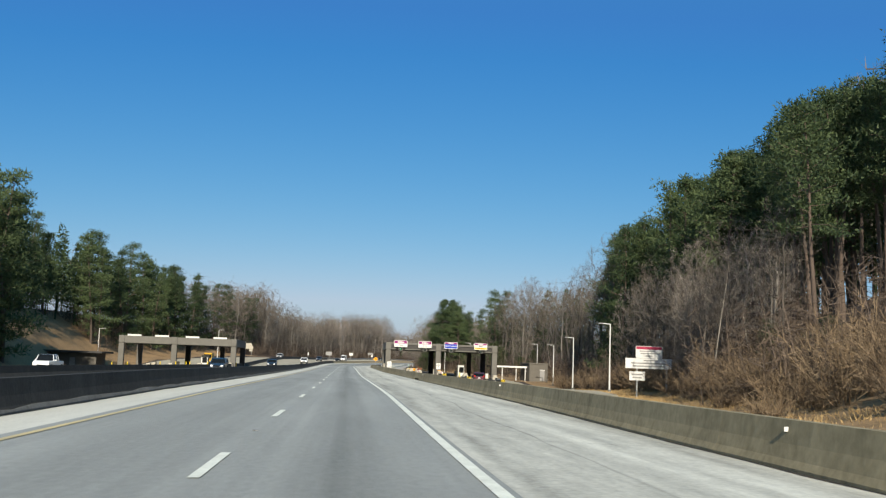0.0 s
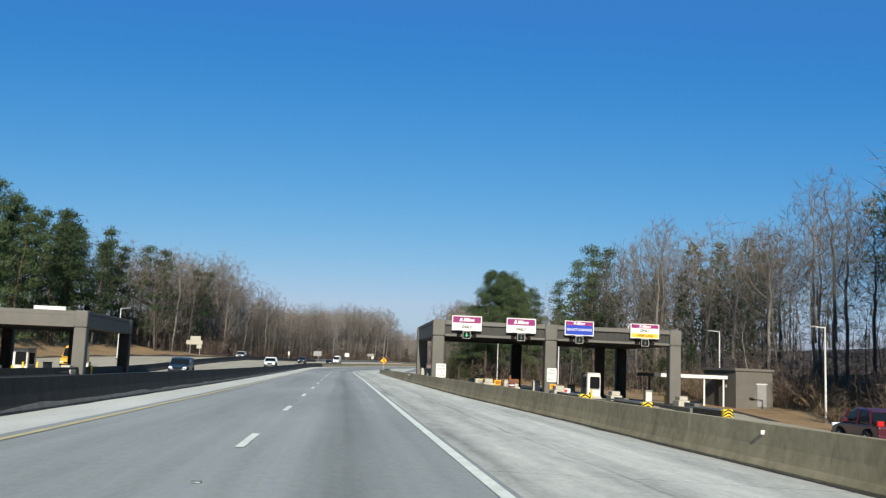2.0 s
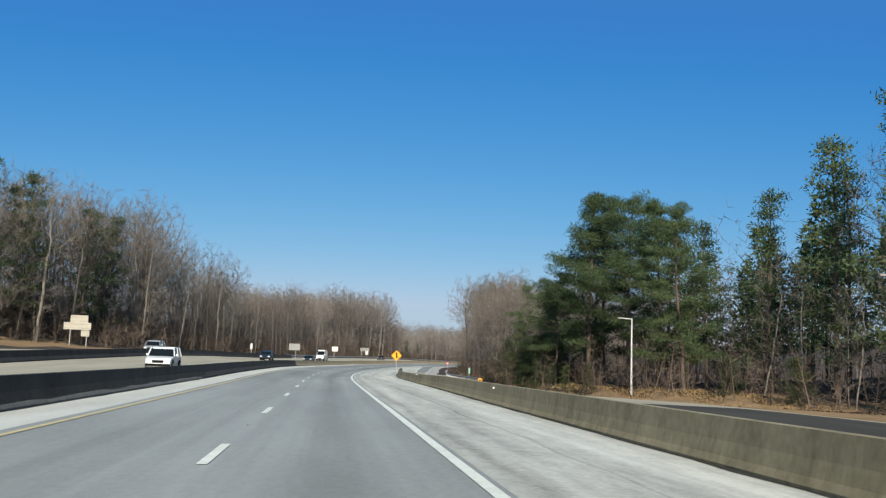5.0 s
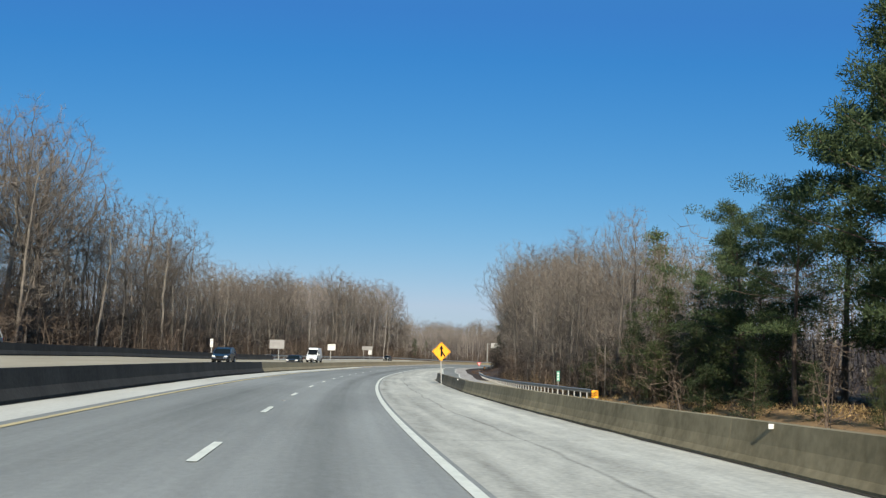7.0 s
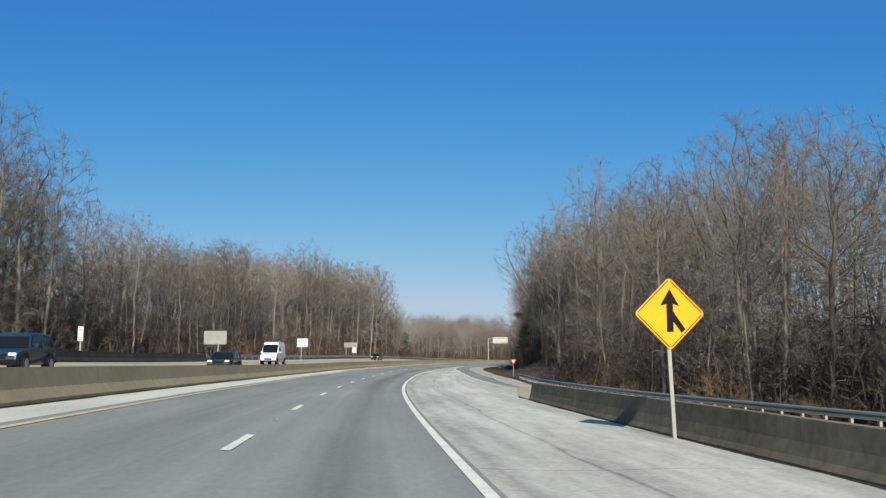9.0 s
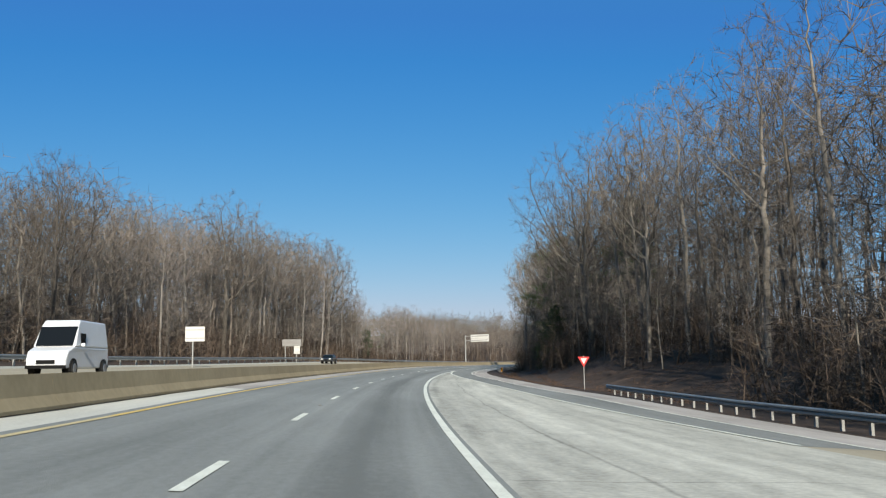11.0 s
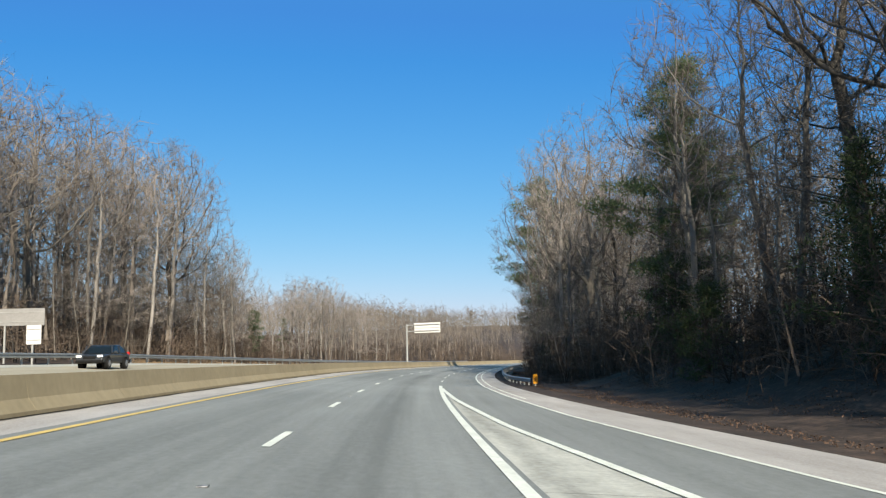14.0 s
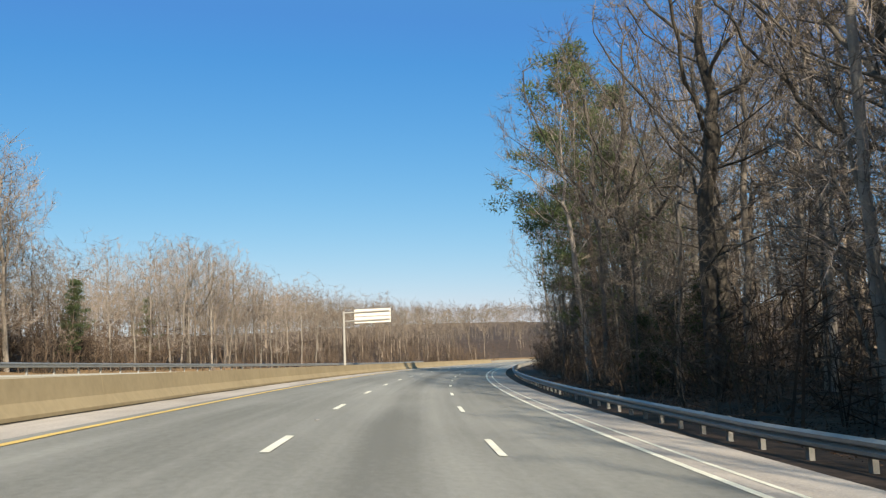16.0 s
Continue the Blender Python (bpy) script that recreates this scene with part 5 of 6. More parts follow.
# merge sign
m = thing("merge_sign", spot(334.6, 8.78, -0.1), heading(334) + radians(3), "yellow diamond merge sign with black arrow on a leaning steel post", "road sign")
moved(part("post", box(-0.045, 0.045, -0.03, 0.03, -0.3, 3.0, 0.012), POST_STEEL, m, "dull steel post"), 0, 0.05, 0, 0, -2.2, 0)
plate = moved(part("sign_plate", rounded_plate(1.15, 1.15, 0.085), SIGN_YELLOW, m), -0.06, 0, 2.82, 0, 45, 0)
border = []
rim = bmesh.new()
for k in range(4):
    a = box(-0.5, 0.5, -0.012, -0.008, 0.525, 0.545)
    a.transform(Matrix.Rotation(radians(90 * k), 4, "Y"))
    tmp = bpy.data.meshes.new("rim")
    a.to_mesh(tmp)
    a.free()
    rim.from_mesh(tmp)
part("border", rim, BLACK_PAINT, plate)
moved(part("arrow", polygon_plate([(-0.075, -0.4), (0.075, -0.4), (0.075, -0.17), (0.26, -0.42), (0.35, -0.34), (0.075, 0.05), (0.075, 0.22), (0.22, 0.17), (0.0, 0.55), (-0.22, 0.17), (-0.075, 0.22)]), BLACK_PAINT, m), -0.06, -0.014, 2.82, 0, 0, 0)

# yield sign
m = thing("yield_sign", spot(453.0, 15.5, -0.1), heading(453), "red and white triangular yield sign on a thin post", "road sign")
part("post", box(-0.03, 0.03, 0.01, 0.05, -0.3, 2.6, 0.008), POST_STEEL, m, "thin steel post")
p = moved(part("sign_plate", polygon_plate([(-0.46, 0.27), (0.0, -0.53), (0.46, 0.27)], 0.012), RED, m), 0, 0, 2.25)
moved(part("white_centre", polygon_plate([(-0.25, 0.15), (0.0, -0.29), (0.25, 0.15)], 0.006), WHITE_PAINT, p), 0, -0.01, 0.0)

MAROON = surface_material("maroon_sign_sheet", (0.26, 0.012, 0.045), (0.33, 0.018, 0.06), 0.5, 1, 8, 0.0)
# toll board before the plaza
m = thing("toll_sign", spot(89, 29.7, 0.1), heading(89) + radians(-4), "white toll information boards on two posts beside the ramp", "road sign")
for x, low, high in ((0.0, -0.4, 4.5), (2.9, 0.6, 3.4)):
    part("post", box(x - 0.07, x + 0.07, 0.03, 0.17, low, high, 0.01), POST_STEEL, m)
a = moved(part("sign_board", flat_board(2.6, 1.15), WHITE_PAINT, m), 1.15, 0, 4.15)
part("header_band", box(-1.25, 1.25, -0.018, -0.0135, 0.26, 0.54), MAROON, a, "dull red header")
bars(a, [(-0.2, 0.1, 1.5, 0.1), (0.1, -0.12, 1.9, 0.1), (0, -0.36, 0.7, 0.14)], GREY_SHEET)
a = moved(part("sign_board", flat_board(4.5, 0.98), WHITE_PAINT, m), 1.1, -0.03, 3.06)
bars(a, [(0.2, 0.3, 1.4, 0.12), (0.0, 0.02, 3.4, 0.12), (0.0, -0.26, 3.1, 0.12)], GREY_SHEET)
a = moved(part("sign_board", flat_board(1.5, 0.85), WHITE_PAINT, m), 0.0, 0, 1.85)
bars(a, [(0, 0.14, 1.1, 0.16), (0, -0.16, 0.9, 0.16)], GREY_SHEET)


def plain_sign(s, d, boards, posts, label, turn=0.0, category="road sign", low=-0.3):
    """Boards (x, z, width, height, material) seen from behind or afar, on posts (x, height)."""
    g = thing("road_sign", spot(s, d), heading(s) + turn, label, category)
    for x, top in posts:
        part("post", box(x - 0.06, x + 0.06, -0.05, 0.05, low, top, 0.01), POST_STEEL, g)
    for x, z, w, h, mat in boards:
        b = moved(part("sign_board", rounded_plate(w, h, 0.06, 0.03), mat, g), x, -0.08, z)
        for k in (-0.28, 0.28):
            part("brace", box(-w / 2 + 0.05, w / 2 - 0.05, -0.045, -0.016, k * h - 0.03, k * h + 0.03), POST_STEEL, b)
    return g


plain_sign(425.5, -20.6, [(0, 2.75, 2.7, 1.6, GREY_SHEET)], [(0.35, 3.3)], "grey back of a road sign beside the opposite carriageway")
plain_sign(465.5, -18.2, [(0.0, 3.0, 1.75, 1.35, WHITE_PAINT)], [(-0.2, 3.4)], "white board on a leaning post beside the opposite carriageway", radians(4))
plain_sign(535.5, -24.9, [(0.2, 3.05, 3.2, 1.15, GREY_SHEET), (1.1, 1.85, 1.0, 1.3, WHITE_PAINT)], [(-0.9, 3.4), (1.0, 3.4)], "grey sign back with a small white board below, on two posts")
plain_sign(323, -34, [(0, 3.5, 2.3, 1.0, PALE_BLOCK), (-0.2, 2.55, 3.6, 0.95, PALE_BLOCK), (0.9, 1.6, 1.1, 0.8, PALE_BLOCK)], [(-1.1, 3.6), (1.1, 3.6)], "pale weathered sign boards of the opposite toll plaza on two posts")
plain_sign(392, -23.2, [(0, 2.1, 0.45, 1.2, WHITE_PAINT)], [(0, 2.6)], "narrow white marker board on a post")

m = thing("mile_marker", spot(344, 20.3), heading(344), "small green marker plate on a pale post", "road sign")
part("post", box(-0.03, 0.03, 0, 0.04, -0.2, 1.7), POST_STEEL, m)
GREEN = surface_material("green_sign_sheet", (0.05, 0.2, 0.14), (0.08, 0.28, 0.2), 0.5, 1, 8, 0.0)
p = moved(part("sign_plate", rounded_plate(0.3, 0.95, 0.03), GREEN, m), 0, -0.02, 1.85)
bars(p, [(0, 0.25, 0.14, 0.16), (0, -0.02, 0.14, 0.16), (0, -0.28, 0.14, 0.16)], WHITE_PAINT, -0.008)


def hazard_plate(s, d, wide, tall, h, label):
    """Yellow plate with black diagonal stripes at a rail's end."""
    g = thing("hazard_marker", spot(s, d), heading(s), label, "road sign", "hazard markers")
    part("post", box(-0.04, 0.04, 0.01, 0.05, -0.2, h + tall / 2), POST_STEEL, g)
    p = moved(part("sign_plate", rounded_plate(wide, tall, 0.03), SIGN_YELLOW, g), 0, 0, h)
    n = 4
    for k in range(n):
        z = -tall / 2 + tall * (k + 0.5) / n
        w, q = wide / 2 * 0.94, tall / n * 0.27
        zs = [max(-tall / 2 + 0.01, min(tall / 2 - 0.01, v)) for v in (z - q - w * 0.7, z + w * 0.7 - q, z + w * 0.7 + q, z + q - w * 0.7)]
        moved(part("stripe", polygon_plate([(-w, zs[0]), (w, zs[1]), (w, zs[2]), (-w, zs[3])], 0.004), BLACK_PAINT, p), 0, -0.009, 0)
    return g


hazard_plate(540.2, 10.15, 0.33, 0.64, 0.42, "black and yellow striped marker at the guard rail's end")
hazard_plate(330.2, 20.9, 0.55, 0.6, 0.6, "square black and yellow marker at the guard rail's end")

# cantilever sign far ahead
m = thing("gantry_sign", spot(688, -20.5), heading(688) + radians(-4), "back of a white cantilever sign on a steel mast", "road sign")
part("mast", tube_bm([(0, 0, -0.5), (0, 0, 9.3)], 0.22, 10, None, 0.8), POST_STEEL, m)
part("arm", tube_bm([(0, 0, 9.0), (7.8, 0, 9.1)], 0.12, 8), POST_STEEL, m)
part("arm", tube_bm([(0, 0, 7.6), (7.8, 0, 7.7)], 0.12, 8), POST_STEEL, m)
a = moved(part("sign_board", flat_board(6.2, 2.3, 0.08), WHITE_PAINT, m), 4.9, 0.2, 8.35)
for z in (-0.75, -0.1, 0.55):
    part("stiffener", box(-3.05, 3.05, -0.12, -0.045, z, z + 0.1), GREY_SHEET, a)


# ---- lamps ----
def street_lamp(tall, arm, label):
    g = thing("street_lamp", (0, 0, 0), 0, label, "street lamp", "street lamps")
    part("base", tube_bm([(0, 0, -0.3), (0, 0, 0.25)], 0.2, 10), CLEAN_CONCRETE, g)
    part("pole", tube_bm([(0, 0, 0.25), (0, 0, tall)], 0.1, 8, None, 0.6), WHITE_PAINT, g, "pale painted pole")
    part("arm", tube_bm([(0, 0, tall - 0.06), (-arm, 0, tall)], 0.05, 6), WHITE_PAINT, g)
    part("lamp_head", box(-arm - 0.5, -arm + 0.05, -0.14, 0.14, tall - 0.07, tall + 0.07, 0.03), GREY_SHEET, g)
    return g


lamp = street_lamp(7.8, 0.9, "tall pale street lamp with a short arm")
spots = [(106.3, 31.9), (141.2, 36.0), (180.5, 41.6), (208.8, 44.1), (243, 33.4), (284, 30.6), (75, -52), (110, -53), (145, -54), (215, -53), (252, -32.1)]
lamp.matrix_basis = Matrix.Translation(Vector(spot(*spots[0])) * SIZE) @ Matrix.Rotation(heading(106), 4, "Z") @ Matrix.Diagonal((SIZE,) * 3 + (1,))
for s, d in spots[1:]:
    copy_thing(lamp, place(spot(s, d), heading(s) + (0 if d > 0 else math.pi)))

# ---- toll plazas: lane signs, islands and small things ----
GREEN_GLOW = bpy.data.materials.new("green_signal_light")
GREEN_GLOW.use_nodes = True
GREEN_GLOW.node_tree.nodes["Principled BSDF"].inputs["Base Color"].default_value = (0.02, 0.3, 0.12, 1)
GREEN_GLOW.node_tree.nodes["Principled BSDF"].inputs["Emission Color"].default_value = (0.03, 0.7, 0.2, 1)
GREEN_GLOW.node_tree.nodes["Principled BSDF"].inputs["Emission Strength"].default_value = 0.45
GREEN_DIM = surface_material("unlit_signal_arrow", (0.03, 0.06, 0.05), (0.08, 0.14, 0.12), 0.4, 2, 20, 0)
GLASS = bpy.data.materials.new("dark_glass")
GLASS.use_nodes = True
_b = GLASS.node_tree.nodes["Principled BSDF"]
_b.inputs["Base Color"].default_value, _b.inputs["Roughness"].default_value, _b.inputs["Specular IOR Level"].default_value = (0.008, 0.009, 0.010, 1), 0.2, 0.25

TURN0 = heading(187)


def at_plaza(x, y, z, base=right_plaza):
    """Plaza coordinates: x across from the first column, y away, z up."""
    c, s = math.cos(TURN0), math.sin(TURN0)
    return (base[0] + x * c - y * s, base[1] + x * s + y * c, base[2] + z)


def drop(x, y, base):
    """Height of the apron under a place on the plaza."""
    return float(surface(187.4 + y, x + (9.45 if base is right_plaza else -41.9))) - float(base[2])


def logo(parent, z, h, w):
    """A plain white slanted word-like shape on the purple band."""
    x = -w / 2
    for k, (share, tall, gap) in enumerate(((0.17, 1.0, 0.02), (0.06, 0.25, 0.02), (0.2, 1.0, 0.015), (0.15, 1.0, 0.02), (0.12, 0.7, 0.015), (0.11, 0.7, 0.015), (0.11, 0.7, 0.0))):
        wide, lean, low = share * w, 0.16 * h, -h / 2
        top = low + h * tall
        moved(part("logo_mark", polygon_plate([(x + low * 0.35, low), (x + wide + low * 0.35, low), (x + wide + top * 0.35, top), (x + top * 0.35, top)], 0.004), WHITE_PAINT, parent), 0, -0.034, z)
        x += wide + gap * w


def lane_sign(x, words, look_of, label):
    g = thing("lane_sign", at_plaza(x, -0.62, 5.72), TURN0, label, "toll sign", "lane signs of the toll plaza")
    w, h = 2.62, 1.3
    part("sign_board", box(-w / 2, w / 2, -0.025, 0.025, -h / 2, h / 2, 0.008), WHITE_PAINT, g)
    if look_of == "plain":
        part("purple_band", box(-w / 2 + 0.09, w / 2 - 0.09, -0.031, -0.026, 0.03, h / 2 - 0.09), PURPLE, g)
        logo(g, 0.3, 0.29, 1.25)
        lettering(words[0], 0.32, BLACK_PAINT, g, (0, -0.03, -0.33), wide=1.05)
    elif look_of == "blue":
        part("purple_band", box(-w / 2 + 0.09, w / 2 - 0.09, -0.031, -0.026, 0.27, h / 2 - 0.07), PURPLE, g)
        logo(g, 0.43, 0.2, 1.0)
        part("blue_field", box(-w / 2 + 0.09, w / 2 - 0.09, -0.031, -0.026, -h / 2 + 0.09, 0.265), BLUE, g)
        lettering(words[0], 0.29, WHITE_PAINT, g, (0, -0.036, -0.13), wide=1.0)
    else:
        part("purple_band", box(-w / 2 + 0.09, w / 2 - 0.09, -0.031, -0.026, 0.27, h / 2 - 0.07), PURPLE, g)
        logo(g, 0.43, 0.2, 1.0)
        lettering(words[0], 0.3, BLACK_PAINT, g, (0, -0.03, 0.05), wide=1.1)
        part("amber_band", box(-w / 2 + 0.09, w / 2 - 0.09, -0.031, -0.026, -h / 2 + 0.09, -0.2), AMBER, g)
        lettering(words[1], 0.24, BLACK_PAINT, g, (0, -0.036, -0.39), wide=1.1)
    for sx in (-0.6, 0.6):
        part("hanger", tube_bm([(sx * 0.7, 0.02, -h / 2), (sx, 0.04, -1.02)], 0.035, 6), BLACK_PAINT, g)
        part("floodlight", box(sx * 1.05 - 0.19, sx * 1.05 + 0.19, -0.2, 0.05, -h / 2 - 0.14, -h / 2 + 0.02, 0.02), BLACK_PAINT, g)
        part("floodlight", box(sx * 1.15 - 0.16, sx * 1.15 + 0.16, -0.12, 0.1, -1.12, -0.96, 0.02), BLACK_PAINT, g)
    part("mounting_beam", box(-0.75, 0.75, 0.03, 0.2, -0.75, -0.66), BLACK_PAINT, g)
    sig = part("lane_signal", box(-0.37, 0.37, -0.12, 0.1, -1.36, -0.66, 0.02), BLACK_PAINT, g, "square black lane signal")
    part("frame", box(-0.34, 0.34, -0.135, -0.122, -1.33, -0.69), GREY_SHEET, sig)
    part("lens", box(-0.29, 0.29, -0.141, -0.136, -1.28, -0.74), BLACK_PAINT, sig)
    moved(part("green_arrow", polygon_plate([(0, -0.17), (0.15, 0.0), (0.08, 0.0), (0.035, -0.06), (0.035, 0.17), (-0.035, 0.17), (-0.035, -0.06), (-0.08, 0.0), (-0.15, 0.0)], 0.004), GREEN_GLOW if x < 5 else GREEN_DIM, sig), 0, -0.145, -1.01)
    return g


lane_sign(2.75, ["ONLY"], "plain", "white toll sign with purple band over a green lane arrow")
lane_sign(7.55, ["ONLY"], "plain", "white toll sign with purple band over a green lane arrow")
lane_sign(12.75, ["EXACT CHANGE"], "blue", "blue and purple exact change toll sign over a lane arrow")
lane_sign(18.7, ["ONLY", "WIDE LOAD"], "amber", "white toll sign with purple and amber bands over a lane arrow")


def speed_sign(x, label):
    g = thing("speed_sign", at_plaza(x, -0.54, 1.55), TURN0, label, "road sign", "speed signs")
    part("sign_plate", rounded_plate(0.86, 1.2, 0.08, 0.014), WHITE_PAINT, g)
    for k, w in enumerate(("MAX", "SPEED", "10", "M.P.H.")):
        lettering(w, 0.215, SIGN_BLACK, g, (0, -0.009, 0.4 - 0.265 * k), wide=1.16, bold=0.0)
    return g


speed_sign(0.65, "white maximum speed sign on the concrete column")
speed_sign(10.4, "white maximum speed sign on the concrete column")
m = thing("notice_board", at_plaza(10.55, -0.545, 0.55), TURN0, "small yellow notice plate on the column", "notice")
part("sign_plate", rounded_plate(0.6, 0.42, 0.04), SIGN_YELLOW, m)
bars(m, [(0, 0.09, 0.4, 0.05), (0, -0.02, 0.44, 0.05), (0, -0.12, 0.36, 0.05)], BLACK_PAINT, -0.008)


def island(x, y0, y1, label, wide=0.75, base=None):
    base = right_plaza if base is None else base
    g = thing("toll_island", at_plaza(x, 0, drop(x, 2, base), base), TURN0, label, "toll island", "toll islands")
    part("pad", box(-wide, wide, y0, y1, -0.6, 0.14, 0.05), CLEAN_CONCRETE, g)
    part("low_wall", box(-0.22, 0.22, y0 + 0.4, -1.1, 0.14, 0.5, 0.04), CLEAN_CONCRETE, g)
    return g


def block(x, y, w, l, h, base=None, turn=0.0, mat=None, name="concrete_block", label="pale concrete block on a toll island"):
    base = right_plaza if base is None else base
    g = thing(name, at_plaza(x, y, 0.13 + drop(x, 2, base), base), TURN0 + turn, label, "block", "concrete blocks")
    part("lower_block", box(-w / 2, w / 2, -l / 2, l / 2, -0.1, h * 0.6, 0.06), mat or PALE_BLOCK, g)
    part("upper_block", box(-w * 0.36, w * 0.36, -l * 0.4, l * 0.4, h * 0.6, h, 0.05), mat or PALE_BLOCK, g)
    return g


def bollard(x, y, h, base=None, mat=None, label="yellow steel bollard on a toll island"):
    base = right_plaza if base is None else base
    g = thing("bollard", at_plaza(x, y, 0.12 + drop(x, 2, base), base), 0, label, "bollard", "bollards")
    part("tube", tube_bm([(0, 0, -0.1), (0, 0, h)], 0.09, 10), mat or SAFETY_YELLOW, g)
    part("cap", tube_bm([(0, 0, h), (0, 0, h + 0.05)], 0.09, 10, None, 0.5), mat or SAFETY_YELLOW, g)
    return g


def booth(x, y, base=None, label="white toll booth with dark windows"):
    base = right_plaza if base is None else base
    g = thing("toll_booth", at_plaza(x, y, 0.13 + drop(x, 2, base), base), TURN0, label, "toll booth", "toll booths")
    part("body", box(-0.65, 0.65, -1.2, 1.2, -0.1, 2.25, 0.14), WHITE_PAINT, g)
    for sx in (-0.668, 0.656):
        part("side_panel", box(sx, sx + 0.012, -0.95, 0.95, 0.1, 0.85), GREY_SHEET, g)
        part("side_window", box(sx, sx + 0.012, -0.85, 0.6, 0.95, 1.95), GLASS, g)
    win = moved(part("front_window", rounded_plate(0.92, 1.1, 0.12, 0.03), GLASS, g, "dark glass window"), 0.06, -1.21, 1.45)
    part("window_rim", box(-0.5, 0.5, -0.02, 0.005, -0.62, -0.57), GREY_SHEET, win)
    part("roof", box(-0.62, 0.62, -1.16, 1.16, 2.25, 2.36, 0.05), WHITE_PAINT, g)
    part("plinth", box(-0.7, 0.7, -1.3, 1.3, -0.12, 0.22, 0.04), PALE_BLOCK, g)
    return g


def crash_cushion(x, y, long, label):
    """A low attenuator of stacked dark rails with a chevron nose."""
    g = thing("crash_cushion", at_plaza(x, y, drop(x, y, right_plaza)), TURN0, label, "crash cushion", "crash cushions")
    for sx in (-0.36, 0.36):
        for k in range(4):
            part("rail", box(sx - 0.06, sx + 0.06, 0.5, long, 0.14 + k * 0.19, 0.27 + k * 0.19, 0.03), DARK_METAL if k < 3 else STEEL, g)
    n = int(long / 0.9)
    for k in range(n):
        part("diaphragm", box(-0.3, 0.3, 0.7 + k * 0.9, 0.76 + k * 0.9, 0.05, 0.8), BLACK_PAINT, g)
        for sx in (-0.425, 0.425):
            part("bolt_plate", box(sx - 0.015, sx + 0.015, 0.85 + k * 0.9, 1.15 + k * 0.9, 0.18, 0.27), WHITE_PAINT, g)
    nose = part("nose", box(-0.4, 0.4, 0.0, 0.5, 0.05, 0.88, 0.12), SAFETY_YELLOW, g, "yellow nose with black chevrons")
    for k in range(3):
        z = 0.2 + k * 0.23
        for sx in (-1, 1):
            moved(part("chevron", polygon_plate([(0, z + 0.12), (sx * 0.38, z - 0.1), (sx * 0.38, z + 0.01), (0, z + 0.23)], 0.006), BLACK_PAINT, nose), 0, -0.005, 0)
    return g


for base, flip in ((right_plaza, 0), (left_plaza, 1)):
    for x in (0.0, 5.4, 10.3, 15.6, 21.6):
        island(x, -6.0, 20.0, "low concrete toll island between the lanes", base=base)
    booth(15.5, 5.4, base)
    for x, y in ((5.2, 2.2), (5.5, 5.5), (10.4, -3.2), (15.6, -2.0), (21.4, -2.5), (4.9, 9.0), (0.4, 6.0)):
        block(x, y, 1.0, 1.5, 0.85, base)
    for x, y in ((4.9, 3.2), (15.1, 3.6), (21.9, 3.0)):
        bollard(x, y, 0.8, base)
    if flip:
        for x, y in ((-1.5, 1.0), (0.8, 2.5), (2.0, -1.5), (7.6, 1.0), (9.6, 2.0), (10.9, -1.0), (12.2, 3.0), (13.4, 0.0), (16.5, 2.0), (18.0, 1.0)):
            bollard(x, y, 1.1, base)
    # payment machines: a tan cabinet with a pale front and a yellow post
    for x, y in ((5.3, 7.4), (10.2, 5.2), (15.4, 12.5), (20.9, 5.0)):
        g = thing("toll_machine", at_plaza(x, y, 0.13 + drop(x, 2, base), base), TURN0, "tan payment machine with a pale front on a toll island", "toll machine", "toll machines")
        part("cabinet", box(-0.32, 0.32, -0.35, 0.35, 0, 1.05, 0.03), PALE_BLOCK, g)
        part("hood", box(-0.36, 0.36, -0.4, 0.4, 1.05, 1.15, 0.03), GREY_SHEET, g)
        part("front_panel", box(-0.25, 0.25, -0.365, -0.352, 0.15, 0.95), WHITE_PAINT, g)
        part("post", tube_bm([(0, 0.66, 0), (0, 0.66, 1.0)], 0.06, 10), SAFETY_YELLOW, g)
    g = thing("inner_column", at_plaza(18.0, 11.5, drop(18, 11.5, base) - 0.1, base), TURN0, "concrete column under the canopy, coloured near black for its shade", "column")
    # roof shade is in the shaft's base colour
    part("shaft", box(-0.42, 0.42, -0.42, 0.42, 0, 5.3, 0.06), SHADED_COLUMN, g)
for x, y, far in ((10.5, -11.7, 6.6), (15.0, -12.9, 8.6), (21.5, -12.3, 7.6)):
    crash_cushion(x, y, far, "low steel crash cushion with yellow and black chevron nose")

MAROON_PLASTIC = surface_material("faded_maroon_plastic", (0.10, 0.022, 0.03), (0.2, 0.05, 0.06), 0.6, 2, 12, 0.05)
RUST = surface_material("rusty_steel", (0.10, 0.04, 0.02), (0.22, 0.095, 0.045), 0.85, 2, 14, 0.2)


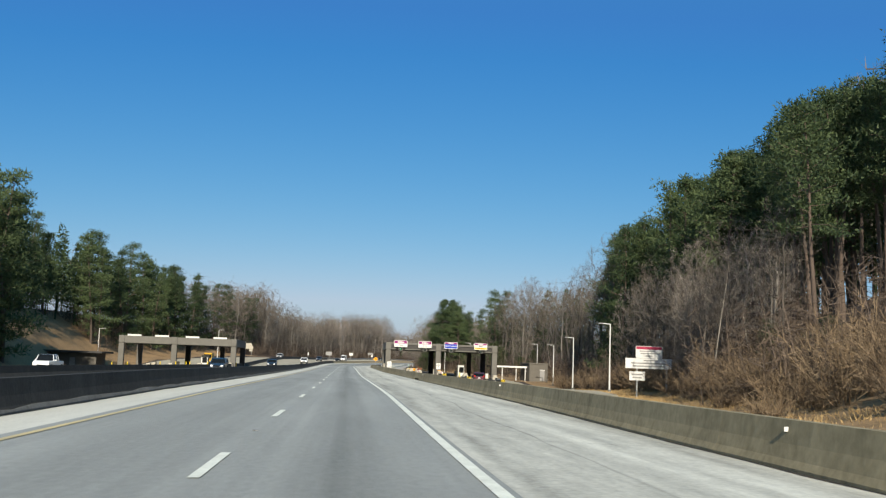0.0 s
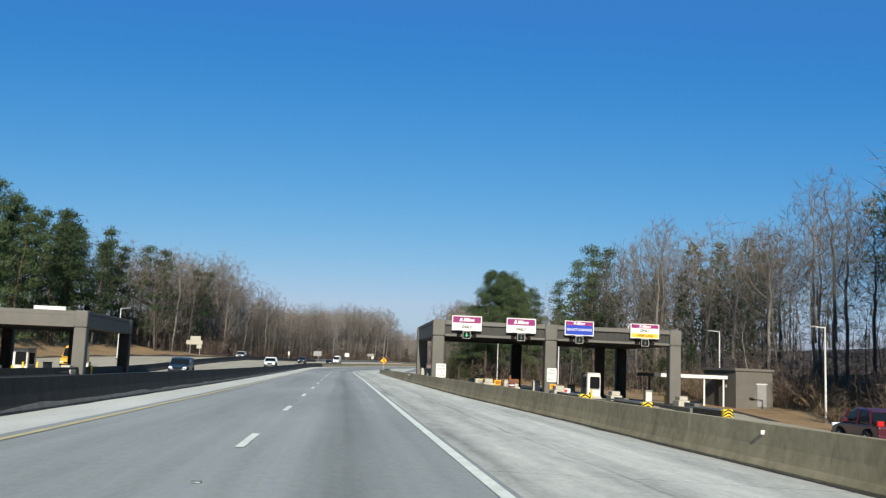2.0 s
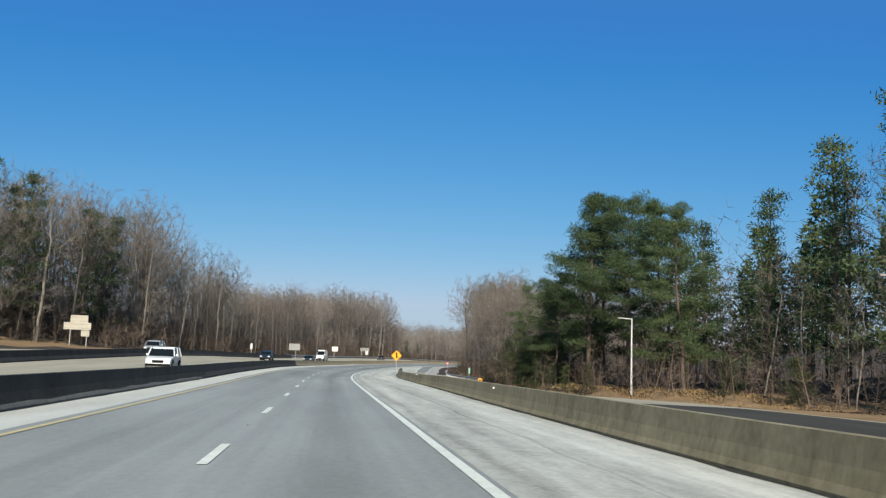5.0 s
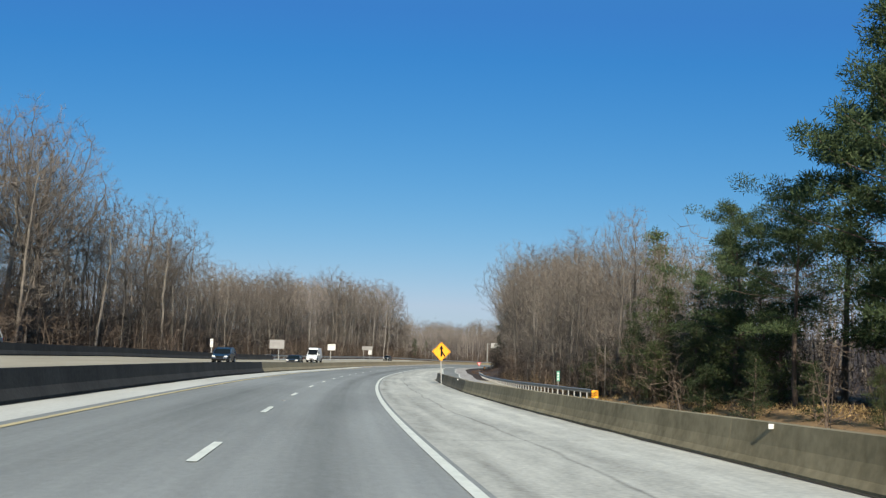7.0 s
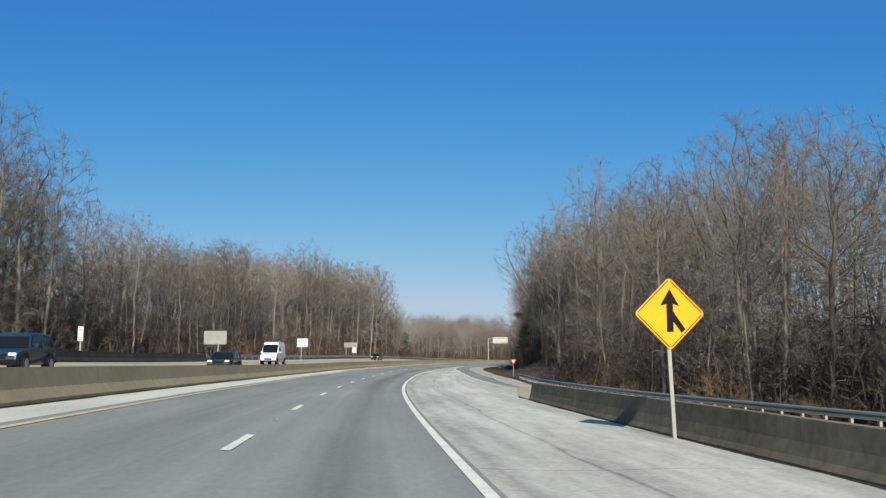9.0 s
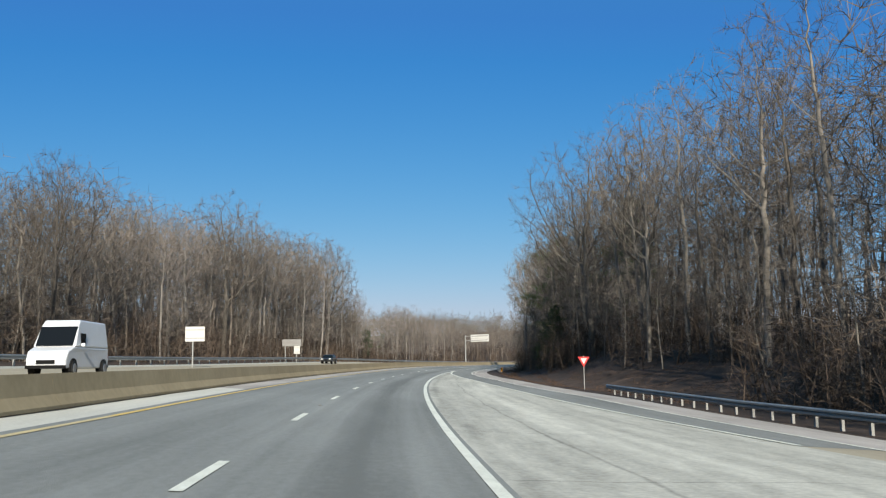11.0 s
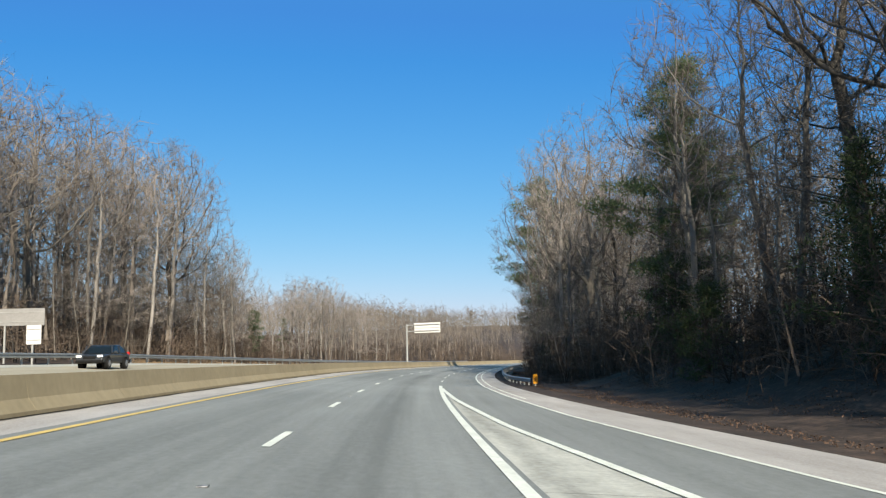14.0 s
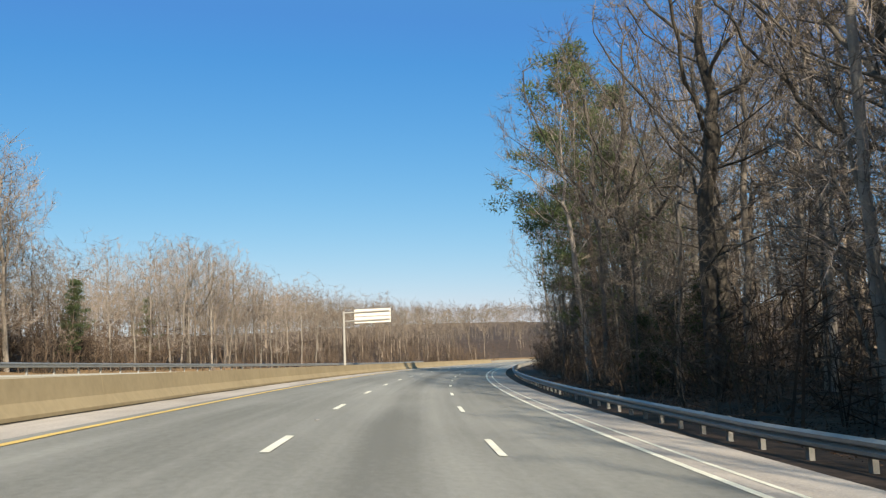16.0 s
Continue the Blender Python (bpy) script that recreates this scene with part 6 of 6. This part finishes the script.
def drum(x, y, tall, wide, bands, label):
    """A traffic drum standing on a toll island, with raised rings and a rubber foot."""
    g = thing("traffic_drum", at_plaza(x, y, 0.13 + drop(x, 2, right_plaza)), 0, label, "traffic drum", "traffic drums")
    part("drum_body", tube_bm([(0, 0, 0.06), (0, 0, tall)], wide, 14, None, 0.86), MAROON_PLASTIC, g)
    part("rubber_foot", tube_bm([(0, 0, -0.02), (0, 0, 0.08)], wide * 1.25, 14), BLACK_PAINT, g)
    for k in range(bands):
        z = tall * (0.3 + 0.34 * k)
        part("reflective_band", tube_bm([(0, 0, z), (0, 0, z + tall * 0.15)], wide * 1.015, 14), WHITE_PAINT, g)
    part("handle", tube_bm([(-wide * 0.5, 0, tall), (-wide * 0.5, 0, tall + 0.08), (wide * 0.5, 0, tall + 0.08), (wide * 0.5, 0, tall)], 0.02, 6), MAROON_PLASTIC, g)
    return g


def coin_basket(x, y, tall, label):
    """A pale coin machine block with a yellow framed opening at its front."""
    g = thing("coin_machine", at_plaza(x, y, 0.13 + drop(x, 2, right_plaza)), TURN0, label, "toll machine", "coin machines")
    part("body", box(-0.45, 0.45, -0.5, 0.5, -0.1, tall, 0.09), PALE_BLOCK, g)
    frame_part = part("basket_frame", box(-0.36, 0.36, -0.56, -0.502, 0.2, tall - 0.08, 0.02), FADED_LINE, g, "faded yellow painted frame")
    part("basket_opening", box(-0.29, 0.29, -0.575, -0.562, 0.25, tall - 0.14), GREY_SHEET, frame_part)
    part("cap", box(-0.4, 0.4, -0.42, 0.46, tall, tall + 0.12, 0.04), BLACK_PAINT if y > 0 else PALE_BLOCK, g)
    return g


drum(6.0, -1.6, 0.78, 0.3, 0, "plain faded maroon traffic drum on the toll island")
drum(6.05, -5.2, 0.72, 0.28, 2, "maroon traffic drum with two white bands on the toll island")
coin_basket(6.1, -3.2, 0.8, "pale coin machine with a yellow framed opening")
coin_basket(4.8, 4.6, 0.8, "low pale coin machine with a yellow frame and black cap")
block(6.0, -2.4, 0.8, 0.7, 0.4, None, 0, MAROON_PLASTIC, "plastic_block", "low faded maroon plastic block on the toll island")
block(6.4, -4.4, 0.8, 1.0, 0.66)
g = thing("gate_post", at_plaza(6.1, -3.9, 0.12 + drop(5.6, 2, right_plaza)), TURN0, "rusty steel gate post with a brown board", "post")
part("post", box(-0.09, 0.09, -0.09, 0.09, -0.1, 1.3, 0.01), RUST, g)
part("board", box(-0.1, 0.75, -0.12, -0.095, 0.62, 1.0, 0.01), RUST, g)
part("cap", box(-0.14, 0.14, -0.14, 0.14, 1.3, 1.36, 0.01), BLACK_PAINT, g)
g = thing("utility_cabinet", at_plaza(0.5, 11.8, 0.1), TURN0, "pale concrete-coloured utility cabinet at the canopy's rear column", "cabinet")
part("body", box(-0.55, 0.55, -0.5, 0.5, 0, 1.6, 0.06), PALE_BLOCK, g)
part("door", box(-0.48, 0.48, -0.515, -0.502, 0.12, 1.5), PALE_BLOCK, g)
g = thing("channel_post", at_plaza(0.25, 17.2, 0.0), TURN0, "orange and yellow striped channel post", "bollard")
ORANGE = surface_material("orange_plastic", (0.55, 0.13, 0.01), (0.7, 0.2, 0.02), 0.5, 2, 10, 0)
for k in range(4):
    part("ring", tube_bm([(0, 0, 0.32 * k), (0, 0, 0.32 * k + 0.3)], 0.13, 10), ORANGE if k % 2 else SAFETY_YELLOW, g)
g = thing("stop_sign_board", at_plaza(10.5, -5.6, 0.12 + drop(10.5, 2, right_plaza)), TURN0, "small white board with a red disc on the island", "road sign")
part("post", box(-0.03, 0.03, 0.01, 0.05, -0.1, 0.6), POST_STEEL, g)
p = moved(part("sign_plate", rounded_plate(0.5, 0.42, 0.04), WHITE_PAINT, g), 0.1, 0, 0.5)
part("red_disc", tube_bm([(-0.14, -0.008, 0), (-0.14, -0.012, 0)], 0.13, 12), RED, p)
for x, y in ((5.65, -0.6),):
    g = thing("notice_board", at_plaza(x, y, 0.12 + drop(x, 2, right_plaza)), TURN0, "yellow notice board on a short post", "notice")
    part("post", box(-0.04, 0.04, 0.02, 0.08, -0.1, 0.7), POST_STEEL, g)
    p = moved(part("sign_plate", rounded_plate(0.6, 0.45, 0.03), SIGN_YELLOW, g), 0, 0, 0.62)
    bars(p, [(0, 0.1, 0.4, 0.05), (0, 0.0, 0.44, 0.05), (0, -0.1, 0.34, 0.05)], BLACK_PAINT, -0.008)
# a loop of white cable on the beam
g = thing("cable_loop", at_plaza(18.0, 0.0, TOP - 0.08), TURN0, "white loop of pipe on the canopy beam", "pipe")
for k in range(2):
    part("hoop", tube_bm([(k * 0.4 - 0.35 + 0.3 * math.cos(a), 0, 0.42 * math.sin(a)) for a in np.linspace(math.pi, 0, 9)], 0.05, 6), WHITE_PAINT, g)

# walkway roof and service building beside the plaza
g = thing("walkway_roof", at_plaza(21.4, 9.1, -0.6), TURN0 + radians(-5), "flat dark walkway roof with white fascia on white posts", "shelter")
part("roof", box(0, 8.4, -0.9, 1.3, 2.42, 2.72, 0.02), DARK_METAL, g)
part("fascia", box(1.9, 8.45, -0.96, -0.905, 2.4, 2.74), WHITE_PAINT, g)
for x in (0.8, 3.3, 6.2, 8.1):
    part("post", box(x - 0.08, x + 0.08, -0.8, -0.64, -0.5, 2.42, 0.01), WHITE_PAINT if x > 3 else DARK_METAL, g)
BLOCKWORK = surface_material("grey_blockwork", (0.085, 0.077, 0.065), (0.145, 0.132, 0.11), 0.9, 0.7, 10, 0.2)
g = thing("service_building", at_plaza(30.0, 6.1, -0.7), TURN0 + radians(8), "flat-roofed grey-brown service building with pale door", "building")
part("wall", box(0, 4.0, 0, 6, -0.6, 3.35), BLOCKWORK, g)
part("roof", box(-0.15, 4.15, -0.15, 6.15, 3.35, 3.62, 0.03), BLOCKWORK, g)
d = part("door", box(2.3, 3.3, -0.05, -0.005, 0, 2.1), GREY_SHEET, g)
part("handle", box(3.1, 3.2, -0.09, -0.05, 1.0, 1.1), POST_STEEL, d)
part("door_frame", box(2.2, 3.4, -0.03, -0.004, 2.12, 2.22), WHITE_PAINT, g)
part("wall_lamp", box(-0.16, -0.005, 1.6, 1.8, 1.7, 2.0, 0.02), GREY_SHEET, g)
g = thing("service_building", at_plaza(-14, 3.0, -0.7, left_plaza), TURN0, "flat-roofed service building with dark fascia", "building")
part("wall", box(0, 9, 0, 7, -0.4, 3.0), BLOCKWORK, g)
part("roof", box(-0.8, 10.4, -1.6, 7.4, 3.0, 3.4, 0.03), DARK_METAL, g)
part("door", box(4, 5, -0.05, -0.005, 0, 2.1), GREY_SHEET, g)
# backs of the opposite lane signs stand above the beam
for x in (2.6, 7.8, 13.6, 18.9):
    g = thing("lane_sign", at_plaza(x, DEEP + 0.62, 5.45, left_plaza), TURN0, "pale back of a toll lane sign above the beam", "toll sign", "sign backs of the opposite plaza")
    part("sign_board", box(-1.3, 1.3, -0.03, 0.03, -0.3, 0.75, 0.01), WHITE_PAINT, g)
    part("brace", box(-1.1, 1.1, -0.09, -0.032, 0.2, 0.3), GREY_SHEET, g)
    g = thing("lane_sign", at_plaza(x, 0.0, TOP - 0.06, left_plaza), TURN0, "flat white sign casing on the canopy beam", "toll sign", "sign backs of the opposite plaza")
    part("casing", box(-1.3, 1.3, -0.15, 0.15, 0, 0.32, 0.02), WHITE_PAINT, g)

# reflectors on the barrier
for k, s in enumerate((15.2, 47.3, 98, 122.4, 197, 232, 268.5, 318)):
    d = RIGHT_WALL(s) + 0.23
    g = thing("barrier_reflector", spot(s, d, 0.62), heading(s), "small white reflector on a bracket on the barrier", "reflector", "barrier reflectors")
    part("bracket", box(-0.12, 0.02, -0.02, 0.02, 0.0, 0.05), BLACK_PAINT, g)
    part("reflector", box(-0.15, -0.03, -0.04, -0.022, -0.01, 0.07, 0.006), WHITE_PAINT, g)


# ---- vehicles ----
RUBBER = surface_material("tyre_rubber", (0.012, 0.012, 0.012), (0.03, 0.03, 0.03), 0.85, 2, 30, 0.1)
CHROME = surface_material("wheel_metal", (0.35, 0.35, 0.36), (0.55, 0.55, 0.56), 0.35, 2, 20, 0, metal=0.8)
LIGHT_GLASS = surface_material("headlamp_glass", (0.6, 0.6, 0.58), (0.8, 0.8, 0.78), 0.15, 3, 20, 0)
TAIL_RED = surface_material("tail_lamp_red", (0.35, 0.01, 0.01), (0.5, 0.02, 0.015), 0.2, 3, 20, 0)


def paint(name, colour):
    m = surface_material(name, tuple(c * 0.85 for c in colour), colour, 0.3, 0.8, 15, 0.0, spec=0.5)
    m.node_tree.nodes["Principled BSDF"].inputs["Coat Weight"].default_value = 0.25
    return m


def loft(profile, widths, name_bm=None):
    """A body from a side outline (y, z); widths gives half the width at a height z."""
    bm = bmesh.new()
    left = [bm.verts.new((-widths(z, y), y, z)) for y, z in profile]
    right = [bm.verts.new((widths(z, y), y, z)) for y, z in profile]
    n = len(profile)
    for i in range(n):
        j = (i + 1) % n
        bm.faces.new((left[i], left[j], right[j], right[i]))
    bm.faces.new(left)
    bm.faces.new(right)
    bmesh.ops.recalc_face_normals(bm, faces=bm.faces)
    bmesh.ops.bevel(bm, geom=list(bm.edges), offset=0.08, segments=3, affect="EDGES", profile=0.5, clamp_overlap=True)
    return bm


def vehicle(name, where, turn, colour, kind, label):
    """y runs forwards. kind: hatch, suv, sedan, van, pickup."""
    g = thing(name, where, turn, label, name.replace("_", " "), "")
    L, H, W, belt = dict(hatch=(4.0, 1.45, 0.83, 0.88), suv=(4.7, 1.68, 0.92, 1.02), sedan=(4.8, 1.45, 0.9, 0.9), van=(5.9, 2.65, 1.0, 1.35), pickup=(5.6, 1.9, 0.98, 1.15))[kind]
    a, b = -L / 2, L / 2
    half = lambda z, y: W * (1.0 - 0.1 * max(0, abs(y) / (L / 2) - 0.7) / 0.3 - (0.16 * max(0, z - belt) / (H - belt)))
    if kind == "van":
        low = [(a, 0.35), (b - 0.05, 0.35), (b, 0.75), (b - 0.25, 1.15), (b - 0.95, belt), (a, belt)]
        top = [(a + 0.02, belt), (b - 0.98, belt), (b - 1.65, H - 0.25), (b - 1.95, H), (a + 0.1, H)]
    elif kind == "pickup":
        low = [(a, 0.5), (b, 0.5), (b, 0.95), (b - 0.15, belt), (b - 1.3, belt + 0.04), (a, belt + 0.02)]
        top = [(a + 2.0, belt), (b - 1.3, belt), (b - 1.95, H), (a + 2.25, H)]
    elif kind == "sedan":
        low = [(a, 0.35), (b, 0.32), (b, 0.62), (b - 0.2, 0.78), (b - 1.25, belt), (a + 0.1, belt + 0.05), (a, 0.8)]
        top = [(a + 0.55, belt), (b - 1.25, belt), (b - 1.95, H - 0.12), (b - 2.3, H), (a + 1.75, H), (a + 1.3, H - 0.1)]
    else:
        low = [(a + 0.06, 0.3), (b - 0.12, 0.27), (b, 0.48), (b - 0.04, 0.68), (b - 0.3, belt - 0.14), (b - 1.1, belt), (a + 0.12, belt + 0.05), (a, 0.82)]
        top = [(a + 0.16, belt), (b - 1.1, belt), (b - 1.72, H - 0.16), (b - 2.2, H), (a + 1.25, H - 0.02), (a + 0.72, H - 0.14)]
    part("body", loft(low, half), colour, g)
    cab = part("cabin", loft(top, half), colour if kind in ("van",) else GLASS, g)
    if kind != "van":
        ys = [q[0] for q in top if q[1] > H - 0.17]
        part("roof", loft([(min(ys) - 0.02, H - 0.13), (max(ys) + 0.02, H - 0.18), (max(ys) - 0.35, H + 0.012), (min(ys) + 0.4, H + 0.012)], lambda z, y: W * 0.835), colour, cab)
        for sx in (-1, 1):
            for y in (top[0][0] + 0.25, (top[0][0] + top[1][0]) / 2, top[1][0] - 0.1):
                yy = y * 0.9
                part("pillar", tube_bm([(sx * W * 0.985, y, belt), (sx * W * 0.845, y * 0.75 + 0.25 * (ys[0] + ys[-1]) / 2, H - 0.06)], 0.045, 5), colour, cab)
    else:
        part("windscreen", loft([(b - 1.0, belt + 0.06), (b - 0.93, belt + 0.06), (b - 1.58, H - 0.32), (b - 1.66, H - 0.32)], lambda z, y: W * 0.86), GLASS, cab)
        for sx in (-1, 1):
            part("side_window", box(sx * (W * 0.955) - 0.02, sx * (W * 0.955) + 0.02, b - 2.4, b - 1.75, belt + 0.1, belt + 0.65), GLASS, cab)
    for y in (a + 0.85, b - 0.9):
        for sx in (-1, 1):
            r = 0.36 if kind in ("van", "suv", "pickup") else 0.32
            w = part("wheel", tube_bm([(sx * (W - 0.2), y, r), (sx * (W + 0.01), y, r)], r, 18), RUBBER, g)
            part("wheel_arch", tube_bm([(sx * (W - 0.3), y, r + 0.02), (sx * (W - 0.02), y, r + 0.02)], r + 0.07, 18), BLACK_PAINT, g)
            part("rim", tube_bm([(sx * (W + 0.011), y, r), (sx * (W + 0.03), y, r)], r * 0.62, 12, None, 0.9), CHROME, w)
    for sx in (-1, 1):
        part("headlight", box(sx * W * 0.7 - 0.17, sx * W * 0.7 + 0.17, b - 0.12, b + 0.012, 0.66, 0.8, 0.03), LIGHT_GLASS, g)
        part("tail_light", box(sx * W * 0.78 - 0.12, sx * W * 0.78 + 0.12, a - 0.012, a + 0.1, 0.85, 1.05, 0.03), TAIL_RED, g)
        part("door_mirror", box(sx * (W + 0.1) - 0.09, sx * (W + 0.1) + 0.09, b - 1.75, b - 1.62, belt + 0.02, belt + 0.18, 0.03), colour, g)
    part("front_bumper", box(-W * 0.92, W * 0.92, b - 0.1, b + 0.04, 0.34, 0.5, 0.04), BLACK_PAINT, g)
    part("rear_bumper", box(-W * 0.92, W * 0.92, a - 0.04, a + 0.1, 0.38, 0.56, 0.04), BLACK_PAINT if kind != "hatch" else colour, g)
    part("grille", box(-W * 0.42, W * 0.42, b - 0.05, b + 0.02, 0.56, 0.74), BLACK_PAINT, g)
    part("number_plate", box(-0.16, 0.16, a - 0.045, a - 0.03, 0.62, 0.76), WHITE_PAINT, g)
    return g


CRIMSON = paint("dark_red_car_paint", (0.06, 0.006, 0.016))
NAVY = paint("navy_car_paint", (0.012, 0.03, 0.062))
WHITE_CAR = paint("white_car_paint", (0.72, 0.73, 0.74))
DARK_CAR = paint("dark_grey_car_paint", (0.03, 0.032, 0.035))
SILVER = paint("silver_car_paint", (0.30, 0.31, 0.32))
vehicle("hatchback", spot(139, 21.3), heading(130) - radians(6), CRIMSON, "hatch", "dark red hatchback on the toll ramp")
vehicle("van", spot(426, -13.8), heading(426) + math.pi, WHITE_CAR, "van", "white high-roofed van on the opposite carriageway")
vehicle("suv", spot(357, -13.6), heading(357) + math.pi, NAVY, "suv", "dark blue suv on the opposite carriageway")
vehicle("suv", spot(263, -10.1), heading(263) + math.pi, WHITE_CAR, "suv", "white suv on the opposite carriageway")
vehicle("suv", spot(198, -13.6), heading(198) + math.pi, NAVY, "suv", "blue suv on the opposite carriageway")
vehicle("pickup_truck", spot(112, -32), heading(112) + math.pi, WHITE_CAR, "pickup", "white pickup truck leaving the opposite toll plaza")
vehicle("suv", spot(318, -22.6), heading(318) + math.pi, SILVER, "suv", "silver-grey suv on the ramp beyond the opposite carriageway")
vehicle("sedan", spot(531, -17.4), heading(531) + math.pi, DARK_CAR, "sedan", "dark grey sedan on the opposite carriageway")
vehicle("sedan", spot(386, -10.1), heading(386) + math.pi, DARK_CAR, "sedan", "dark sedan on the opposite carriageway")
vehicle("suv", spot(122, -14.2), heading(122) + math.pi, NAVY, "suv", "dark blue suv on the opposite carriageway")
YELLOW_CAR = paint("yellow_truck_paint", (0.62, 0.34, 0.03))
vehicle("van", spot(222, -30), heading(222) + math.pi, YELLOW_CAR, "van", "yellow delivery van leaving the opposite toll plaza")
